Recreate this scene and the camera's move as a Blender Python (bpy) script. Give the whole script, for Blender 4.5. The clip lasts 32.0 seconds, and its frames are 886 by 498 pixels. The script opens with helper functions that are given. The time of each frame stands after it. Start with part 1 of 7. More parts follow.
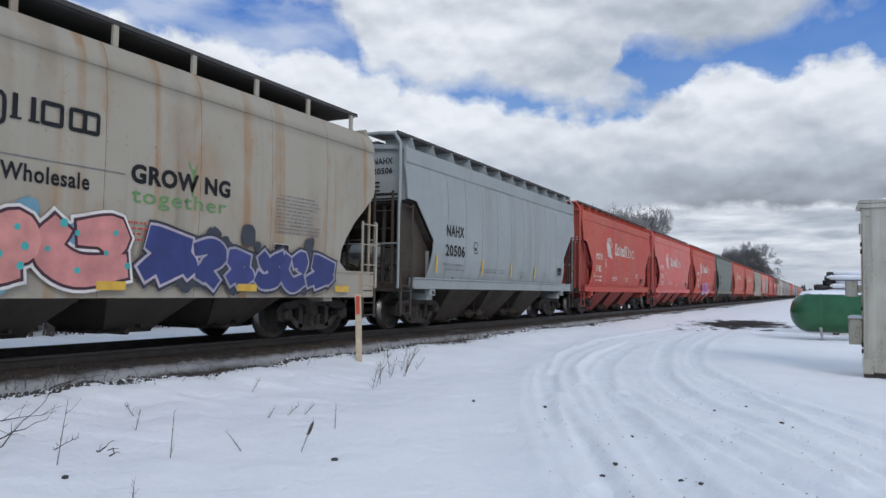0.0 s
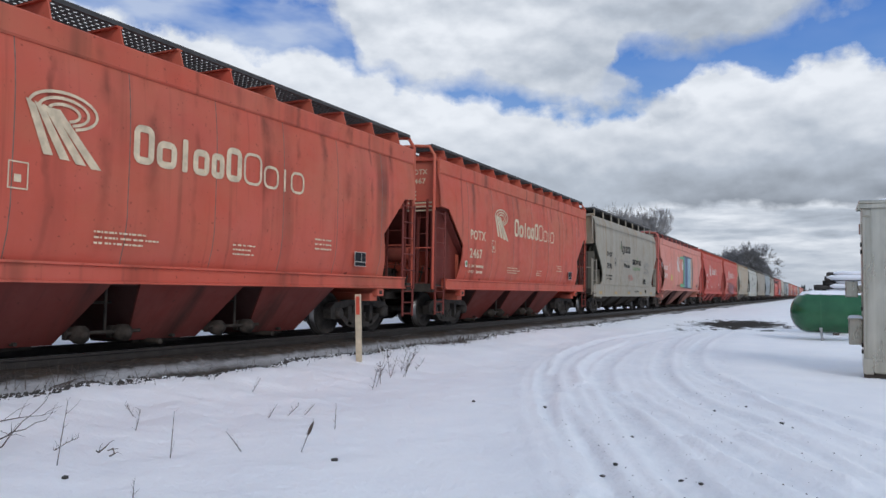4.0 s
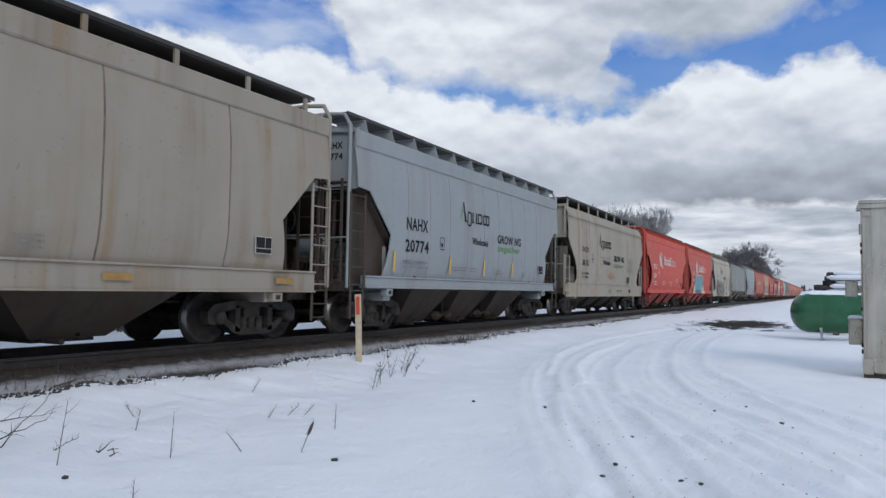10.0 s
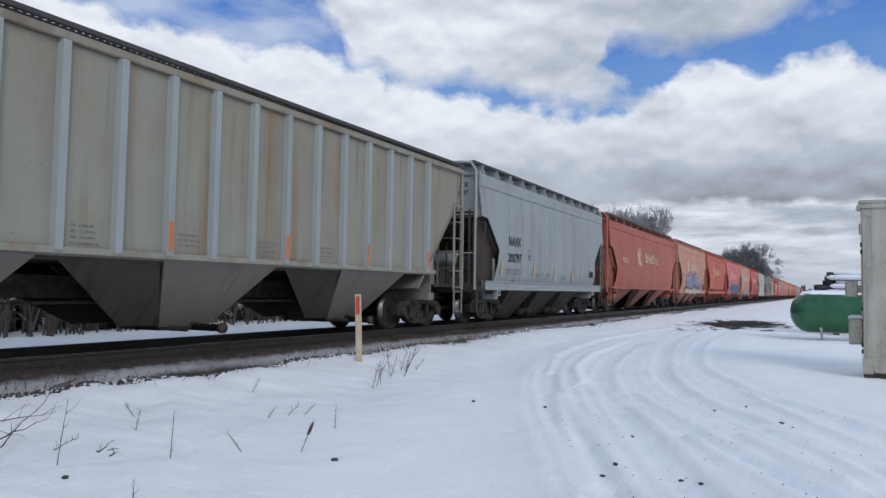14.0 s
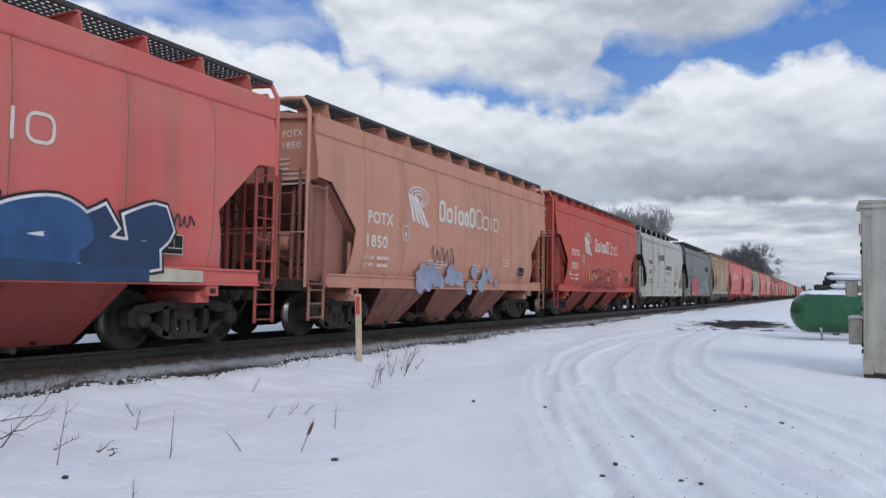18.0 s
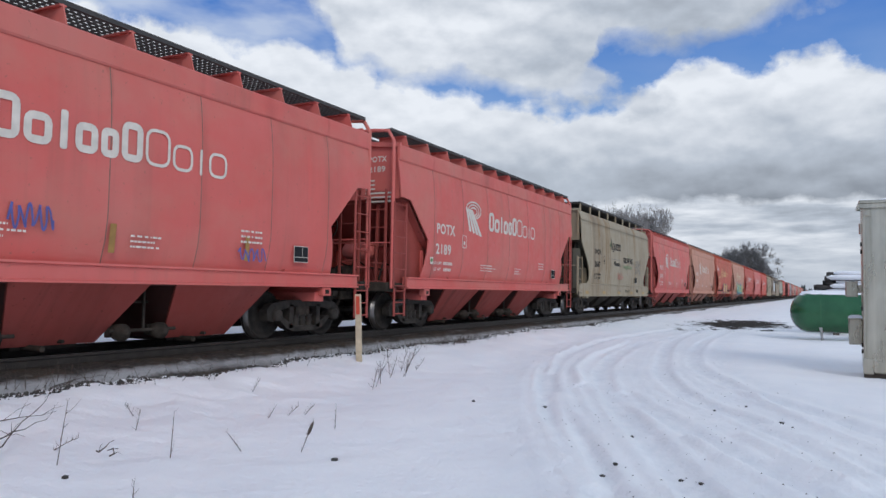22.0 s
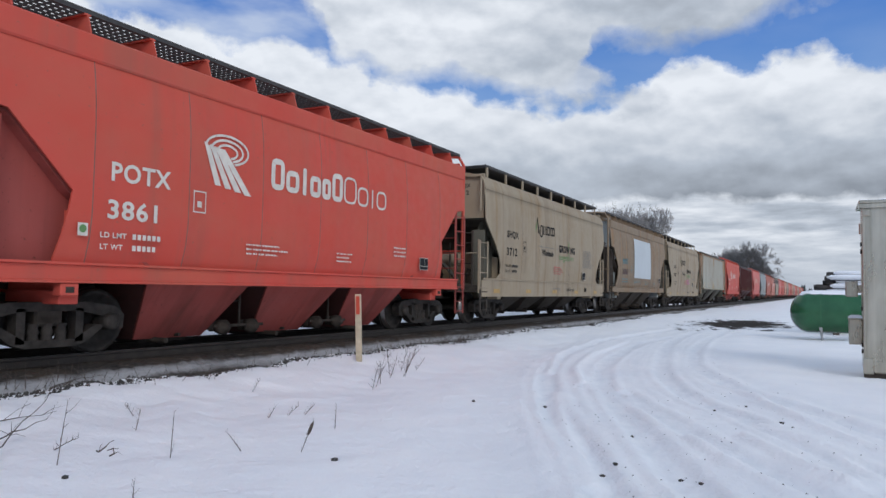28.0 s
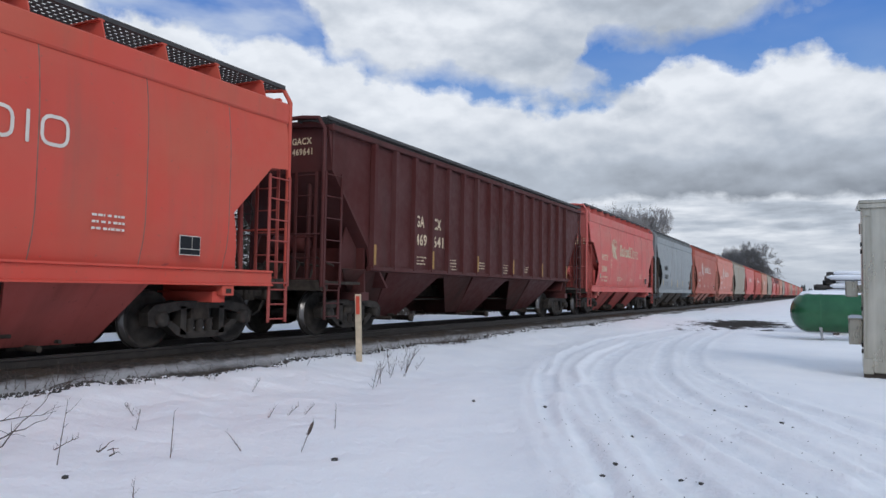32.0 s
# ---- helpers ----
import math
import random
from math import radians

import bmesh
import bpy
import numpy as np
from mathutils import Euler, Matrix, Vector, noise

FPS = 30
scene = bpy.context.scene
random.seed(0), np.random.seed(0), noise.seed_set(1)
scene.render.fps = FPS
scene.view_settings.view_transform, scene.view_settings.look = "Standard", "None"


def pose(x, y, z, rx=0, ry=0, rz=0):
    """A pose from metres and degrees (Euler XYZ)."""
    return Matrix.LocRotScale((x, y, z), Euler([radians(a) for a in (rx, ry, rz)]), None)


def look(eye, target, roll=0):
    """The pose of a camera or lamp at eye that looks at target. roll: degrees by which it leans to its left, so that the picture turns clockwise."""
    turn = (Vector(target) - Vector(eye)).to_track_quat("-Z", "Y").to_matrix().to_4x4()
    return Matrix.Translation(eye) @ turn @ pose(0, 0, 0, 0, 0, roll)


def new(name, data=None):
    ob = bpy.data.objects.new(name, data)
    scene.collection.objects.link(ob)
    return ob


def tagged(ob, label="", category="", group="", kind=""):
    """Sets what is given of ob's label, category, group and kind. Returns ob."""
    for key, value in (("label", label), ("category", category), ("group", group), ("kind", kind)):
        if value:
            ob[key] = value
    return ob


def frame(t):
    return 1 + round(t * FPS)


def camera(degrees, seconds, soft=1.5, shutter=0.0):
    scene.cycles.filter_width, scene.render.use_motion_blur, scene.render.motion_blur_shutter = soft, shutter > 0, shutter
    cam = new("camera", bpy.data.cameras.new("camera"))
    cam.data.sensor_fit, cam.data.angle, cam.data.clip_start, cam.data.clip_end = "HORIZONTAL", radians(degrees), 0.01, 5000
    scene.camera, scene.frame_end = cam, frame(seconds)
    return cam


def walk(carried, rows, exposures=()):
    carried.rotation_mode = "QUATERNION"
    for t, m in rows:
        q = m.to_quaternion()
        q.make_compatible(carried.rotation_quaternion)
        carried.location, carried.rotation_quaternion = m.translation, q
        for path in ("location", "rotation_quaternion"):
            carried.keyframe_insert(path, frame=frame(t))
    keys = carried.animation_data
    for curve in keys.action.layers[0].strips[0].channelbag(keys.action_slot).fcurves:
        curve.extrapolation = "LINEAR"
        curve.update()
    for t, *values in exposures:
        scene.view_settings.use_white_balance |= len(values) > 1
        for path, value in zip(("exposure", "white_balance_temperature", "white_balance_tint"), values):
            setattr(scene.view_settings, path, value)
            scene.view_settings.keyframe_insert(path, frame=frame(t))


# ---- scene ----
# ---------------- camera ----------------
cam = camera(62.18, 32.0)
EYE = Vector((0.0, 0.0, 0.99))


def gaze(turn_left, up, roll=0.9):
    a, b = radians(turn_left), radians(up)
    way = Vector((-math.sin(a) * math.cos(b), math.cos(a) * math.cos(b), math.sin(b)))
    return look(EYE, EYE + way, roll)


# a hand-held stand: it sways a little once near the start
walk(cam, [(0.0, gaze(27.24, 3.15)), (1.5, gaze(27.16, 3.09)), (2.0, gaze(27.36, 3.33)), (2.5, gaze(27.24, 3.17)),
           (13.0, gaze(27.24, 3.17)), (13.5, gaze(27.14, 3.07)), (14.0, gaze(27.24, 3.16)), (32.0, gaze(27.24, 3.15))])

# ---------------- light ----------------
SUN_AZ, SUN_EL = 136.0, 32.0        # degrees from +Y clockwise, above the horizon
world = bpy.data.worlds.new("sky")
scene.world = world
world.use_nodes = True
wn, wl = world.node_tree.nodes, world.node_tree.links
wn.clear()
w_out = wn.new("ShaderNodeOutputWorld")
w_bg = wn.new("ShaderNodeBackground")
w_sky = wn.new("ShaderNodeTexSky")
w_sky.sky_type, w_sky.sun_disc = "NISHITA", False
w_sky.sun_elevation, w_sky.sun_rotation = radians(SUN_EL), radians(SUN_AZ)
w_bg.inputs["Strength"].default_value = 0.1
w_co = wn.new("ShaderNodeTexCoord")
w_noise = wn.new("ShaderNodeTexNoise")
w_noise.inputs["Scale"].default_value, w_noise.inputs["Detail"].default_value = 2.6, 6
w_ramp = wn.new("ShaderNodeValToRGB")
w_ramp.color_ramp.elements[0].position, w_ramp.color_ramp.elements[1].position = 0.36, 0.5
w_mix = wn.new("ShaderNodeMix")
w_mix.data_type = "RGBA"
w_mix.inputs[7].default_value = (4.25, 5.5, 7.8, 1)      # broken cloud, times the strength
wl.new(w_co.outputs["Generated"], w_noise.inputs["Vector"])
wl.new(w_noise.outputs["Fac"], w_ramp.inputs["Fac"])
wl.new(w_ramp.outputs["Color"], w_mix.inputs[0])
wl.new(w_sky.outputs["Color"], w_mix.inputs[6])
wl.new(w_mix.outputs[2], w_bg.inputs["Color"])
wl.new(w_bg.outputs["Background"], w_out.inputs["Surface"])

sun_data = bpy.data.lights.new("sun", "SUN")
sun_data.energy, sun_data.angle, sun_data.color = 1.12, radians(24), (1.0, 0.97, 0.94)
sun = new("sun", sun_data)
_a, _e = radians(SUN_AZ), radians(SUN_EL)
SUN_WAY = Vector((math.sin(_a) * math.cos(_e), math.cos(_a) * math.cos(_e), math.sin(_e)))
sun.matrix_world = look(SUN_WAY * 100, (0, 0, 0))

# ---------------- materials ----------------


class Nodes:
    """Short calls to build one material."""

    def __init__(self, name):
        self.mat = bpy.data.materials.new(name)
        self.mat.use_nodes = True
        self.tree = self.mat.node_tree
        self.bsdf = self.tree.nodes["Principled BSDF"]
        self.out = self.tree.nodes["Material Output"]

    def node(self, kind, **fields):
        n = self.tree.nodes.new(kind)
        for key, value in fields.items():
            if key in n.inputs:
                self.put(n.inputs[key], value)
        return n

    def put(self, socket, value):
        if isinstance(value, bpy.types.NodeSocket):
            self.tree.links.new(value, socket)
        else:
            if isinstance(value, tuple) and len(value) == 3 and socket.type == "RGBA":
                value = (*value, 1)
            socket.default_value = value

    def coords(self, scale=(1, 1, 1), which="Object", shift=None):
        co = self.node("ShaderNodeTexCoord")
        m = self.node("ShaderNodeMapping", Vector=co.outputs[which], Scale=scale)
        if shift is not None:
            self.put(m.inputs["Location"], shift)
        return m.outputs["Vector"]

    def noise(self, vec, scale, detail=4.0, rough=0.55):
        return self.node("ShaderNodeTexNoise", Vector=vec, Scale=scale, Detail=detail, Roughness=rough).outputs["Fac"]

    def ramp(self, fac, lo, hi, a=0.0, b=1.0):
        n = self.node("ShaderNodeMapRange")
        for key, value in zip(("Value", "From Min", "From Max", "To Min", "To Max"), (fac, lo, hi, a, b)):
            self.put(n.inputs[key], value)
        return n.outputs["Result"]

    def mix(self, fac, a, b):
        n = self.tree.nodes.new("ShaderNodeMix")
        n.data_type = "RGBA"
        for i, value in ((0, fac), (6, a), (7, b)):
            self.put(n.inputs[i], value)
        return n.outputs[2]

    def math(self, op, a, b=0.0):
        n = self.tree.nodes.new("ShaderNodeMath")
        n.operation = op
        self.put(n.inputs[0], a)
        self.put(n.inputs[1], b)
        return n.outputs[0]

    def bump(self, height, strength=0.3, distance=0.01):
        n = self.node("ShaderNodeBump", Height=height, Strength=strength, Distance=distance)
        self.put(self.bsdf.inputs["Normal"], n.outputs["Normal"])

    def surface(self, color, rough=0.6, metal=0.0):
        self.put(self.bsdf.inputs["Base Color"], color)
        self.put(self.bsdf.inputs["Roughness"], rough)
        self.put(self.bsdf.inputs["Metallic"], metal)
        return self.mat


def per_object(n):
    """A vector that differs from object to object, so that stains do not repeat."""
    info = n.node("ShaderNodeObjectInfo")
    c = n.node("ShaderNodeCombineXYZ")
    r = n.math("MULTIPLY", info.outputs["Random"], 60.0)
    for k in ("X", "Y", "Z"):
        n.put(c.inputs[k], r)
    return c.outputs["Vector"]


def paint(name, color, dirt=(0.16, 0.12, 0.09), streaks=0.35, rust=(0.30, 0.12, 0.04), rusty=0.0, rough=0.5, fade=0.12, runs_at=(), sheets=0.0, dust=None, washed=0.6, broad=1.0):
    """Weathered railcar paint: faded patches, dust, dark and rusty runs down the sheet."""
    n = Nodes(name)
    away = per_object(n)
    base = n.coords((1, 1, 1), shift=away)
    patch = n.ramp(n.noise(base, 0.42, 3), 0.40, 0.62)                       # where dirt gathers
    runs = n.noise(n.coords((0.5, 1.5, 0.10), shift=away), 1.0, 4, 0.5)       # broad runs
    fine = n.noise(n.coords((0.8, 6.5, 0.22), shift=away), 1.0, 3, 0.5)       # thin runs
    blot = n.noise(n.coords((0.9, 0.9, 0.6), shift=away), 1.1, 6, 0.62)
    col = n.mix(n.ramp(n.noise(base, 0.7, 5), 0.3, 0.75, 0, 1), color, tuple(c + (0.62 - c) * fade for c in color))
    col = n.mix(n.math("MULTIPLY", n.ramp(blot, 0.46, 0.72), 0.10 + 0.25 * streaks), col, tuple(0.5 * a + 0.5 * b for a, b in zip(color, dirt)))
    col = n.mix(n.math("MULTIPLY", n.math("MULTIPLY", n.ramp(runs, 0.52, 0.70), n.ramp(patch, 0, 1, 0.25, 1.0)), streaks), col, dirt)
    col = n.mix(n.math("MULTIPLY", n.math("MULTIPLY", n.ramp(fine, 0.58, 0.72), patch), streaks * 0.6), col, dirt)
    if rusty:
        line = n.ramp(n.noise(n.coords((0.5, 2.6, 0.09), shift=away), 1.0, 3, 0.5), 0.57, 0.66)
        wash = n.math("MULTIPLY", n.ramp(blot, 0.50, 0.74), patch)
        red = n.math("MAXIMUM", n.math("MULTIPLY", line, n.ramp(blot, 0.35, 0.55)), n.math("MULTIPLY", wash, min(1.0, rusty)))
        col = n.mix(n.math("MULTIPLY", red, min(0.9, rusty)), col, n.mix(n.noise(base, 6.0, 4), rust, tuple(c * 1.5 for c in rust)))
    if dust:                   # pale dust and chalking in broad patches, thicker near the roof
        lift = n.node("ShaderNodeSeparateXYZ", Vector=n.coords())
        where_ = n.math("ADD", n.noise(n.coords((0.5, 0.45, 0.7), shift=away), 1.0, 5, 0.6), n.ramp(lift.outputs["Z"], 1.2, 4.2, -0.04, 0.07))
        col = n.mix(n.ramp(where_, 0.44, 0.72, 0.0, 0.42), col, dust)
    if sheets:                 # whole sheets rusted through from the top
        tall = n.node("ShaderNodeSeparateXYZ", Vector=n.coords())
        up = tall.outputs["Z"]
        wide = n.noise(n.coords((0.2, 1.0, 0.22), shift=away), 1.0, 4, 0.55)
        amount = n.math("MULTIPLY", n.ramp(n.math("ADD", wide, n.ramp(up, 1.6, 4.2, -0.10, 0.13)), 0.44, 0.62), sheets)
        streak = n.ramp(n.noise(n.coords((1, 2.8, 0.28), shift=away), 1.0, 6, 0.6), 0.32, 0.68)
        stain = n.mix(streak, (0.14, 0.046, 0.018), (0.34, 0.165, 0.064))
        col = n.mix(n.math("MULTIPLY", amount, 0.85), col, stain)
        thin = n.ramp(n.noise(n.coords((1, 3.4, 0.18), shift=away), 1.0, 5, 0.6), 0.54, 0.72)
        col = n.mix(n.math("MULTIPLY", thin, n.ramp(up, 1.5, 4.2, 0.30 * sheets, 0.75 * sheets)), col, (0.27, 0.115, 0.04))
        flake = n.ramp(n.noise(n.coords((1.5, 4.2, 1.7), shift=away), 1.25, 6, 0.62), 0.575, 0.62)
        col = n.mix(n.math("MULTIPLY", flake, n.ramp(up, 2.2, 3.6, 0.9 * sheets * sheets, 0.25 * sheets)), col, (0.105, 0.045, 0.024))
    if runs_at:                # rust that has washed down from the weld seams
        where = n.node("ShaderNodeSeparateXYZ", Vector=n.coords())
        drift = n.math("MULTIPLY", n.math("SUBTRACT", n.noise(n.coords((1, 1, 0.9), shift=away), 1.1, 5, 0.6), 0.5), 0.5)
        y = n.math("ADD", where.outputs["Y"], drift)
        acc = 0.0
        for k, at in enumerate(runs_at):
            d = n.math("ABSOLUTE", n.math("SUBTRACT", y, at))
            one = n.ramp(d, 0.02, (0.07 + 0.06 * (k % 3)) * broad, 1.0, 0.0)
            keep = n.ramp(n.noise(n.coords((0.2, 0.6, 0.45), shift=away), 1.3 + 0.17 * k, 3), 0.42, 0.60)
            acc = n.math("MAXIMUM", acc, n.math("MULTIPLY", one, keep))
        high = n.ramp(where.outputs["Z"], 1.4, 4.2, 0.25, 1.0)
        col = n.mix(n.math("MULTIPLY", n.math("MULTIPLY", acc, high), washed), col, n.mix(n.noise(base, 3.0, 4), rust, tuple(min(1, c * 1.7) for c in rust)))
    speck = n.ramp(n.noise(base, 14.0, 3), 0.66, 0.74)
    col = n.mix(n.math("MULTIPLY", speck, 0.25 + streaks * 0.5), col, dirt)
    n.bump(n.noise(base, 3.0, 5), 0.12, 0.02)
    n.put(n.bsdf.inputs["Specular IOR Level"], 0.14)
    return n.surface(col, n.ramp(n.noise(base, 5.0, 3), 0.3, 0.7, rough - 0.04, rough + 0.18))


SEAMS_A = (-5.15, -3.58, -1.95, -0.28, 1.44, 3.12, 4.75)


def plain(name, color, rough=0.6, metal=0.0, vary=0.25, scale=6.0, bump=0.15, spec=0.4):
    n = Nodes(name)
    base = n.coords(shift=per_object(n))
    f = n.noise(base, scale, 6)
    col = n.mix(n.ramp(f, 0.3, 0.7), tuple(c * (1 - vary) for c in color), tuple(min(1, c * (1 + vary)) for c in color))
    n.bump(n.noise(base, scale * 5, 3), bump, 0.01)
    n.put(n.bsdf.inputs["Specular IOR Level"], spec)
    return n.surface(col, n.ramp(f, 0.2, 0.8, max(0.05, rough - 0.1), rough + 0.1), metal)


SEAMS_P = (-4.91, -3.245, -1.58, 0.085, 1.75, 3.415, 5.08)
RED = paint("red_paint", (0.505, 0.076, 0.054), streaks=0.5, fade=0.03, rust=(0.24, 0.045, 0.03), runs_at=SEAMS_P, washed=0.35, dust=(0.46, 0.155, 0.09))
RED_BRIGHT = paint("bright_red_paint", (0.57, 0.08, 0.055), streaks=0.3, fade=0.03, dust=(0.46, 0.14, 0.085))
RED_DRIP = paint("dripped_red_paint", (0.53, 0.098, 0.06), dirt=(0.09, 0.04, 0.028), streaks=0.7, fade=0.05, rust=(0.095, 0.032, 0.022), runs_at=tuple(-5.3 + 0.83 * k for k in range(14)), washed=0.72, dust=(0.43, 0.165, 0.09))
PINK = paint("faded_pink_red_paint", (0.61, 0.125, 0.108), streaks=0.30, fade=0.06, rust=(0.27, 0.06, 0.05), runs_at=SEAMS_P, washed=0.35, dust=(0.47, 0.25, 0.19))
GREY_BEIGE = paint("dusty_grey_beige_paint", (0.295, 0.262, 0.208), dirt=(0.15, 0.11, 0.075), streaks=0.5, fade=0.05, rust=(0.2, 0.12, 0.06), rusty=0.5)
GREY_OLIVE = paint("dull_olive_grey_paint", (0.27, 0.265, 0.215), dirt=(0.12, 0.09, 0.06), streaks=0.6, fade=0.04, rust=(0.22, 0.11, 0.045), rusty=0.45, sheets=0.16)
RUST_WASH = paint("rust_washed_grey_paint", (0.365, 0.325, 0.25), dirt=(0.2, 0.14, 0.085), streaks=0.5, fade=0.05, rust=(0.33, 0.19, 0.085), rusty=0.9, runs_at=(-2.2, 0.9, 2.1, 3.2, 4.2), dust=(0.36, 0.23, 0.12))
SALMON = paint("salmon_paint", (0.60, 0.21, 0.155), streaks=0.35, fade=0.12, rust=(0.22, 0.13, 0.05), rusty=0.35)
ORANGE = paint("orange_red_paint", (0.41, 0.10, 0.065), streaks=0.35, fade=0.1, rusty=0.2)
TAN = paint("faded_tan_pink_paint", (0.53, 0.25, 0.172), streaks=0.4, fade=0.06, rusty=0.35, runs_at=SEAMS_P, washed=0.5)
GREEN_GREY = paint("green_grey_paint", (0.152, 0.165, 0.142), streaks=0.35, fade=0.08)
PALE_GREY = paint("pale_grey_paint", (0.30, 0.325, 0.32), streaks=0.3, fade=0.08)
BLUE_GREY = paint("blue_grey_paint", (0.275, 0.298, 0.30), streaks=0.3, fade=0.08)
DARK_GREY = paint("dark_grey_paint", (0.155, 0.163, 0.145), streaks=0.4, fade=0.06, rust=(0.22, 0.12, 0.05), rusty=0.2, runs_at=(-5.15, -3.58, -1.95, -0.28, 1.44, 3.12, 4.75), washed=0.4)
WHITE = paint("dirty_white_paint", (0.435, 0.44, 0.395), streaks=0.32, fade=0.05, rust=(0.33, 0.17, 0.055), rusty=0.65, runs_at=SEAMS_A, washed=0.65)
CREAM = paint("stained_cream_paint", (0.352, 0.318, 0.254), streaks=0.4, fade=0.05, rust=(0.25, 0.13, 0.05), rusty=0.7, runs_at=SEAMS_A, washed=0.85)
TANBEIGE = paint("tan_beige_paint", (0.35, 0.283, 0.197), dirt=(0.17, 0.115, 0.07), streaks=0.6, fade=0.04, rust=(0.22, 0.135, 0.06), rusty=0.6, runs_at=SEAMS_A, washed=0.55, broad=1.7)
BEIGE = paint("beige_grey_paint", (0.335, 0.303, 0.242), dirt=(0.19, 0.14, 0.095), streaks=0.45, fade=0.05, rust=(0.22, 0.135, 0.06), rusty=0.55, runs_at=SEAMS_A, washed=0.5, broad=1.5)
STAINED = paint("stained_beige_paint", (0.255, 0.185, 0.12), dirt=(0.13, 0.085, 0.055), streaks=0.6, fade=0.06, rust=(0.25, 0.13, 0.05), rusty=0.75, runs_at=SEAMS_A)
RUST_TAN = paint("rust_stained_tan_paint", (0.40, 0.30, 0.185), streaks=0.25, fade=0.05, rust=(0.17, 0.062, 0.026), rusty=0.55, sheets=0.62, runs_at=(-1.9, 1.2, 2.0, 2.3, 2.7, 3.0), washed=1.0, broad=3.4)
SILL_GREY = paint("rust_run_grey_paint", (0.36, 0.34, 0.29), streaks=0.4, fade=0.05, rust=(0.25, 0.11, 0.045), rusty=0.8)
RUSTY = paint("rusted_cream_paint", (0.345, 0.325, 0.235), streaks=0.45, fade=0.05, rust=(0.15, 0.052, 0.02), rusty=0.85, sheets=1.0)
GREYED = paint("greyed_white_paint", (0.405, 0.392, 0.325), streaks=0.45, fade=0.04, rust=(0.33, 0.17, 0.055), rusty=0.8, runs_at=SEAMS_A, washed=0.9, broad=1.6)
BROWNED = paint("browned_beige_paint", (0.36, 0.305, 0.215), dirt=(0.15, 0.10, 0.06), streaks=0.6, fade=0.04, rust=(0.20, 0.12, 0.05), rusty=0.7, runs_at=SEAMS_A, washed=0.65, broad=1.7)
MAROON = paint("maroon_paint", (0.075, 0.018, 0.016), streaks=0.4, fade=0.04, dirt=(0.04, 0.025, 0.02))
# Darker copies of the body paints: grime, with underside shade mixed into the colour
GRIMY_SHADED_PINK = paint("grimy_shaded_pinkish_red_paint", (0.33, 0.068, 0.055), dirt=(0.09, 0.035, 0.028), streaks=0.7, fade=0.04, rough=0.7)
GRIMY_SHADED_RED = paint("grimy_shaded_red_paint", (0.17, 0.033, 0.024), dirt=(0.055, 0.028, 0.022), streaks=0.85, fade=0.05, rough=0.75)
GRIMY_SHADED_TAN = paint("grimy_shaded_pink_paint", (0.34, 0.15, 0.11), dirt=(0.05, 0.036, 0.028), streaks=0.9, fade=0.05, rough=0.75)
GRIMY_SHADED_GREY = paint("grimy_shaded_grey_paint", (0.064, 0.049, 0.037), dirt=(0.035, 0.03, 0.026), streaks=0.9, fade=0.04, rough=0.75)
GRIMY_SHADED_PALE = paint("grimy_shaded_pale_paint", (0.20, 0.18, 0.155), dirt=(0.10, 0.085, 0.065), streaks=0.6, fade=0.03, rough=0.75)
GRIMY_SHADED_OLIVE = paint("grimy_shaded_olive_paint", (0.135, 0.128, 0.10), dirt=(0.03, 0.026, 0.022), streaks=0.95, fade=0.03, rough=0.75)
GRIMY_SHADED_DARK = paint("grimy_shaded_dark_steel", (0.066, 0.054, 0.044), dirt=(0.03, 0.024, 0.02), streaks=0.8, fade=0.03, rough=0.8)
GRIMY_SHADED_MAROON = paint("grimy_shaded_deep_red_steel", (0.065, 0.022, 0.018), dirt=(0.03, 0.022, 0.018), streaks=0.8, fade=0.03, rough=0.8)
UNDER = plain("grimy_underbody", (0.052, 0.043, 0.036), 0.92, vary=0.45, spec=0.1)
SEAM = plain("grimy_weld_seam", (0.16, 0.115, 0.09), 0.8, vary=0.4)
IRON = plain("dark_cast_iron", (0.038, 0.033, 0.029), 0.75, 0.0, vary=0.5, spec=0.16)
TREAD = plain("worn_steel", (0.15, 0.143, 0.138), 0.34, 0.8, vary=0.2)
GRATE = plain("dark_galvanised_grating", (0.06, 0.057, 0.055), 0.6, 0.3)
PAINT_WHITE = plain("white_lettering_paint", (0.64, 0.59, 0.52), 0.6, vary=0.12, bump=0.02)
PAINT_BLACK = plain("black_lettering_paint", (0.02, 0.021, 0.023), 0.7, vary=0.3, bump=0.02, spec=0.12)
PAINT_GREEN = plain("green_lettering_paint", (0.12, 0.25, 0.085), 0.6, vary=0.2, bump=0.02)
FADED_YELLOW = plain("faded_yellow_reflector", (0.42, 0.27, 0.10), 0.6, vary=0.2, bump=0.02)
YELLOW = plain("yellow_reflector_sheet", (0.60, 0.36, 0.05), 0.4, vary=0.12, bump=0.02)
FAINT = plain("worn_black_stencil_paint", (0.17, 0.165, 0.16), 0.7, vary=0.3, bump=0.02)
SPRAY = {}


def spray(color):
    key = tuple(color)
    if key not in SPRAY:
        SPRAY[key] = plain("spray_paint", key, 0.55, vary=0.22, scale=3.0, bump=0.02)
    return SPRAY[key]

# ---------------- mesh tools ----------------


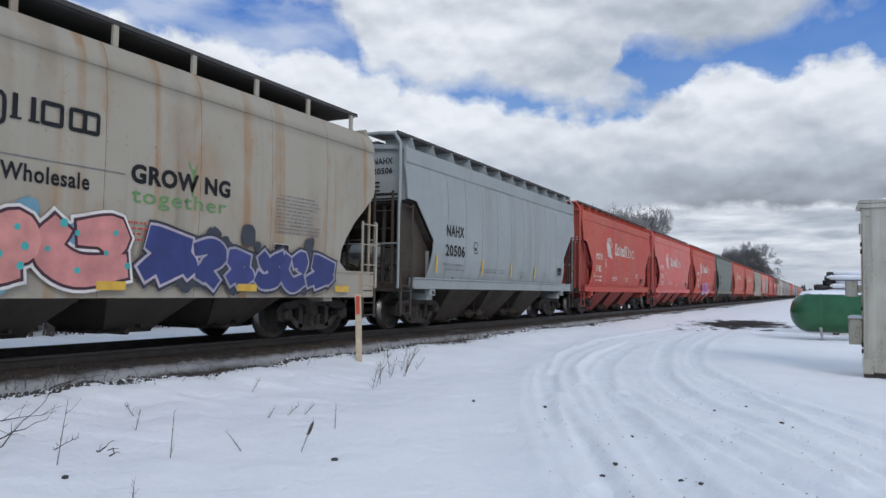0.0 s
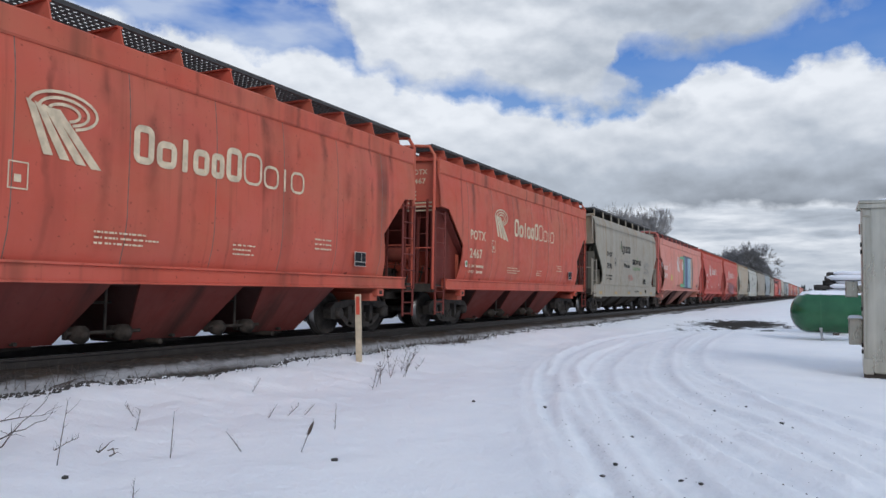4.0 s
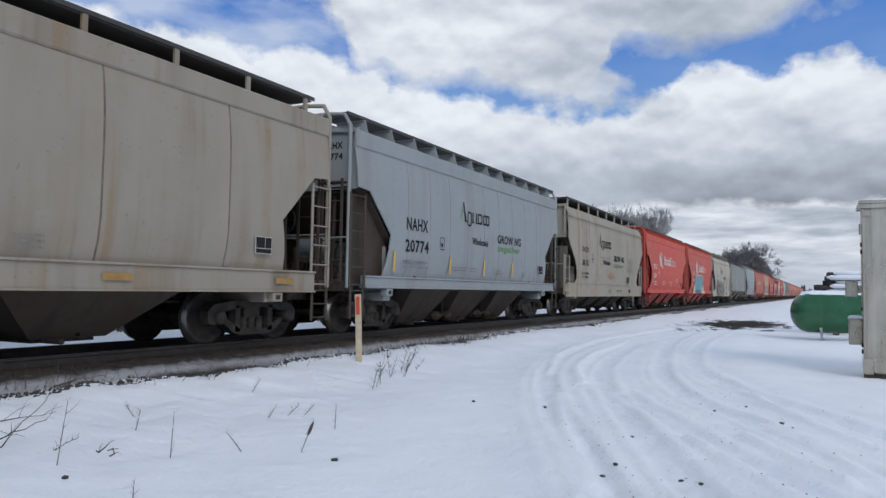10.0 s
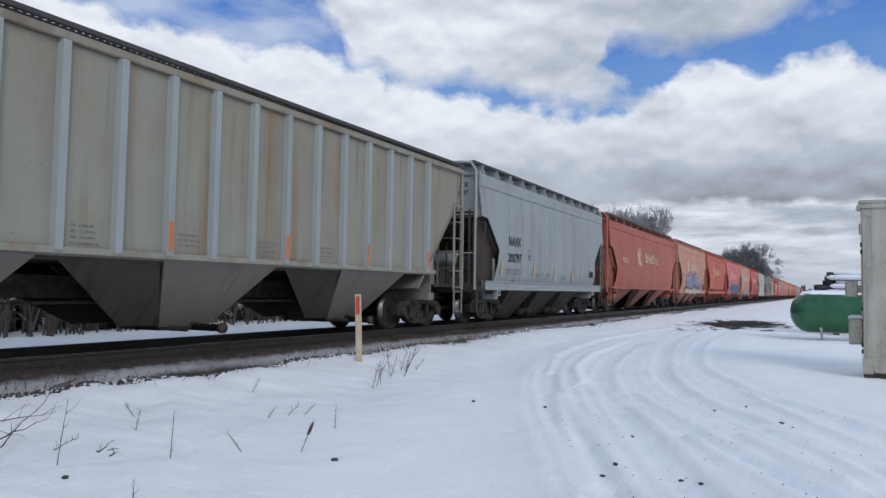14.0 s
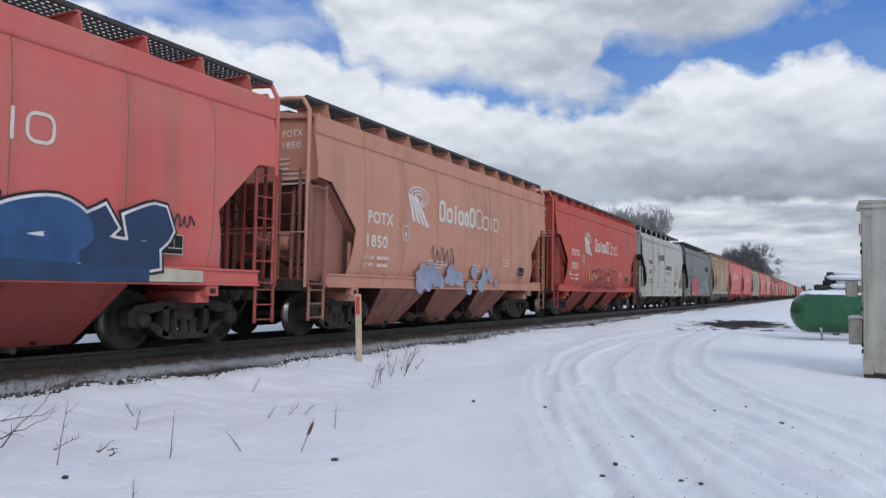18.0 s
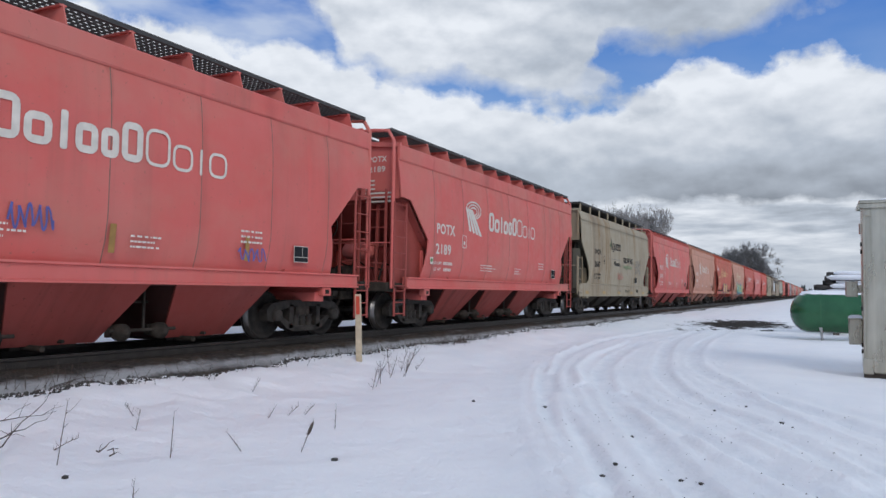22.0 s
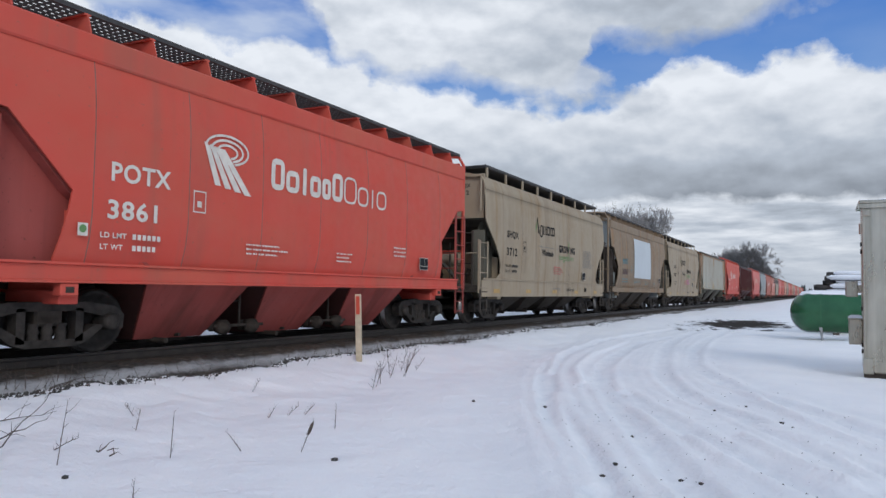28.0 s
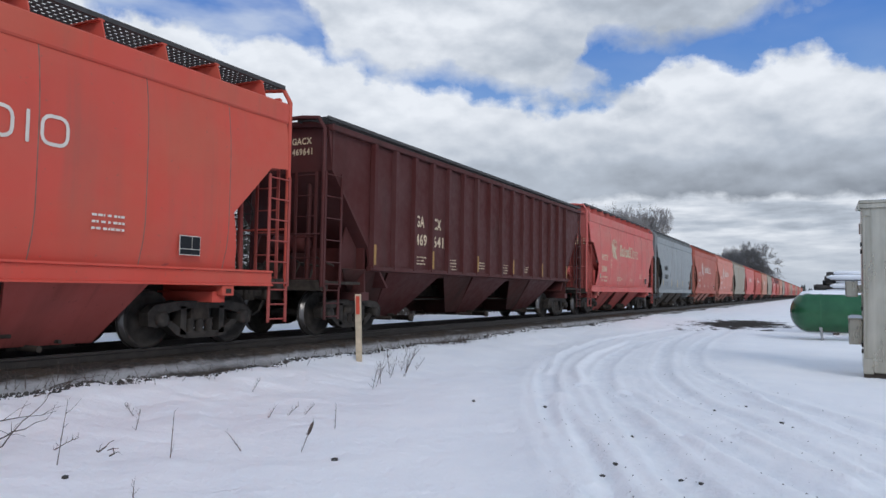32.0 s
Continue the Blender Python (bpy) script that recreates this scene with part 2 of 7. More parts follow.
class Mesh:
    """Gathers plain polygons into one mesh."""

    def __init__(self):
        self.v, self.f, self.smooth, self.seam = [], [], [], ()

    def add(self, verts, faces, smooth=False):
        k = len(self.v)
        self.v += [tuple(p) for p in verts]
        self.f += [tuple(i + k for i in f) for f in faces]
        self.smooth += [smooth] * len(faces)
        return self

    def box(self, x0, x1, y0, y1, z0, z1, b=0.0):
        """A box; b chamfers its edges."""
        if not b:
            v = [(x, y, z) for z in (z0, z1) for y in (y0, y1) for x in (x0, x1)]
            return self.add(v, [(0, 2, 3, 1), (4, 5, 7, 6), (0, 1, 5, 4), (2, 6, 7, 3), (0, 4, 6, 2), (1, 3, 7, 5)])
        bm = bmesh.new()
        bmesh.ops.create_cube(bm, size=1.0)
        for p in bm.verts:
            p.co = Vector(((x0 + x1) / 2 + p.co.x * (x1 - x0), (y0 + y1) / 2 + p.co.y * (y1 - y0), (z0 + z1) / 2 + p.co.z * (z1 - z0)))
        bmesh.ops.bevel(bm, geom=bm.edges[:], offset=b, segments=1, affect="EDGES")
        return self.take(bm)

    def take(self, bm, smooth=False):
        bm.verts.index_update()
        self.add([p.co for p in bm.verts], [[p.index for p in f.verts] for f in bm.faces], smooth)
        bm.free()
        return self

    def prism(self, poly, axis, a, b):
        """A polygon drawn in the two other axes, swept along the axis from a to b."""
        def at(p, d):
            return {"x": (d, p[0], p[1]), "y": (p[0], d, p[1]), "z": (p[0], p[1], d)}[axis]
        n = len(poly)
        v = [at(p, a) for p in poly] + [at(p, b) for p in poly]
        faces = [tuple(range(n - 1, -1, -1)), tuple(range(n, 2 * n))]
        faces += [(i, (i + 1) % n, n + (i + 1) % n, n + i) for i in range(n)]
        return self.add(v, faces)

    def tube(self, points, r, sides=6, caps=True):
        """A round bar along a line of points; r may be a list."""
        pts = [Vector(p) for p in points]
        rad = r if isinstance(r, (list, tuple)) else [r] * len(pts)
        rings = []
        for i, p in enumerate(pts):
            way = (pts[min(i + 1, len(pts) - 1)] - pts[max(i - 1, 0)])
            way = way.normalized() if way.length > 1e-9 else Vector((0, 0, 1))
            side = way.cross(Vector((0, 0, 1)) if abs(way.z) < 0.9 else Vector((1, 0, 0))).normalized()
            up = side.cross(way)
            rings.append([p + (side * math.cos(t) + up * math.sin(t)) * rad[i] for t in (2 * math.pi * k / sides for k in range(sides))])
        v = [q for ring in rings for q in ring]
        f = [(i * sides + k, i * sides + (k + 1) % sides, (i + 1) * sides + (k + 1) % sides, (i + 1) * sides + k)
             for i in range(len(pts) - 1) for k in range(sides)]
        self.add(v, f, sides > 5)
        if caps:
            self.add(rings[0], [tuple(range(sides))])
            self.add(rings[-1], [tuple(range(sides - 1, -1, -1))])
        return self

    def lathe(self, profile, axis="x", sides=24, centre=(0, 0, 0)):
        """Turns a profile of (along, radius) round the axis."""
        c = Vector(centre)
        v, f = [], []
        for d, r in profile:
            for k in range(sides):
                t = 2 * math.pi * k / sides
                a, b = r * math.cos(t), r * math.sin(t)
                v.append(c + Vector({"x": (d, a, b), "y": (a, d, b), "z": (a, b, d)}[axis]))
        for i in range(len(profile) - 1):
            for k in range(sides):
                f.append((i * sides + k, i * sides + (k + 1) % sides, (i + 1) * sides + (k + 1) % sides, (i + 1) * sides + k))
        return self.add(v, f, True)

    def flat(self, poly, x):
        """A flat shape in the plane of a car's side, facing +x; poly in (y, z)."""
        return self.add([(x, y, z) for y, z in poly], [tuple(range(len(poly)))])

    def data(self, name, merge=False):
        me = bpy.data.meshes.new(name)
        me.from_pydata(self.v, [], self.f)
        me.polygons.foreach_set("use_smooth", self.smooth)
        bm = bmesh.new()
        bm.from_mesh(me)
        if merge:
            bmesh.ops.remove_doubles(bm, verts=bm.verts[:], dist=1e-5)
        bmesh.ops.recalc_face_normals(bm, faces=bm.faces[:])
        bm.to_mesh(me)
        bm.free()
        return me


def part(name, data, material, parent, label="", at=None):
    """One mesh object under a thing or a part. data may be shared; the material belongs to the object."""
    if isinstance(data, Mesh):
        data = data.data(name)
    if not data.materials:
        data.materials.append(None)
    ob = new(name, data)
    ob.material_slots[0].link = "OBJECT"
    ob.material_slots[0].material = material
    ob.parent = parent
    if at is not None:
        ob.matrix_basis = at
    if label:
        ob["label"] = label
    return ob


def thing(name, label, category, at=None, group="", kind=""):
    ob = new(name)
    ob.empty_display_size = 0.2
    if at is not None:
        ob.matrix_basis = at
    return tagged(ob, label, category, group, kind)


def solid(name, mesh, material, label="", category="", group="", kind="", at=None):
    """A thing of one mesh."""
    ob = part(name, mesh, material, None, "", at)
    return tagged(ob, label, category, group, kind)

# ---------------- sky ----------------
TRACK_X = -10.18
GROUND_Z = -0.5


def sky_backdrop():
    """A far shell of drifting broken cloud over blue; its UV map holds azimuth and elevation in degrees."""
    az = np.linspace(-95, 70, 84)
    el = np.concatenate([np.linspace(-3, 30, 34), np.linspace(32, 56, 9)])
    R = 2600.0
    me = bpy.data.meshes.new("sky_backdrop")
    v = [(R * math.sin(radians(a)) * math.cos(radians(e)), R * math.cos(radians(a)) * math.cos(radians(e)), R * math.sin(radians(e))) for e in el for a in az]
    w = len(az)
    f = [(j * w + i, j * w + i + 1, (j + 1) * w + i + 1, (j + 1) * w + i) for j in range(len(el) - 1) for i in range(w - 1)]
    me.from_pydata(v, [], f)
    uv = me.uv_layers.new(name="degrees")
    where = [(az[i % w], el[i // w]) for i in range(len(v))]
    for loop in me.loops:
        uv.data[loop.index].uv = where[loop.vertex_index]
    me.polygons.foreach_set("use_smooth", [True] * len(f))
    n = Nodes("cloudy_sky")
    co = n.node("ShaderNodeTexCoord").outputs["UV"]
    fine = n.noise(n.coords((0.85, 1.2, 1), "UV"), 0.34, 9, 0.54)
    puff = n.noise(n.coords((0.75, 1.3, 1), "UV"), 0.20, 7, 0.47)
    # soft edges: bend the degrees by noise
    wob = n.node("ShaderNodeTexNoise", Vector=co, Scale=0.19, Detail=7.0, Roughness=0.58)
    bend = n.tree.nodes.new("ShaderNodeVectorMath")
    bend.operation = "MULTIPLY_ADD"
    n.put(bend.inputs[0], wob.outputs["Color"])
    bend.inputs[1].default_value = (5.0, 3.6, 0)
    bend.inputs[2].default_value = (-2.5, -1.8, 0)
    place = n.tree.nodes.new("ShaderNodeVectorMath")
    place.operation = "ADD"
    n.put(place.inputs[0], co)
    n.put(place.inputs[1], bend.outputs[0])
    bent = n.node("ShaderNodeSeparateXYZ", Vector=place.outputs[0])
    turn, rise = bent.outputs["X"], bent.outputs["Y"]

    def line(stops):
        """The elevation of a cloud's edge along the azimuth."""
        r = n.tree.nodes.new("ShaderNodeValToRGB")
        r.color_ramp.interpolation = "EASE"
        e = r.color_ramp.elements
        while len(e) < len(stops):
            e.new(0.5)
        for k, (at, up) in enumerate(stops):
            e[k].position = (at + 95) / 165
        for k, (at, up) in enumerate(stops):
            e[k].color = (up / 40, up / 40, up / 40, 1)
        n.put(r.inputs["Fac"], n.ramp(turn, -95, 70, 0.0, 1.0))
        return n.math("MULTIPLY", r.outputs["Color"], 40.0)

    def around(x, y, rx, ry):
        dx = n.math("DIVIDE", n.math("SUBTRACT", turn, x), rx)
        dy = n.math("DIVIDE", n.math("SUBTRACT", rise, y), ry)
        d = n.math("ADD", n.math("MULTIPLY", dx, dx), n.math("MULTIPLY", dy, dy))
        return n.math("POWER", 2.718, n.math("MULTIPLY", d, -1.0))

    def rough(much, field=None):
        return n.math("MULTIPLY", n.math("SUBTRACT", fine if field is None else field, 0.5), much)

    def cloud_colour(tone):
        ramp = n.tree.nodes.new("ShaderNodeValToRGB")
        ramp.color_ramp.elements[0].position, ramp.color_ramp.elements[0].color = 0.0, (0.27, 0.305, 0.36, 1)
        ramp.color_ramp.elements[1].position, ramp.color_ramp.elements[1].color = 1.0, (0.87, 0.915, 0.985, 1)
        mid = ramp.color_ramp.elements.new(0.5)
        mid.color = (0.50, 0.56, 0.65, 1)
        n.put(ramp.inputs["Fac"], tone)
        return ramp.outputs["Color"]

    # billows: brighter where the cloud thins upwards, duller underneath
    lifted = n.noise(n.coords((0.75, 1.3, 1), "UV", shift=(0.12, 0.95, 0)), 0.20, 7, 0.47)
    billow = n.math("ADD", n.math("MULTIPLY", n.math("SUBTRACT", puff, lifted), 1.1), rough(0.35, puff))
    split = n.node("ShaderNodeSeparateXYZ", Vector=co)
    col = n.mix(n.ramp(split.outputs["Y"], 3.0, 22.0), (0.42, 0.62, 0.86), (0.028, 0.165, 0.58))
    # thin veil high over the train
    veil = n.math("MULTIPLY", n.ramp(n.noise(n.coords((0.13, 0.34, 1), "UV"), 1.0, 4, 0.5), 0.38, 0.66), n.ramp(turn, -36, -30, 0.6, 0.06))
    col = n.mix(veil, col, (0.74, 0.81, 0.91))
    # pale banks low over the horizon
    flat_ = n.noise(n.coords((0.16, 0.95, 1), "UV"), 1.0, 6)
    low_tone = n.math("ADD", n.math("ADD", 0.72, rough(1.9, flat_)), n.math("MULTIPLY", around(2.5, 5.0, 6.0, 0.7), -0.3))
    col = n.mix(n.ramp(n.math("ADD", rise, rough(2.0)), 7.6, 8.8, 1.0, 0.0), col, cloud_colour(low_tone))
    # the great heap: white tops, grey flat base
    top = line([(-95, 24), (-60, 20), (-52, 19.0), (-47, 18.4), (-43, 18.1), (-36.5, 17.9), (-33.5, 16.8), (-31.5, 15.5), (-26.5, 15.4), (-22, 14.8), (-19.5, 13.9), (-17, 13.6),
                (-14, 14.2), (-10.6, 16.0), (-8.6, 17.0), (-5.5, 16.6), (-3.4, 16.1), (-1.8, 16.9), (1.2, 16.8), (4.2, 15.4), (12, 14.5), (25, 18), (70, 24)])
    heap = n.math("MULTIPLY", n.ramp(n.math("ADD", n.math("SUBTRACT", top, rise), rough(3.2)), -0.25, 0.55), n.ramp(n.math("ADD", rise, rough(1.6)), 6.2, 6.85))
    grey = n.math("MULTIPLY", n.math("POWER", n.ramp(rise, 6.8, 14.4, 1.0, 0.0), 1.25), n.ramp(turn, -36, -5, 0.22, 0.80))
    heap_tone = n.math("ADD", n.math("SUBTRACT", 0.90, grey), billow)
    heap_tone = n.math("ADD", heap_tone, n.math("MULTIPLY", around(-20.5, 9.0, 4.5, 1.3), -0.14))
    col = n.mix(heap, col, cloud_colour(heap_tone))
    # the cloud overhead, ragged along its lower edge
    under_edge = line([(-95, 30), (-60, 24), (-46, 22.6), (-38, 22.2), (-36, 19.6), (-34.5, 17.0), (-31, 16.2), (-27, 16.6), (-23, 16.2), (-20.5, 15.2), (-18, 14.4), (-16.4, 15.0),
                       (-14.8, 18.6), (-11, 18.6), (-7.5, 18.2), (-3.5, 18.9), (2, 20.2), (12, 22), (30, 20), (70, 26)])
    over = n.ramp(n.math("ADD", n.math("SUBTRACT", rise, under_edge), rough(2.8)), -0.8, 0.9)
    over_tone = n.math("ADD", n.math("SUBTRACT", 0.84, n.ramp(turn, -25, -9, 0.0, 0.36)), n.math("MULTIPLY", billow, 1.2))
    over_tone = n.math("ADD", over_tone, n.math("MULTIPLY", around(-18.5, 16.6, 3.0, 2.0), -0.16))
    col = n.mix(over, col, cloud_colour(over_tone))
    # a grey rag of cloud hanging between the two
    rag = n.ramp(n.math("ADD", n.math("MAXIMUM", around(-16.2, 15.4, 3.0, 1.9), around(-11.8, 14.3, 3.4, 1.4)), rough(1.3)), 0.42, 0.78)
    rag_tone = n.math("ADD", n.math("ADD", 0.56, n.ramp(turn, -19, -12, 0.14, 0.0)), billow)
    col = n.mix(n.math("MULTIPLY", rag, 0.85), col, cloud_colour(rag_tone))
    low = n.ramp(split.outputs["Y"], 0.0, 4.0, 0.8, 0.0)
    col = n.mix(low, col, (0.44, 0.50, 0.59))
    glow = n.node("ShaderNodeEmission", Color=col, Strength=0.94)
    n.tree.links.new(glow.outputs["Emission"], n.out.inputs["Surface"])
    me.materials.append(n.mat)
    ob = new("sky_backdrop", me)
    return tagged(ob, "broken white and grey clouds over blue sky", "sky", kind="structure")


SKY = sky_backdrop()

# ---------------- ground and track ----------------
RUTS = [[(-4.9, 36), (-5.9, 24.5), (-5.6, 17.9), (-4.6, 13.4), (-3.1, 9.2), (-2.0, 6.8), (-1.0, 4.6)],
        [(-3.9, 34), (-4.7, 23.0), (-4.3, 17.0), (-3.4, 12.8), (-2.3, 9.5), (-1.4, 7.2), (-0.4, 5.0)],
        [(-3.5, 40), (-3.3, 25.6), (-2.6, 17.7), (-1.4, 13.1), (-0.3, 11.0), (1.2, 8.4), (3.0, 6.0)],
        [(-4.6, 38), (-4.2, 25.0), (-3.1, 16.5), (-2.0, 11.9), (-0.8, 9.5), (0.5, 7.0), (1.6, 5.0)],
        [(-2.6, 11.0), (-1.6, 8.9), (-0.7, 7.3), (0.3, 5.6), (1.0, 4.2)]]

RIDGES = [[(-1.16, 7.70), (-0.83, 7.10), (-0.42, 6.52), (0.00, 5.98)], [(-0.71, 8.25), (-0.36, 7.61), (-0.11, 7.07), (0.21, 6.63)], [(-1.07, 12.09), (-0.31, 10.03), (0.54, 8.31)], [(-0.60, 9.25), (-0.12, 8.41), (0.45, 7.04)],
          [(-4.45, 12.92), (-5.79, 18.11), (-6.06, 25.18), (-5.73, 32.93)], [(-3.39, 10.21), (-2.48, 7.77), (-1.62, 5.82)], [(-3.45, 11.68), (-4.31, 14.21), (-4.96, 17.73), (-5.23, 22.43)]]


def smooth_line(points, steps=14):
    """A round curve through the points."""
    p = [np.array(q, float) for q in points]
    p = [2 * p[0] - p[1]] + p + [2 * p[-1] - p[-2]]
    out = []
    for i in range(1, len(p) - 2):
        for t in np.linspace(0, 1, steps, endpoint=False):
            a, b, c, d = p[i - 1:i + 3]
            out.append(0.5 * (2 * b + (c - a) * t + (2 * a - 5 * b + 4 * c - d) * t * t + (3 * b - a - 3 * c + d) * t ** 3))
    return np.array(out + [p[-2]])


RUT_LINES = [smooth_line(r) for r in RUTS]
RIDGE_LINES = [smooth_line(r, 4) for r in RIDGES]


def ground_height(x, y, packed_shade=False):
    """Height of the snow at many places at once."""
    z = np.full(x.shape, GROUND_Z)
    bank = np.clip((-6.0 - x) / 2.4, 0, 1)
    z += 0.15 * bank * bank * (3 - 2 * bank)
    lip = np.clip((-7.4 - x) / 0.8, 0, 1) * np.clip((14 - y) / 6, 0.35, 1)
    z += 0.05 * lip * (1 + 0.5 * np.sin(y * 1.3 + 0.8 * np.sin(y * 2.9)) * 0.7)
    for s, a, k in ((0.7, 0.035, 1.3), (0.31, 0.05, 4.1), (1.9, 0.016, 2.2), (4.3, 0.009, 0.4), (9.1, 0.004, 1.1)):
        z += a * np.sin(x * s + k + 1.4 * np.sin(y * s * 0.7 + k)) * np.cos(y * s * 0.83 - k + np.sin(x * s * 0.6))
    tuft = np.clip((-4.6 - x) / 1.5, 0, 1) * (x > -9.5)
    z += tuft * (0.022 * np.sin(x * 2.7 + 1.6 * np.sin(y * 1.9)) * np.cos(y * 2.3 + x) + 0.014 * np.sin(x * 5.9 + 2.0 * np.sin(y * 4.1 + x)) * np.sin(y * 6.3) + 0.007 * np.sin(x * 13 + 3 * np.sin(y * 9)) * np.sin(y * 15 + x * 4))
    near = (np.abs(x) < 14) & (y > 1) & (y < 60)
    flat, broad, fresh = np.zeros(x.shape), np.zeros(x.shape), np.zeros(x.shape)
    cut = np.zeros(x.shape)
    for line in RUT_LINES:
        d = np.full(x.shape, 99.0)
        xs, ys = x[near], y[near]
        dd = np.full(xs.shape, 99.0)
        for (ax, ay), (bx, by) in zip(line[:-1:2], line[2::2]):
            lx, ly = bx - ax, by - ay
            t = np.clip(((xs - ax) * lx + (ys - ay) * ly) / (lx * lx + ly * ly), 0, 1)
            dd = np.minimum(dd, np.hypot(xs - ax - t * lx, ys - ay - t * ly))
        d[near] = dd
        cut += (-0.05 * np.exp(-(d / 0.15) ** 6) + 0.035 * np.exp(-((d - 0.23) / 0.06) ** 2) + 0.02 * np.exp(-((d - 0.42) / 0.05) ** 2)) * (0.85 + 0.15 * np.sin(x * 2.0 + y * 0.9)) * np.clip(1.15 - y / 26, 0.45, 0.85)
        flat = np.maximum(flat, np.exp(-(d / 0.2) ** 6))
        broad = np.maximum(broad, 0.6 * np.exp(-(d / 0.9) ** 4) * (1 - np.exp(-((d - 0.3) / 0.09) ** 2)))
    for line in RIDGE_LINES:      # snow thrown up between the wheels
        dd = np.full(x.shape, 99.0)
        for (ax, ay), (bx, by) in zip(line[:-1], line[1:]):
            lx, ly = bx - ax, by - ay
            t = np.clip(((x - ax) * lx + (y - ay) * ly) / (lx * lx + ly * ly), 0, 1)
            dd = np.minimum(dd, np.hypot(x - ax - t * lx, y - ay - t * ly))
        one = np.exp(-(dd / 0.085) ** 2)
        z = z + 0.07 * one * (0.9 + 0.1 * np.sin(x * 3 + y * 2))
        fresh = np.maximum(fresh, one)
    if packed_shade:
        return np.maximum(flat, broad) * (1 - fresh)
    rough = 0.012 * np.clip((-7.7 - x) / 0.5, 0, 1) * np.sin(y * 5.0 + 2 * np.sin(x * 4)) * np.sin(y * 2.7 + x * 3)
    return z + rough + np.clip(cut, -0.07, 0.06)


def ground():
    """One sheet of snow out to the horizon, fine near the viewer."""
    xs = np.concatenate([[-2500, -900, -400, -180, -90, -50, -30, -20, -15], np.arange(-12.5, -9, 0.25), np.arange(-9, -5.5, 0.085), np.arange(-5.5, 3.2, 0.058), np.arange(3.2, 9, 0.5), [12, 18, 30, 60, 140, 400, 1000, 2500]])
    ys = np.concatenate([[-2500, -600, -150, -50, -20, -8, -3], np.arange(-1, 2.5, 0.5), np.arange(2.5, 14, 0.062), np.arange(14, 24, 0.16), np.arange(24, 50, 0.45), np.arange(50, 100, 3.0), [110, 130, 170, 240, 400, 800, 2500]])
    X, Y = np.meshgrid(xs, ys)
    Z = ground_height(X, Y)
    rng = np.random.RandomState(3)
    Z += (np.abs(X) < 13) * rng.normal(0, 0.0025, Z.shape)
    w, h = len(xs), len(ys)
    idx = np.arange(w * h).reshape(h, w)
    faces = np.stack([idx[:-1, :-1], idx[:-1, 1:], idx[1:, 1:], idx[1:, :-1]], -1).reshape(-1, 4)
    me = bpy.data.meshes.new("ground")
    me.from_pydata(np.stack([X, Y, Z], -1).reshape(-1, 3).tolist(), [], faces.tolist())
    me.polygons.foreach_set("use_smooth", [True] * len(faces))
    tread = me.attributes.new("packed_shade", "FLOAT", "POINT")
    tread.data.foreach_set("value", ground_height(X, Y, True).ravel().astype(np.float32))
    n = Nodes("trodden_snow")
    co = n.coords()
    split = n.node("ShaderNodeSeparateXYZ", Vector=co)
    snow = n.mix(n.ramp(n.noise(co, 0.9, 6), 0.3, 0.7), (0.88, 0.89, 0.91), (0.955, 0.955, 0.955))
    # packed snow is greyer; the contrast also stands in for light on ridges
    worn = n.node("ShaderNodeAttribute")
    worn.attribute_name = "packed_shade"
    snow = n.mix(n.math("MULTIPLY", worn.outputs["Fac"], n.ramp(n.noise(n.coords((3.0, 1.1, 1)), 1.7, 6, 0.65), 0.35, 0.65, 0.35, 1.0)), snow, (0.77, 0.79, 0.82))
    grit = n.ramp(n.noise(co, 9.0, 6, 0.7), 0.67, 0.74)
    lane = n.math("MULTIPLY", n.ramp(split.outputs["X"], -5.5, -2.0), n.ramp(split.outputs["Y"], 3.0, 30.0, 1.0, 0.2))
    snow = n.mix(n.math("MULTIPLY", n.math("MULTIPLY", grit, lane), 0.5), snow, (0.30, 0.28, 0.26))
    # bare wet earth on the lane
    far = n.node("ShaderNodeVectorMath")
    far.operation = "SUBTRACT"
    n.put(far.inputs[0], co)
    far.inputs[1].default_value = (-3.6, 40.5, 0)
    near = n.node("ShaderNodeVectorMath")
    near.operation = "MULTIPLY"
    n.put(near.inputs[0], far.outputs[0])
    near.inputs[1].default_value = (1 / 2.3, 1 / 7.0, 0)
    dist = n.node("ShaderNodeVectorMath")
    dist.operation = "LENGTH"
    n.put(dist.inputs[0], near.outputs[0])
    earth = n.math("ADD", dist.outputs["Value"], n.math("MULTIPLY", n.noise(n.coords((0.8, 0.5, 1)), 1.2, 7, 0.7), 3.0))
    bare = n.ramp(earth, 2.5, 2.3)
    snow = n.mix(bare, snow, n.mix(n.noise(co, 2.0, 5), (0.018, 0.015, 0.013), (0.05, 0.042, 0.036)))
    n.bump(n.math("ADD", n.noise(co, 2.2, 9, 0.68), n.math("MULTIPLY", n.noise(co, 16.0, 5, 0.6), 0.35)), 0.85, 0.06)
    n.surface(snow, n.ramp(bare, 0, 1, 0.75, 0.8))
    n.put(n.bsdf.inputs["Specular IOR Level"], n.ramp(bare, 0, 1, 0.4, 0.08))
    n.put(n.bsdf.inputs["Subsurface Weight"], 0.0)
    me.materials.append(n.mat)
    return tagged(new("ground", me), "rutted white snow with scattered grit", "snow", kind="structure")


ground()


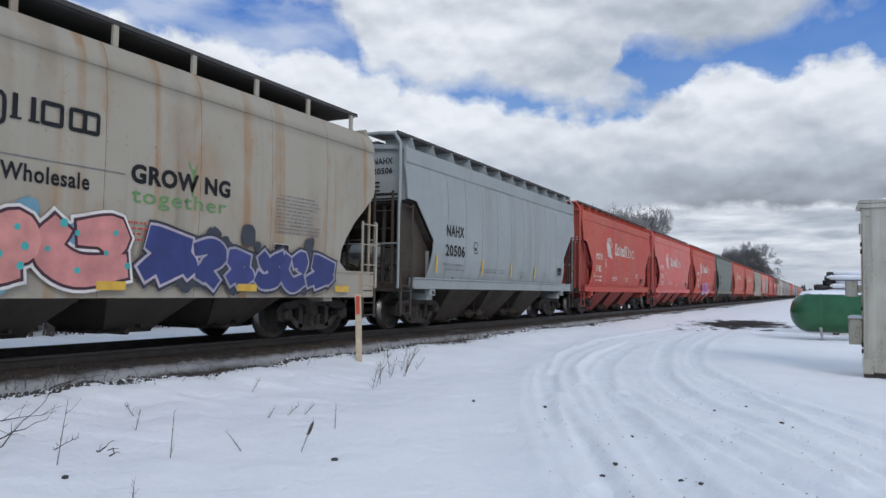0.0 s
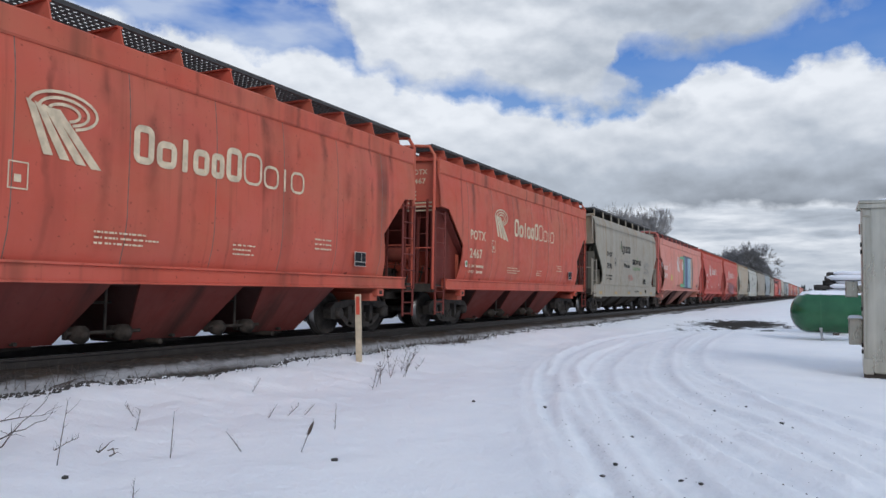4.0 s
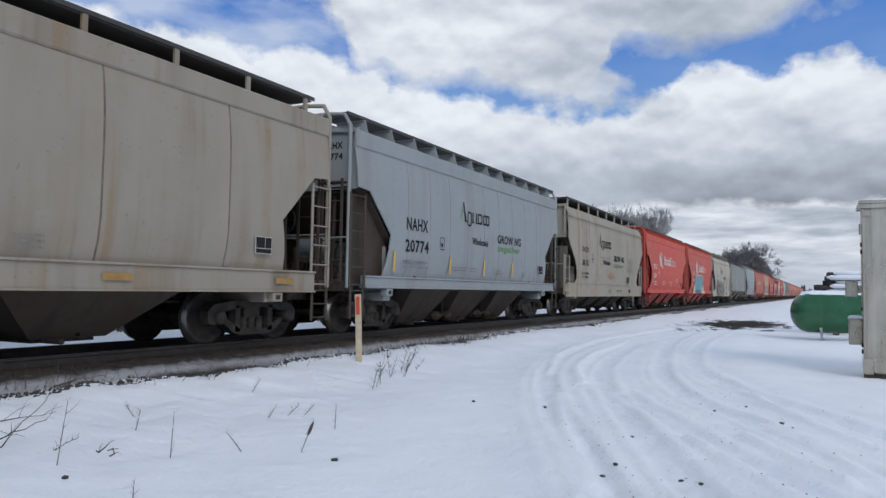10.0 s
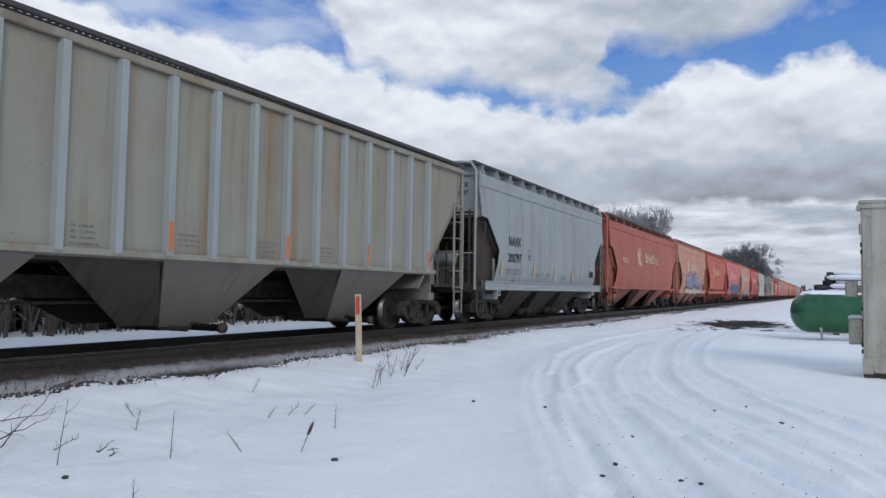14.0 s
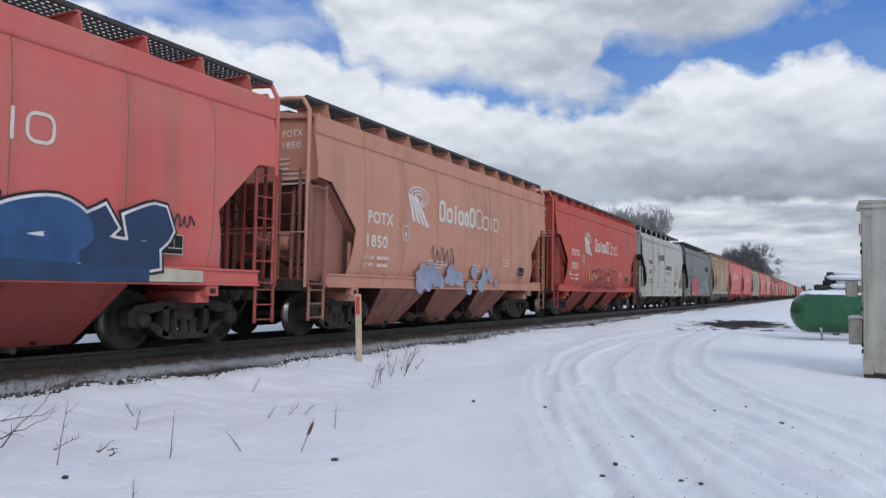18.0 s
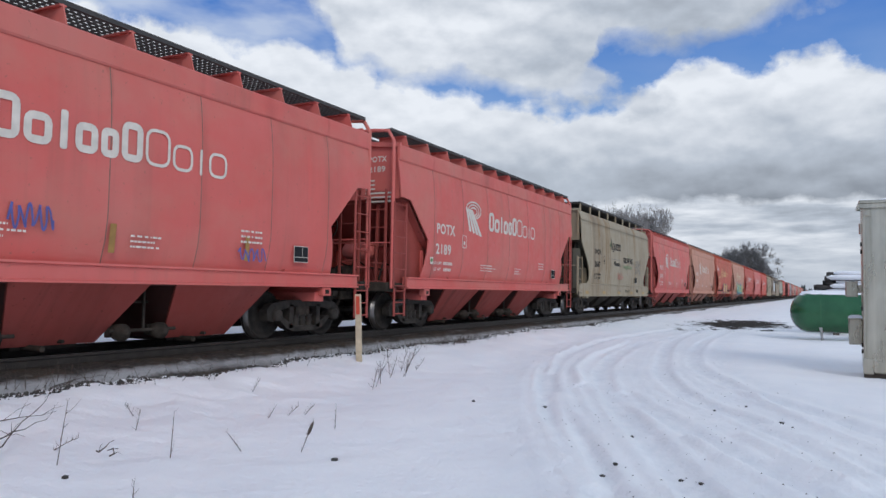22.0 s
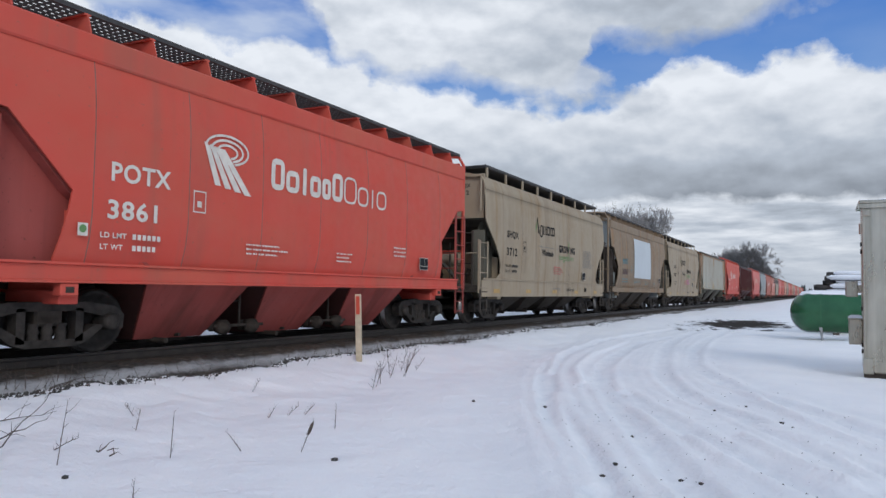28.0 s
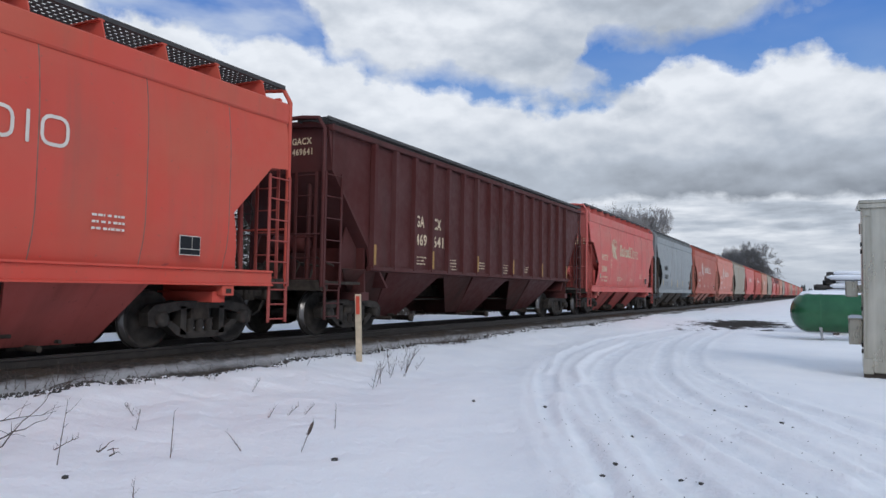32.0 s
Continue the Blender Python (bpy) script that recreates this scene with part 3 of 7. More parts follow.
def ballast_material():
    n = Nodes("dirty_ballast")
    co = n.coords()
    split = n.node("ShaderNodeSeparateXYZ", Vector=co)
    stones = n.node("ShaderNodeTexVoronoi", Vector=co, Scale=17.0)
    col = n.mix(stones.outputs["Distance"], (0.075, 0.067, 0.061), (0.025, 0.022, 0.02))
    col = n.mix(n.ramp(n.noise(co, 1.4, 5), 0.4, 0.7), col, (0.075, 0.057, 0.043))
    drift = n.ramp(n.math("ADD", n.noise(n.coords((1.6, 0.28, 1)), 1.3, 6, 0.6), n.math("MULTIPLY", n.ramp(n.math("ABSOLUTE", n.math("ADD", split.outputs["X"], 8.60)), 0.03, 0.24, 1.0, 0.0), 0.36)), 0.56, 0.86)
    col = n.mix(n.math("MULTIPLY", drift, 0.8), col, (0.40, 0.395, 0.395))
    n.bump(stones.outputs["Distance"], 0.8, 0.03)
    n.put(n.bsdf.inputs["Specular IOR Level"], 0.15)
    return n.surface(col, 0.9)


def track():
    bed = thing("railway_track", "dark dusty railway track on ballast dusted with snow", "railway track", kind="structure")
    ys = np.concatenate([np.arange(-60, 2, 2.0), np.arange(2, 40, 0.12), np.arange(40, 120, 1.0), np.arange(120, 620, 20.0)])
    prof = [(-8.0, -0.62), (-8.27, -0.47), (-8.45, -0.37), (-8.66, -0.245), (-8.88, -0.17), (-9.15, -0.155), (-9.55, -0.158), (-10.18, -0.16), (-10.8, -0.158), (-11.3, -0.165), (-11.75, -0.22), (-12.2, -0.36), (-12.6, -0.6)]
    rng = np.random.RandomState(5)
    P = []
    for y in ys:
        wob = 0.05 * math.sin(y * 0.9) + 0.04 * math.sin(y * 2.3 + 1) + 0.04 * math.sin(y * 5.1)
        for k, (x, z) in enumerate(prof):
            edge = 1.0 if k in (0, 1, 2) else 0.15
            P.append((x + wob * edge, y, z + rng.normal(0, 0.012)))
    w = len(prof)
    f = [(i * w + k, i * w + k + 1, (i + 1) * w + k + 1, (i + 1) * w + k) for i in range(len(ys) - 1) for k in range(w - 1)]
    part("ballast", Mesh().add(P, f).data("ballast"), ballast_material(), bed, "dark crushed stone streaked with dirty snow")
    rail_prof = [(-0.07, -0.17), (0.07, -0.17), (0.07, -0.155), (0.012, -0.135), (0.012, -0.045), (0.036, -0.035), (0.036, -0.006), (0.028, 0), (-0.028, 0), (-0.036, -0.006), (-0.036, -0.035), (-0.012, -0.045), (-0.012, -0.135), (-0.07, -0.155)]
    rail_mat = plain("dark_rail_steel", (0.05, 0.042, 0.037), 0.5, 0.5, vary=0.3)
    for side in (-0.755, 0.755):
        part("rail", Mesh().prism([(TRACK_X + side + x, z) for x, z in rail_prof], "y", -60, 640), rail_mat, bed, "dark steel rail")
        part("rail_head", Mesh().box(TRACK_X + side - 0.026, TRACK_X + side + 0.026, -60, 640, -0.002, 0.003), TREAD, bed, "worn bright rail head")
    tie_mat = plain("weathered_tie_timber", (0.07, 0.058, 0.048), 0.9, vary=0.4)
    tie = Mesh().box(-1.3, 1.3, -0.115, 0.115, -0.32, -0.168, 0.012).data("tie")
    for i in range(90):
        part("tie", tie, tie_mat, bed, at=pose(TRACK_X + random.uniform(-0.03, 0.03), 2 + i * 0.55, random.uniform(-0.012, 0.0), 0, 0, random.uniform(-1, 1)))
    rest = Mesh()
    for i in range(160):
        y = 51.5 + i * 0.55
        rest.box(TRACK_X - 1.3, TRACK_X + 1.3, y - 0.11, y + 0.11, -0.32, -0.17)
    part("far_ties", rest, tie_mat, bed)["kind"] = "stuff"


track()

# ---------------- railcars ----------------
STD, LONG = 6.58, 8.53       # half the length of a car's side


def side_sheet(profile, reach, half, seams=(), ridge=0.006, thick=0.03, weld=0.007):
    """A car's side: the profile (x, z) carried along y between the ends that reach(z) gives, with weld seams standing out."""
    zs = [z for _, z in profile]
    cols = sorted(set(np.round(np.concatenate([np.linspace(-half, half, 41)] + [[s - 0.035, s - weld, s + weld, s + 0.035] for s in seams]), 3)))
    rows, inner = [], []
    for x, z in profile:
        e = reach(z)
        r = []
        for y in cols:
            yy = max(-e, min(e, y))
            up = ridge if any(abs(yy - s) < 0.02 for s in seams) else 0.0
            r.append((x + up, yy, z))
        rows.append(r)
        inner.append([(px - thick, py, pz) for px, py, pz in r])
    m = Mesh()
    w = len(cols)
    for grid, flip in ((rows, False), (inner, True)):
        v = [p for r in grid for p in r]
        f = []
        for j in range(len(zs) - 1):
            for i in range(w - 1):
                q = (j * w + i, j * w + i + 1, (j + 1) * w + i + 1, (j + 1) * w + i)
                keep = []
                for k in q:
                    if not keep or all((Vector(v[k]) - Vector(v[o])).length > 1e-4 for o in keep):
                        keep.append(k)
                if len(keep) > 2:
                    f.append(tuple(keep[::-1] if flip else keep))
        m.add(v, f, True)
        for k, q in enumerate(f):      # a crisp step along the eaves
            if abs(sum(v[i][2] for i in q) / len(q) - 3.9275) < 0.006:
                m.smooth[len(m.f) - len(f) + k] = False
        if not flip:
            m.seam = {len(m.f) - len(f) + k for k, q in enumerate(f) if any(abs(sum(v[i][1] for i in q) / len(q) - s) < weld + 0.004 for s in seams)}
    for j in range(len(zs) - 1):      # the rims at both ends
        for i in (0, w - 1):
            m.add([rows[j][i], rows[j + 1][i], inner[j + 1][i], inner[j][i]], [(0, 1, 2, 3)])
    return m


def mirrored(m, sx=-1, sy=1):
    out = Mesh()
    out.add([(x * sx, y * sy, z) for x, y, z in m.v], m.f)
    out.smooth, out.seam = list(m.smooth), m.seam
    return out


def table(pairs):
    """A function that runs in straight pieces through (at, value)."""
    xs, ys = [p[0] for p in pairs], [p[1] for p in pairs]
    return lambda t: float(np.interp(t, xs, ys))


def hopper_bay(y, top, bottom, z0, z1, x_top, x_bot, slopes=False):
    """One funnel between z1 (top) and z0 (bottom): its side plates, or the slopes between them."""
    v = []
    for z, ly, lx in ((z0, bottom, x_bot), (z1, top, x_top)):
        v += [(-lx, y - ly, z), (lx, y - ly, z), (lx, y + ly, z), (-lx, y + ly, z)]
    if slopes:
        return Mesh().add(v, [(3, 2, 1, 0), (0, 1, 5, 4), (2, 3, 7, 6)])
    a = [v[1], v[2], v[6], v[5]]
    back = [(x - 0.03, q, z) for x, q, z in a]
    lip = [(x + 0.02, q, z) for x, q, z in a]
    return Mesh().add(lip + back, [(0, 1, 2, 3), (7, 6, 5, 4), (0, 4, 5, 1), (1, 5, 6, 2), (2, 6, 7, 3), (3, 7, 4, 0)])


def ladder(y0, y1, x, z0, z1, rungs):
    """Two stiles and rungs in the plane of a side."""
    m = Mesh()
    for y in (y0, y1):
        m.box(x - 0.012, x + 0.012, y - 0.03, y + 0.03, z0, z1)
    for k in range(rungs):
        z = z0 + 0.06 + (z1 - z0 - 0.12) * k / (rungs - 1)
        m.tube([(x + 0.015, y0, z), (x + 0.015, y1, z)], 0.014, 5)
    return m


def end_ladder(x0, x1, y, z0, z1, rungs):
    m = Mesh()
    for x in (x0, x1):
        m.box(x - 0.03, x + 0.03, y - 0.012, y + 0.012, z0, z1)
    for k in range(rungs):
        z = z0 + 0.06 + (z1 - z0 - 0.12) * k / (rungs - 1)
        m.tube([(x0, y, z), (x1, y, z)], 0.014, 5)
    return m


def grating(x0, x1, half, z):
    m = Mesh()
    for x in np.linspace(x0, x1, 8):
        m.box(x - 0.008, x + 0.008, -half, half, z, z + 0.03)
    n = int(half * 2 / 0.11)
    for k in range(n + 1):
        y = -half + 2 * half * k / n
        m.box(x0, x1, y - 0.007, y + 0.007, z + 0.004, z + 0.034)
    for x in (x0, x1):
        m.box(x - 0.015, x + 0.015, -half, half, z - 0.02, z + 0.05)
    return m


def side_frame():
    """A cast truck frame in the plane of x = 0: two pedestals, a tension and a compression member."""
    m = Mesh()
    m.prism([(-1.14, 0.56), (-1.0, 0.68), (-0.55, 0.74), (0.55, 0.74), (1.0, 0.68), (1.14, 0.56), (0.80, 0.54), (0.42, 0.62), (-0.42, 0.62), (-0.80, 0.54)], "x", -0.09, 0.09)
    m.prism([(-1.14, 0.56), (-0.80, 0.54), (-0.78, 0.40), (-0.94, 0.33), (-1.12, 0.36)], "x", -0.10, 0.10)
    m.prism([(1.14, 0.56), (0.80, 0.54), (0.78, 0.40), (0.94, 0.33), (1.12, 0.36)], "x", -0.10, 0.10)
    m.prism([(-0.84, 0.42), (-0.55, 0.20), (-0.36, 0.14), (0.36, 0.14), (0.55, 0.20), (0.84, 0.42), (0.66, 0.42), (0.36, 0.24), (-0.36, 0.24), (-0.66, 0.42)], "x", -0.09, 0.09)
    for y in (-0.42, 0.42):
        m.box(-0.09, 0.09, y - 0.06, y + 0.06, 0.2, 0.66)
    for y in (-0.889, 0.889):      # bearing caps
        m.lathe([(0.09, 0.12), (0.17, 0.115), (0.19, 0.08), (0.19, 0.0)], "x", 12, (0, y, 0.457))
    for y in (-0.2, 0.0, 0.2):     # springs
        m.lathe([(0.24, 0.085), (0.30, 0.065), (0.34, 0.085), (0.40, 0.065), (0.46, 0.085)], "z", 10, (0, y, 0))
    return m.data("side_frame")


def wheelset_mesh():
    """Two wheels on an axle; the tread and the axle ends are bright."""
    m = Mesh()
    m.tube([(-0.98, 0, 0), (0.98, 0, 0)], 0.085, 10)
    for s in (-1, 1):
        prof = [(-0.075, 0.08), (-0.07, 0.17), (-0.01, 0.20), (0.0, 0.36), (-0.055, 0.39), (-0.06, 0.455), (0.055, 0.462), (0.07, 0.49), (0.085, 0.488), (0.088, 0.39), (0.035, 0.36), (0.03, 0.2), (0.07, 0.16), (0.07, 0.08)]
        m.lathe([(s * (0.757 - d), r) for d, r in prof], "x", 28)
    me = m.data("wheelset")
    me.materials.append(None)
    me.materials.append(TREAD)
    for p in me.polygons:
        c = p.center
        if abs(c.x) > 0.6 and c.y * c.y + c.z * c.z > 0.445 ** 2 and abs(p.normal.x) < 0.5:
            p.material_index = 1
    return me


WHEELSET, FRAME = wheelset_mesh(), side_frame()
BOLSTER = Mesh().box(-1.05, 1.05, -0.2, 0.2, 0.42, 0.70, 0.03).box(-0.3, 0.3, -0.24, 0.24, 0.7, 0.86, 0.02).data("bolster")
BEAM = Mesh().box(-0.75, 0.75, -0.06, 0.06, 0.36, 0.48, 0.01).box(-0.62, -0.50, -0.12, 0.12, 0.30, 0.52, 0.02).box(0.50, 0.62, -0.12, 0.12, 0.30, 0.52, 0.02).data("brake_beam")
SPINNING = []


def truck(car, y, detail=True):
    base = part("truck", BOLSTER, UNDER, car, "grimy cast steel truck with two axles", pose(0, y, 0))
    for s in (-1, 1):
        part("side_frame", FRAME, IRON, base, at=pose(s * 1.0, 0, 0, 0, 0, 0 if s > 0 else 180))
    for dy in (-0.889, 0.889):
        w = part("wheelset", WHEELSET, IRON, base, "pair of dark steel wheels with worn bright treads", pose(0, dy, 0.457))
        SPINNING.append((w, car, dy, y + dy))
        if detail:
            part("brake_beam", BEAM, UNDER, base, at=pose(0, dy * 0.45, 0))


KITS = {}
# each body paint's grimy copy, with the underside's shade painted in
SHADED_GRIME = {RED_DRIP.name: GRIMY_SHADED_RED}
SHADED_GRIME.update({m.name: GRIMY_SHADED_PINK for m in (RED, RED_BRIGHT, PINK)})
SHADED_GRIME.update({m.name: GRIMY_SHADED_TAN for m in (SALMON, ORANGE, TAN)})
SHADED_GRIME[MAROON.name] = MAROON


def coupler(half):
    y0 = half + 0.15
    m = Mesh().box(-0.16, 0.16, y0 - 0.9, y0 + 0.1, 0.72, 1.0, 0.02)
    m.box(-0.07, 0.07, y0 + 0.1, y0 + 0.42, 0.79, 0.93, 0.02)
    m.prism([(-0.13, y0 + 0.40), (0.12, y0 + 0.38), (0.15, y0 + 0.58), (0.03, y0 + 0.62), (-0.02, y0 + 0.52), (-0.12, y0 + 0.6)], "z", 0.72, 1.0)
    m.tube([(0.1, y0 + 0.1, 0.7), (0.16, y0 + 0.3, 0.5), (0.2, y0 + 0.55, 0.42)], 0.025, 5)
    return m


def brake_wheel_mesh():
    m = Mesh()
    pts = [(0.28 * math.cos(t), 0, 0.28 * math.sin(t)) for t in np.linspace(0, 2 * math.pi, 19)]
    m.tube(pts, 0.016, 5, False)
    for k in range(6):
        t = k * math.pi / 3
        m.tube([(0, 0, 0), (0.28 * math.cos(t), 0, 0.28 * math.sin(t))], 0.012, 4)
    m.lathe([(-0.06, 0.05), (0.06, 0.05), (0.06, 0.0)], "y", 10)
    return m.data("brake_wheel")


BRAKE_WHEEL = brake_wheel_mesh()
RESERVOIR = Mesh().lathe([(-0.45, 0.0), (-0.44, 0.14), (-0.38, 0.2), (0.38, 0.2), (0.44, 0.14), (0.45, 0.0)], "x", 14).data("air_reservoir")


def kit(kind, close=False):
    """The shared meshes of one kind of car, with close or wide seams: ("name", mesh, role, label, pose)."""
    if (kind, close) in KITS:
        return KITS[kind, close]
    out = []
    H = STD if kind in "PA" else LONG

    def put(name, m, role, label="", at=None):
        me = m.data(name) if isinstance(m, Mesh) else m
        if isinstance(m, Mesh) and m.seam:
            me.materials.append(None)
            me.materials.append(SEAM)
            for k in m.seam:
                me.polygons[k].material_index = 1
        out.append((name, me, role, label, at))

    if kind in "PTL":          # curved sides, top band, side sill
        sill_top = {"P": 1.27, "T": 1.27, "L": 1.30}[kind]
        sill_bot = {"P": 1.0, "T": 1.17, "L": 0.90}[kind]
        zz = [sill_top - 0.02, 1.33, 1.6, 1.9, 2.2, 2.5, 2.8, 3.085, 3.12, 3.4, 3.7, 3.9, 4.06]
        bulge = table([(1.2, 1.44), (1.6, 1.545), (1.9, 1.58), (2.4, 1.585), (3.1, 1.583), (3.5, 1.565), (3.8, 1.53), (4.06, 1.485)])
        reach = table([(1.2, H - 1.22), (1.33, H - 1.22), (2.2, H - 1.38), (3.085, H - 0.48), (3.12, H - 0.03), (4.1, H)])
        seams = [s for s in np.arange(-H + 1.65, H - 1, (2 * H - 3.3) / (6 if kind == "P" else 7)).round(3)]
        if kind == "L":
            seams = [-6.21, -3.81, -1.41, 0.99, 3.39, 5.79]
        elif kind == "P":
            seams = [round(-4.45 + 1.095 * k, 3) for k in range(9)] if close else list(SEAMS_P)
        s = side_sheet([(bulge(z), z) for z in zz], reach, H, seams, weld=0.016 if kind == "L" else 0.008)
        band = Mesh().prism([(1.47, 3.98), (1.515, 3.98), (1.535, 4.01), (1.535, 4.32), (1.50, 4.35), (1.40, 4.36), (1.40, 4.32), (1.47, 4.30)], "y", -H, H)
        if sill_bot < 1.1:
            sill = Mesh().prism([(1.40, sill_top), (1.565, sill_top), (1.57, sill_top - 0.03), (1.53, sill_top - 0.045), (1.53, sill_bot + 0.04), (1.57, sill_bot + 0.025), (1.57, sill_bot), (1.40, sill_bot)], "y", -H + 0.45, H - 0.35)
        else:
            sill = Mesh().prism([(1.40, sill_top), (1.53, sill_top), (1.53, sill_bot), (1.40, sill_bot)], "y", -H + 0.6, H - 0.6)
        for sx in (1, -1):
            put("side_sheet", s if sx > 0 else mirrored(s), "body")
            put("top_band", band if sx > 0 else mirrored(band), "body")
            put("side_sill", sill if sx > 0 else mirrored(sill), "body")
            for y in (-H + 1.42, H - 1.42):
                lo, hi = sorted((sx * 1.38, sx * 1.55))
                put("jacking_pad", Mesh().box(lo, hi, y - 0.13, y + 0.13, sill_bot - 0.17, sill_bot - 0.003, 0.012), "body")
                # the socket's dark hollow is painted on as a thin dark plate
                lo, hi = sorted((sx * 1.548, sx * 1.556))
                put("pad_socket", Mesh().box(lo, hi, y - 0.06, y + 0.06, sill_bot - 0.13, sill_bot - 0.05), "dark", "dark square plate in place of a socket hollow")
        arch = [(1.46, 4.33), (1.1, 4.42), (0.6, 4.48), (0, 4.50), (-0.6, 4.48), (-1.1, 4.42), (-1.46, 4.33)]
        put("roof", Mesh().prism(arch + [(-1.46, 4.29), (0, 4.42), (1.46, 4.29)], "y", -H + 0.03, H - 0.03), "body")
        put("hatch_cover", Mesh().box(-0.44, 0.44, -H + 0.5, H - 0.5, 4.47, 4.655, 0.03), "grate")
        slope = 2.75
    elif kind == "A":          # smooth teardrop sides down to the sill
        zz = [0.80, 0.84, 1.28, 1.30, 1.335, 1.5, 1.75, 2.02, 2.35, 2.65, 2.85, 3.0, 3.08, 3.16, 3.22, 3.5, 3.75, 3.92, 3.935, 4.1, 4.22, 4.33]
        bulge = table([(0.8, 1.515), (1.28, 1.515), (1.34, 1.525), (1.7, 1.56), (2.0, 1.58), (2.6, 1.587), (3.1, 1.58), (3.5, 1.57), (3.9, 1.535), (3.92, 1.532), (3.935, 1.562), (4.1, 1.515), (4.22, 1.465), (4.33, 1.385)])
        reach = table([(0.8, H), (1.285, H), (1.335, H - 1.02), (1.5, H - 1.29), (1.75, H - 1.28), (2.02, H - 1.13), (2.35, H - 0.85), (2.65, H - 0.50), (2.85, H - 0.28), (3.0, H - 0.14), (3.08, H - 0.11), (3.16, H - 0.10), (4.3, H - 0.10)])
        seams = list(SEAMS_A)
        s = side_sheet([(bulge(z), z) for z in zz], reach, H, seams, 0.005, weld=0.005)
        for sx in (1, -1):
            put("side_sheet", s if sx > 0 else mirrored(s), "body")
        arch = [(1.39, 4.33), (1.05, 4.42), (0.6, 4.48), (0, 4.51), (-0.6, 4.48), (-1.05, 4.42), (-1.39, 4.33)]
        put("roof", Mesh().prism(arch + [(-1.2, 4.30), (0, 4.44), (1.2, 4.30)], "y", -H + 0.12, H - 0.12), "body")
        put("hatch_cover", Mesh().box(-0.46, 0.46, -H + 0.7, H - 0.7, 4.47, 4.68, 0.03), "grate")
        slope = 2.7
        for sx in (1, -1):
            ledge = Mesh().prism([(1.515, 1.30), (1.545, 1.30), (1.545, 1.335), (1.515, 1.345)], "y", -H + 0.05, H - 0.05)
            put("side_sill", ledge if sx > 0 else mirrored(ledge), "body")
    else:                      # R: flat sides with posts
        zz = [1.45, 1.86, 2.4, 2.9, 3.41, 3.8, 4.16]
        reach = table([(1.45, H - 1.55), (1.86, H - 1.5), (3.41, H - 0.12), (4.2, H)])
        s = side_sheet([(1.455, z) for z in zz], reach, H)
        chord = Mesh().box(1.44, 1.56, -H, H, 4.14, 4.26, 0.015)
        low = Mesh().prism([(1.43, 1.47), (1.55, 1.47), (1.55, 1.38), (1.43, 1.35)], "y", -H + 1.5, H - 1.5)
        for sx in (1, -1):
            put("side_sheet", s if sx > 0 else mirrored(s), "body")
            put("top_chord", chord if sx > 0 else mirrored(chord), "body")
            put("bottom_chord", low if sx > 0 else mirrored(low), "body")
        post = Mesh().prism([(1.47, -0.075), (1.575, -0.058), (1.575, 0.058), (1.47, 0.075)], "z", 1.42, 4.14).data("side_post")
        ys = -6.92 + 0.9 * np.arange(16)
        panel = Mesh().box(1.456, 1.472, -0.392, 0.392, 1.475, 4.13, 0.003).data("side_panel")
        for y in ys[:-1]:
            put("side_panel", panel, "body", at=pose(0, y + 0.45, 0))
        far = Mesh()
        for y in ys:
            put("side_post", post, "trim", at=pose(0, y, 0))
            far.box(-1.575, -1.47, y - 0.05, y + 0.05, 1.42, 4.14)
        put("far_side_post_row", far, "trim")
        arch = [(1.5, 4.24), (1.0, 4.36), (0, 4.42), (-1.0, 4.36), (-1.5, 4.24)]
        put("roof", Mesh().prism(arch + [(-1.45, 4.2), (0, 4.35), (1.45, 4.2)], "y", -H + 0.02, H - 0.02), "body")
        put("hatch_cover", Mesh().box(-0.32, 0.32, -H + 0.8, H - 0.8, 4.40, 4.52, 0.03), "body")
        slope = 2.15
    # ends: an upright sheet over a sloping one
    top = 4.40 if kind != "R" else 4.3
    knee = 3.1 if kind != "R" else 3.35
    foot = 1.12 if kind != "R" else 1.0
    wide = 1.47 if kind != "A" else 1.44
    for sy in (-1, 1):
        e = H - 0.12 if kind != "A" else H - 0.24
        line = {"R": [], "A": [(0.46, 3.10), (0.72, 2.9), (1.12, 2.45)]}.get(kind, [(0.40, 3.06), (1.26, 2.2)])
        down = [(0.0, top), (0.0, knee)] + line + [(slope, foot)]
        # the slope sheet's darker paint holds grime and the shade beneath it
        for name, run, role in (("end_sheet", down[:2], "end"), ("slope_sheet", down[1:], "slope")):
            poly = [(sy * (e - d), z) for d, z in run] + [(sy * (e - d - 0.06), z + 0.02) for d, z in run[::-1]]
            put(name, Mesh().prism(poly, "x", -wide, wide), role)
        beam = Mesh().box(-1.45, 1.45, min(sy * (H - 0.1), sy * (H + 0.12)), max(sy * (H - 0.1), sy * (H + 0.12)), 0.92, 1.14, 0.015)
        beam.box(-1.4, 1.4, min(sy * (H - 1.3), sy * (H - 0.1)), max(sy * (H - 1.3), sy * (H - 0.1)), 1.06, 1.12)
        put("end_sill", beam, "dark")
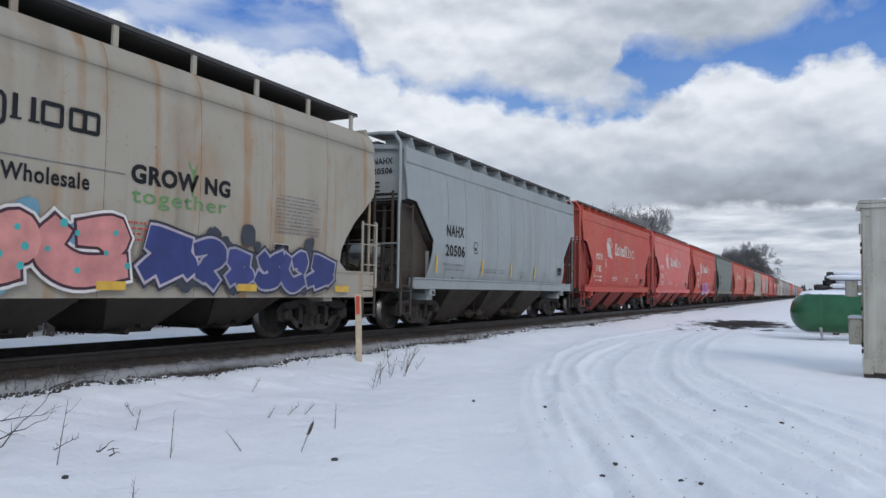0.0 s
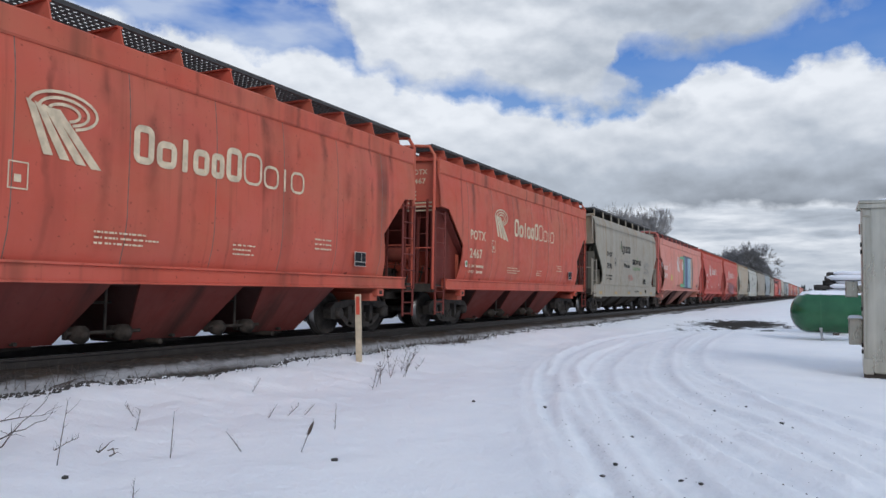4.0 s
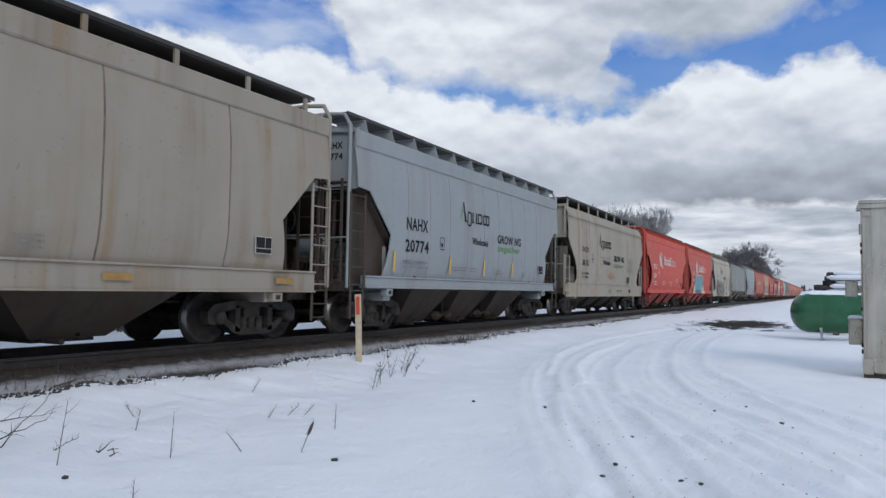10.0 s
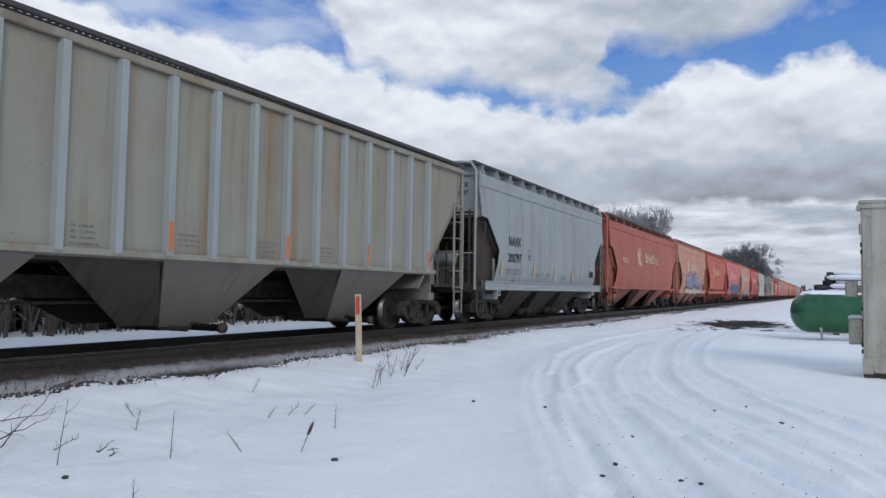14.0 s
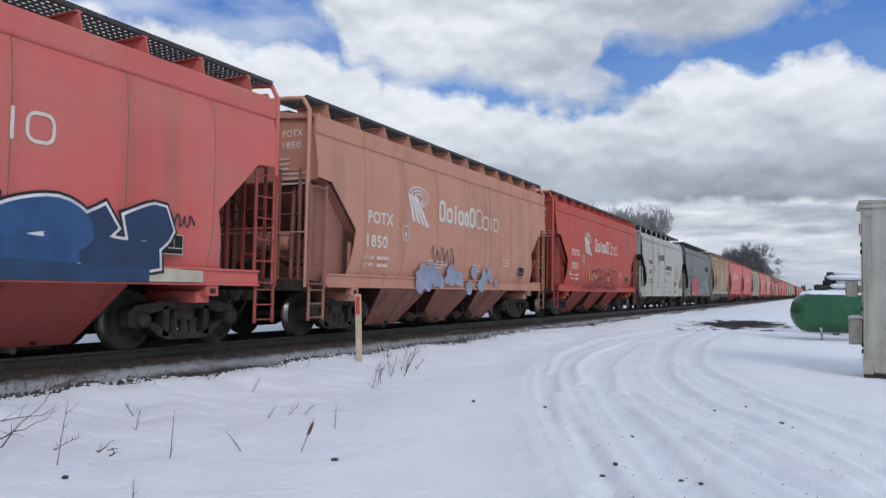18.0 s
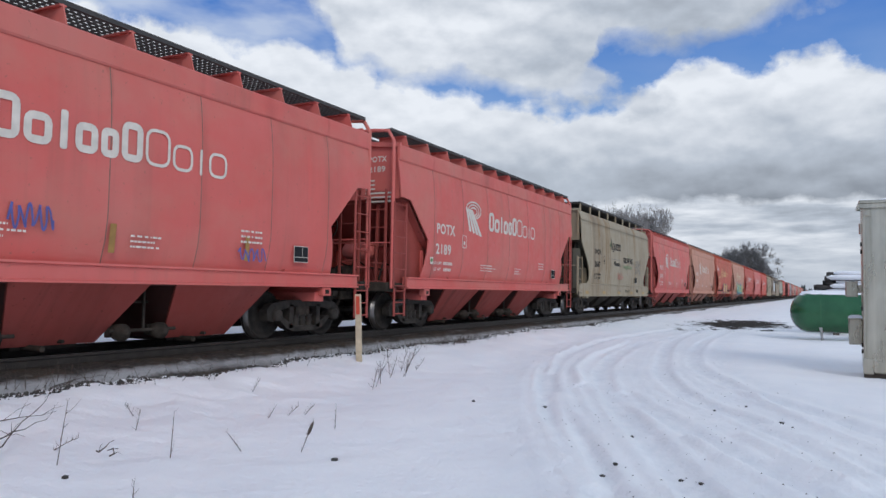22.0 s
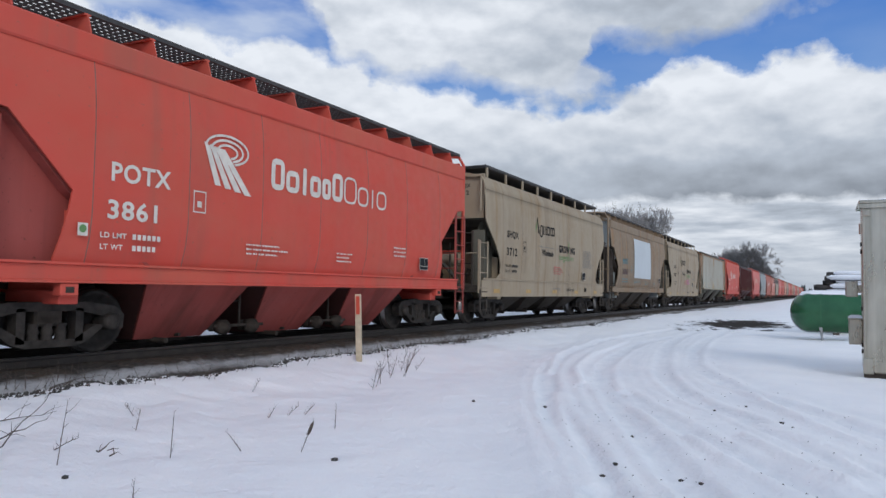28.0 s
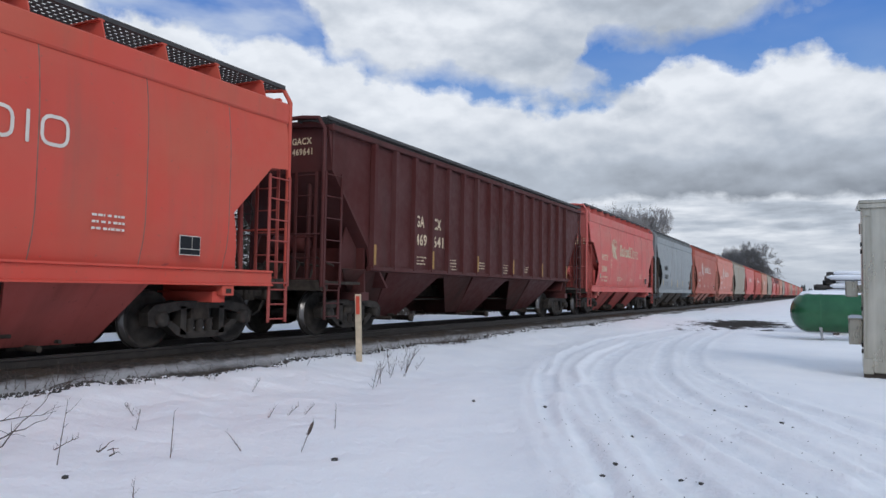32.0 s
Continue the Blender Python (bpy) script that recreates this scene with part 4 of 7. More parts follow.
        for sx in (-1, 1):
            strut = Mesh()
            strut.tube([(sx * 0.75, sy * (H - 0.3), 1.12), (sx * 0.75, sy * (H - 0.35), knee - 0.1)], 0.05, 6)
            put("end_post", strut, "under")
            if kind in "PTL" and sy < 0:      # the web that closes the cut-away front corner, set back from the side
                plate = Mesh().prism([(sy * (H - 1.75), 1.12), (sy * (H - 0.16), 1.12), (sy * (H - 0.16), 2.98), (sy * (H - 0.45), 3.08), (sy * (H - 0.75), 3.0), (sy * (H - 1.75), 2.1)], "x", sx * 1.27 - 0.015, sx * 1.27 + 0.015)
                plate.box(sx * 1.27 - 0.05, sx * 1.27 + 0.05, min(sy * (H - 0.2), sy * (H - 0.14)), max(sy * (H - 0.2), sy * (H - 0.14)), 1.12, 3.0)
                # shade under the overhang is put into the slope role's darker colour
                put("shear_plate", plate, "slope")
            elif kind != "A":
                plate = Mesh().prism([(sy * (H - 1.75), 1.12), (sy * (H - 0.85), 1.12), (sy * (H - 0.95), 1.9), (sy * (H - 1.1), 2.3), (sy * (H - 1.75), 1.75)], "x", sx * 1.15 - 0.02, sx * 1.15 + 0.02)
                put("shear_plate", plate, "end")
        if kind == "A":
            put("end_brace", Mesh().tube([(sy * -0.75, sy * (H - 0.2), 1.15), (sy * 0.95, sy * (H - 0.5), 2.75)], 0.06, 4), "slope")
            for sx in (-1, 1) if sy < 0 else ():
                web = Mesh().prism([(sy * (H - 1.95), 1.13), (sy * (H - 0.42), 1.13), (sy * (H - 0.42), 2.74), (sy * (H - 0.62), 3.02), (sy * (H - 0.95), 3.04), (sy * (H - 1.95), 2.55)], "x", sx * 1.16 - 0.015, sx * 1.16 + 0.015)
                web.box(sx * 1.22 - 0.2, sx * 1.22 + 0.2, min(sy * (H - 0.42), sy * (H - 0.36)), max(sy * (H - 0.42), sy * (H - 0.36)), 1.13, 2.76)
                # the recess's shade is painted in by the slope role
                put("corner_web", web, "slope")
        put("coupler", coupler(H) if sy > 0 else mirrored(coupler(H), 1, -1), "dark", "rusty cast coupler")
    # ladders and grab irons at the four corners
    for sy in (-1, 1):
        for sx in (1, -1):
            a, b = sy * (H + 0.12), sy * (H - 0.42)
            top_z = {"A": 2.42, "R": 3.3}.get(kind, 3.0)
            put("ladder", ladder(min(a, b), max(a, b), sx * 1.50, 1.0, top_z, {"A": 4, "R": 6}.get(kind, 6)), {"R": "body", "P": "under"}.get(kind, "trim"))
            put("stirrup", ladder(min(a, b) + 0.04, max(a, b) - 0.04, sx * 1.50, 0.36, 1.0, 3), "under")
            x0, x1 = (0.75, 1.25) if sx > 0 else (-1.25, -0.75)
            put("end_ladder", end_ladder(x0, x1, sy * (H + 0.1), 1.1, {"A": 2.7}.get(kind, 3.3), 6), "under")
        rail = Mesh()
        y = sy * (H + 0.13)
        if kind != "A":
            t = 4.69 if kind != "R" else 4.42
            rail.tube([(1.45, y, 1.0), (1.45, y, t - 0.28), (1.30, y, t - 0.04), (0.9, y, t), (-0.9, y, t), (-1.30, y, t - 0.04), (-1.45, y, t - 0.28), (-1.45, y, 1.0)], 0.045, 6)
        else:
            rail.tube([(1.46, y, 0.9), (1.46, y, 2.44)], 0.03, 6).tube([(-1.46, y, 0.9), (-1.46, y, 2.44)], 0.03, 6)
            rail.tube([(1.42, sy * (H - 0.06), 1.2), (1.42, sy * (H - 0.06), 4.25)] if sy > 0 else [(1.42, sy * (H - 0.06), 3.3), (1.42, sy * (H - 0.06), 4.25)], 0.03, 6)
        rail.tube([(-1.4, y, 2.05), (1.4, y, 2.05)], 0.018, 5)
        put("end_rail", rail, "body" if kind == "R" else "trim")
    # running boards on the roof
    if kind == "R":
        for sx in (1, -1):
            put("running_board", grating(0.75, 1.50, H + 0.1, 4.36) if sx > 0 else mirrored(grating(0.75, 1.50, H + 0.1, 4.36)), "grate", "dark steel grating")
    else:
        g = grating(0.55, 1.34, H + {"P": 0.1, "A": -0.5}.get(kind, -0.25), 4.675)
        for sx in (1, -1):
            put("running_board", g if sx > 0 else mirrored(g), "grate", "dark steel grating")
        if kind == "P":
            wing = Mesh().prism([(0.62, 4.46), (1.46, 4.345), (1.36, 4.66), (0.62, 4.66)], "y", -0.012, 0.012)
            wing.prism([(0.62, 4.63), (1.36, 4.63), (1.36, 4.655), (0.62, 4.655)], "y", -0.05, 0.05)
            wing = wing.data("walk_bracket")
            far = Mesh()
            for y in np.linspace(-H + 0.55, H - 0.55, 12):
                put("walk_bracket", wing, "body", at=pose(0, y, 0))
                far.prism([(-0.62, 4.46), (-1.46, 4.345), (-1.36, 4.66), (-0.62, 4.66)], "y", y - 0.012, y + 0.012)
            put("far_bracket_row", far, "body")
        else:
            post = Mesh().box(1.30, 1.345, -0.045, 0.045, 4.28, 4.70).tube([(0.6, 0, 4.655), (1.32, 0, 4.655)], 0.02, 5).data("walk_post")
            cover = Mesh().box(0.50, 1.30, -H + (0.53 if kind == "A" else 0.28), H - (0.53 if kind == "A" else 0.28), 4.635, 4.652)
            for sx in (1, -1):
                if kind in "AL":
                    put("walk_pan", cover if sx > 0 else mirrored(cover), "grate", "dark underside of the roof walk")
            far = Mesh()
            for y in np.linspace(-H + (0.7 if kind == "A" else 0.5), H - (0.7 if kind == "A" else 0.5), 9 if kind == "A" else 11):
                put("walk_post", post, "trim", at=pose(0, y, 0))
                far.box(-1.345, -1.30, y - 0.045, y + 0.045, 4.28, 4.70)
            put("far_post_row", far, "trim")
    # underframe and funnels
    put("centre_sill", Mesh().box(-0.16, 0.16, -H + 0.2, H - 0.2, 0.78, 1.12, 0.01), "dark")
    # bays: how many, their spacing, half lengths at the top and bottom, heights, half widths at the top and bottom
    bays, step, long_top, long_low, z1, z0, xt, xl, off = {
        "P": (3, 2.66, 1.12, 0.70, 1.08, 0.13, 1.37, 0.60, 0.0), "A": (4, 2.1, 0.92, 0.45, 0.88, 0.30, 1.2, 0.55, 0.0),
        "R": (3, 4.6, 1.32, 0.55, 1.40, 0.30, 1.44, 0.50, -0.2), "T": (3, 4.58, 1.40, 0.45, 1.20, 0.17, 1.42, 0.46, -0.15),
        "L": (3, 3.7, 1.55, 0.60, 0.98, 0.22, 1.3, 0.60, 0.0)}[kind]
    for k in range(bays):
        y = off + step * (k - (bays - 1) / 2)
        shape_ = (y, long_top, long_low, z0, z1, xt, xl)
        # deep role: grime, and the shade of faces turned away, put into the colour
        put("hopper_slope", hopper_bay(*shape_, True), "deep", "grimy funnel slope with shade in its colour")
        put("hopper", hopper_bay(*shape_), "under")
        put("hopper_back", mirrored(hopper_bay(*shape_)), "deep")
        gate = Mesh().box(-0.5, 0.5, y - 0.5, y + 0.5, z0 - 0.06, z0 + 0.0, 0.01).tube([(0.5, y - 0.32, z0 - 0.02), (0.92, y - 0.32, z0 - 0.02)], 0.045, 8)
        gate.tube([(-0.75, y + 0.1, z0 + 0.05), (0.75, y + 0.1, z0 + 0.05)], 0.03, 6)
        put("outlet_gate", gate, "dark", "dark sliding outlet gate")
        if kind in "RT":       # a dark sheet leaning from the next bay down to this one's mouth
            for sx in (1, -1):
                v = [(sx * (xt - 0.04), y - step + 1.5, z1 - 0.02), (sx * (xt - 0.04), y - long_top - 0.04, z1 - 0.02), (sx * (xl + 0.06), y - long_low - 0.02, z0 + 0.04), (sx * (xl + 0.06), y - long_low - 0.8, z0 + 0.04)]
                put("valley_sheet", Mesh().add(v + [(px - sx * 0.02, py, pz + 0.02) for px, py, pz in v], [(0, 1, 2, 3), (7, 6, 5, 4), (0, 4, 5, 1), (1, 5, 6, 2), (2, 6, 7, 3), (3, 7, 4, 0)]), "deep", "grimy sheet between bays with shade in its colour")
        if kind in "RT":       # a capped discharge pipe under the bay, from side to side
            pipe = Mesh().lathe([(-1.3, 0.0), (-1.3, 0.09), (-1.22, 0.09), (-1.22, 0.062), (1.1, 0.062), (1.1, 0.09), (1.18, 0.09), (1.18, 0.0)], "x", 12, (0, y + 0.25, z0 - 0.02))
            put("discharge_pipe", pipe, "dark", "capped black discharge pipe")
        if kind == "P" and k:  # crank shafts and a hand capstan that work the gates
            g = y - step / 2
            gear = Mesh().tube([(0.9, g - 0.62, 0.30), (0.9, g + 0.62, 0.30)], 0.03, 6).tube([(0.9, g, 0.30), (0.9, g, 0.98)], 0.025, 5)
            for q in (-0.42, 0.3):
                gear.lathe([(0.78, 0.0), (0.78, 0.10), (0.86, 0.13), (0.98, 0.13), (1.02, 0.06), (1.06, 0.06), (1.06, 0.0)], "x", 10, (0, g + q, 0.28))
                gear.box(0.70, 0.80, g + q - 0.12, g + q + 0.12, 0.20, 0.38, 0.01)
            put("gate_gear", gear, "dark", "dark crank gear between the gates")
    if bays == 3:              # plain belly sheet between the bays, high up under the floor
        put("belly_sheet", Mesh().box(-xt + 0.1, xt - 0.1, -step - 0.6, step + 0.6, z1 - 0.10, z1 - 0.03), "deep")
    for sy in (-1, 1):          # bolster webs over the trucks, and brake gear on the end platforms
        y = sy * (H - 1.5)
        high = {"A": 2.0, "R": 1.95}.get(kind, 1.95)
        web = Mesh().prism([(-1.40, 0.80), (1.40, 0.80), (1.36, high), (0.5, high + 0.1), (-0.5, high + 0.1), (-1.36, high)], "y", y - 0.02, y + 0.02)
        web.box(-1.42, 1.42, y - 0.14, y + 0.14, 0.72, 0.90, 0.01)
        put("bolster_web", web, "end")
        gear = Mesh().box(-0.55, -0.15, min(sy * (H - 0.8), sy * (H - 0.45)), max(sy * (H - 0.8), sy * (H - 0.45)), 1.13, 1.55, 0.03)
        gear.lathe([(-0.22, 0.0), (-0.22, 0.16), (0.22, 0.16), (0.22, 0.0)], "x", 12, (-0.75, sy * (H - 0.55), 1.34))
        for k in range(5):
            gear.tube([(-0.9 + 0.42 * k, sy * (H - 0.35), 1.12), (-0.85 + 0.42 * k, sy * (H - 0.5), 1.5 + 0.12 * (k % 3)), (-0.6 + 0.4 * k, sy * (H - 0.9), 1.45)], 0.025, 5)
        gear.tube([(0.45, sy * (H - 0.05), 2.35), (0.45, sy * (H - 0.05), 1.1)], 0.022, 5)
        put("brake_gear", gear, "dark", "grimy brake valves and pipes")
    pipe = Mesh().tube([(0.55, -H + 1.0, 0.72), (0.55, H - 1.0, 0.72)], 0.022, 5)
    put("brake_pipe", pipe, "dark")
    KITS[kind, close] = out
    return out


def railcar(kind, label, body, trim=None, under=None, end=None, slope=None, group="covered hopper cars of the train", detail=True, category="railcar", close=False):
    """One covered hopper car; its origin lies on the track's centre, rail-high, and +y is its rear."""
    car = thing("covered_hopper_car", label, category, group=group)
    H = STD if kind in "PA" else LONG
    # under, slope and deep take the darker paints: grime plus painted-in shade
    role = {"body": body, "trim": trim or body, "end": end or body, "under": under or SHADED_GRIME.get(body.name, GRIMY_SHADED_GREY), "dark": UNDER, "grate": GRATE, "deep": GRIMY_SHADED_DARK if body.name not in SHADED_GRIME else GRIMY_SHADED_MAROON, "slope": slope or under or SHADED_GRIME.get(body.name, GRIMY_SHADED_GREY)}
    for name, data, what, note, at in kit(kind, close):
        if not detail and name in ("jacking_pad", "pad_socket", "hopper_back", "end_brace", "corner_web", "stirrup", "outlet_gate", "end_ladder", "end_post", "brake_pipe", "hatch_cover", "far_bracket_row", "far_post_row", "shear_plate", "brake_gear", "hopper_slope", "bolster_web", "belly_sheet", "valley_sheet", "gate_gear", "coupler"):
            continue
        ob = part(name, data, role[what], car, note, at)
        if name.startswith("far_"):
            ob["kind"] = "stuff"
    off = 1.5
    for sy in (-1, 1):
        truck(car, sy * (H - off), detail)
    if not detail:
        return car
    part("brake_wheel", BRAKE_WHEEL, UNDER, car, "round hand brake wheel", pose(0.45, H + 0.02, 2.35))
    part("air_reservoir", RESERVOIR, role["end"], car, "cylindrical air tank", pose(0.2, -H + 0.45, 1.9))
    return car

# ---------------- lettering and painted marks on the cars ----------------
TEXTS = {}
FACE = 1.594                   # just proud of a side sheet
SET = {"along": 0.0}           # how far along its car the next lettering stands from the usual place


def text_data(body, width, height, weight=0.024):
    """Letters of the built-in font, fitted to a width and height, as a flat mesh."""
    key = (body, width, height, weight)
    if key in TEXTS:
        return TEXTS[key]
    curve = bpy.data.curves.new("lettering", "FONT")
    curve.body, curve.extrude, curve.resolution_u = body, 0.0, 3
    curve.space_character, curve.offset = 1.1, weight
    ob = bpy.data.objects.new("lettering", curve)
    me = bpy.data.meshes.new_from_object(ob)
    bpy.data.objects.remove(ob)
    co = np.array([v.co[:] for v in me.vertices])
    lo, hi = co.min(0), co.max(0)
    co[:, 0] = (co[:, 0] - lo[0]) * width / (hi[0] - lo[0])
    co[:, 1] = (co[:, 1] - lo[1]) * height / (hi[1] - lo[1])
    me.vertices.foreach_set("co", co.ravel())
    me.update()
    me.materials.clear()
    TEXTS[key] = me
    return me


def on_side(car, body, y, z, width, height, mat, x=FACE, weight=0.024):
    part("lettering", text_data(body, width, height, weight), mat, car, at=pose(x, y + SET["along"], z, 90, 0, 90))


def on_end(car, body, x, z, width, height, mat, half):
    part("lettering", text_data(body, width, height), mat, car, at=pose(x, -half + 0.105, z, 90, 0, 0))


def shape(car, name, polys, mat, x=FACE, label=""):
    """Flat painted shapes on a side; polys in (y, z)."""
    m = Mesh()
    for k, p in enumerate(polys):
        m.flat(p, x + 0.0005 * (k % 6))
    me = bpy.data.meshes.new(name)
    me.from_pydata(m.v, [], m.f)
    return part(name, me, mat, car, label, pose(0, SET["along"], 0))


def bar(y, z, w, h, lean=0.0):
    return [(y, z), (y + w, z), (y + w + lean, z + h), (y + lean, z + h)]


def ring(y, z, ry, rz, t, n=18, a0=0.0, a1=360.0):
    """Pieces of an oval band."""
    out = []
    for k in range(n):
        a, b = (radians(a0 + (a1 - a0) * j / n) for j in (k, k + 1))
        out.append([(y + math.cos(a) * ry, z + math.sin(a) * rz), (y + math.cos(b) * ry, z + math.sin(b) * rz),
                    (y + math.cos(b) * (ry - t), z + math.sin(b) * (rz - t)), (y + math.cos(a) * (ry - t), z + math.sin(a) * (rz - t))])
    return out


def fine_print(car, y, z, w, rows, mat, gap=0.065, seed=1, x=FACE):
    """Small stencilled data, as bars of its size."""
    rng = random.Random(seed)
    mat = FAINT if mat is PAINT_BLACK else mat
    polys = []
    for k in range(rows):
        at, end = y, y + w * rng.uniform(0.7, 1.0)
        while at < end:
            ln = rng.uniform(0.02, 0.09)
            polys.append(bar(at, z - k * gap, min(ln, end - at), min(gap * 0.36, 0.045)))
            at += ln + rng.choice((0.014, 0.018, 0.04))
    shape(car, "stencil_text", polys, mat, x)["kind"] = "stuff"


def swirl_emblem(car, mat, y=-2.92, z=2.70, k=1.0):
    """An emblem of three leaning bands that bend into ovals."""
    polys = []
    z -= 0.10
    for i in range(4):
        polys.append([(y + (0.26 + 0.225 * i) * k, z - 0.03 * i), (y + (0.39 + 0.235 * i) * k, z - 0.03 * i), (y + (0.13 + 0.11 * i) * k, z + 0.60 * k), (y + 0.11 * i * k, z + (0.66 - 0.02 * i) * k)])
    for i in range(3):
        polys += ring(y + 0.52 * k, z + (0.60 - 0.015 * i) * k, (0.50 - 0.13 * i) * k, (0.25 - 0.062 * i) * k, 0.04, 18, -70, 180)
    shape(car, "emblem", polys, mat, FACE, "plain swirled emblem")


def rounded(y, z, w, h, r):
    pts = []
    for cy, cz, a0 in ((y + w - r, z + h - r, 0), (y + r, z + h - r, 90), (y + r, z + r, 180), (y + w - r, z + r, 270)):
        pts += [(cy + r * math.cos(radians(a0 + a)), cz + r * math.sin(radians(a0 + a))) for a in (0, 30, 60, 90)]
    return pts


def hollow(y, z, w, h, t, r):
    """A plain upright rounded frame, as pieces."""
    a, b = rounded(y, z, w, h, r), rounded(y + t, z + t, w - 2 * t, h - 2 * t, max(r - t, 0.012))
    n = len(a)
    return [[a[k], a[(k + 1) % n], b[(k + 1) % n], b[k]] for k in range(n)]


def word_blocks(car, mat, y, z, w, h):
    """A brand word as plain frames: six heavy ones, then four thin ones."""
    polys = []
    u = w / 10.4
    at = y
    for k, (ww, top) in enumerate(((1.05, 1.0), (1.1, 0.72), (0.72, 0.9), (1.0, 0.72), (0.85, 0.72), (1.05, 1.0), (1.3, 0.98), (1.15, 0.72), (0.75, 0.72), (1.15, 0.72))):
        t = h * (0.185 if k < 6 else 0.085)
        a, b, hh = at + 0.05 * u, at + (ww - 0.07) * u, h * top
        if ww < 0.8:
            polys.append(rounded((a + b) / 2 - t / 2, z, t, hh, t * 0.3))
        else:
            polys += hollow(a, z, b - a, hh, t, min(b - a, hh) * 0.34)
        at += ww * u
    shape(car, "brand_mark", polys, mat, FACE, "row of plain rounded frames")


def serif_blocks(car, mat, y, z, w, h):
    """Another brand word: a tall wedge, then plain thin frames."""
    u = w / 6.0
    t = u * 0.19
    polys = [[(y + 0.55 * u, z + h * 1.02), (y + 0.72 * u, z + h * 1.04), (y + 1.28 * u, z), (y + 0.98 * u, z)], bar(y + 0.9 * u, z, 0.5 * u, 0.035)]
    polys += hollow(y + 1.42 * u, z - h * 0.22, 0.8 * u, h * 0.82, t * 0.8, 0.3 * u)
    for a in (2.42, 3.08):
        polys += [bar(y + a * u, z, t, h * 0.6), bar(y + (a - 0.08) * u, z, 0.42 * u, 0.03)]
    polys += hollow(y + 3.45 * u, z, 0.9 * u, h * 0.6, t * 0.85, 0.14 * u)
    polys += hollow(y + 4.55 * u, z, 0.72 * u, h * 0.6, t * 0.85, 0.14 * u) + hollow(y + 5.15 * u, z, 0.72 * u, h * 0.6, t * 0.85, 0.14 * u)
    shape(car, "brand_mark", polys, mat, FACE, "row of plain dark frames")
    shape(car, "leaf_mark", [[(y + 0.02 * u, z + 0.0), (y + 0.45 * u, z + h * 0.3), (y + 0.62 * u, z + h * 0.8), (y + 0.34 * u, z + h * 0.5)]], PAINT_GREEN, FACE + 0.004, "green leaf shape")


def stencil_box(car, y, z, w, h, mat):
    shape(car, "inspection_box", [bar(y, z, w, 0.018), bar(y, z + h - 0.018, w, 0.018), bar(y, z + 0.018, 0.018, h - 0.036), bar(y + w - 0.018, z + 0.018, 0.018, h - 0.036), bar(y + w * 0.3, z + h * 0.25, w * 0.35, h * 0.28)], mat)


def data_plate(car, y, z):
    shape(car, "data_plate", [bar(y, z, 0.42, 0.30)], PAINT_WHITE, FACE, "black and white data stencil")
    shape(car, "data_panel", [bar(y + 0.012, z + 0.10, 0.23, 0.188), bar(y + 0.252, z + 0.10, 0.156, 0.188), bar(y + 0.012, z + 0.012, 0.396, 0.076)], PAINT_BLACK, FACE + 0.004)


def reflectors(car, ys, z, mat=None, w=0.42, h=0.11, x=1.575):
    for y in ys:
        shape(car, "reflector_strip", [bar(y, z, w, h)], mat or YELLOW, x, "yellow reflector strip")


def slanted_reflectors(car, ys, z=1.4, h=0.45):
    for y in ys:
        shape(car, "reflector_strip", [bar(y, z, 0.09, h, 0.04)], YELLOW, 1.592, "upright yellow reflector strip")


FORMS = [[[(0.0, 0.1), (0.45, 0.55), (0.2, 0.95), (0.95, 0.8)], [(0.3, 0.0), (0.75, 0.35), (0.95, 0.05)]],
         [[(0.05, 0.95), (0.5, 0.7), (0.15, 0.35), (0.8, 0.05)], [(0.6, 1.0), (0.95, 0.6), (0.7, 0.3)]],
         [[(0.1, 0.0), (0.25, 0.7), (0.7, 0.95), (1.0, 0.55), (0.6, 0.3)], [(0.0, 0.45), (0.5, 0.1), (1.0, 0.15)]],
         [[(0.0, 0.3), (0.35, 0.05), (0.8, 0.25), (0.55, 0.7), (1.0, 1.0)], [(0.1, 0.9), (0.4, 0.5)]],
         [[(0.0, 0.8), (0.55, 1.0), (0.9, 0.7), (0.35, 0.4), (0.75, 0.0)], [(0.1, 0.15), (0.3, 0.5)]],
         [[(0.15, 1.0), (0.0, 0.45), (0.4, 0.1), (1.0, 0.2)], [(0.35, 0.75), (0.8, 0.9), (0.75, 0.45)]]]


def ribbon(m, line, width, x, grow=0.0, steps=5, low=0.82):
    """A sprayed stroke along a bent line, fuller in its middle, with slanted ends; it rises a hair along its way."""
    pts = smooth_line(line, steps)
    way = np.gradient(pts, axis=0)
    way /= np.maximum(np.hypot(way[:, 0], way[:, 1]), 1e-6)[:, None]
    pts[0] -= way[0] * grow / 2
    pts[-1] += way[-1] * grow / 2
    n = len(pts)
    full = width * (0.72 + 0.42 * np.sin(np.linspace(0.15, 2.9, n))) + grow
    side = np.stack([-way[:, 1], way[:, 0]], -1) * full[:, None] / 2
    rise = np.linspace(0.0, 0.0028, n)
    v = [(x + rise[i], float(p[0]), max(float(p[1]), low)) for q in (pts - side, pts + side) for i, p in enumerate(q)]
    m.add(v, [(i, i + 1, n + i + 1, n + i) for i in range(n - 1)])


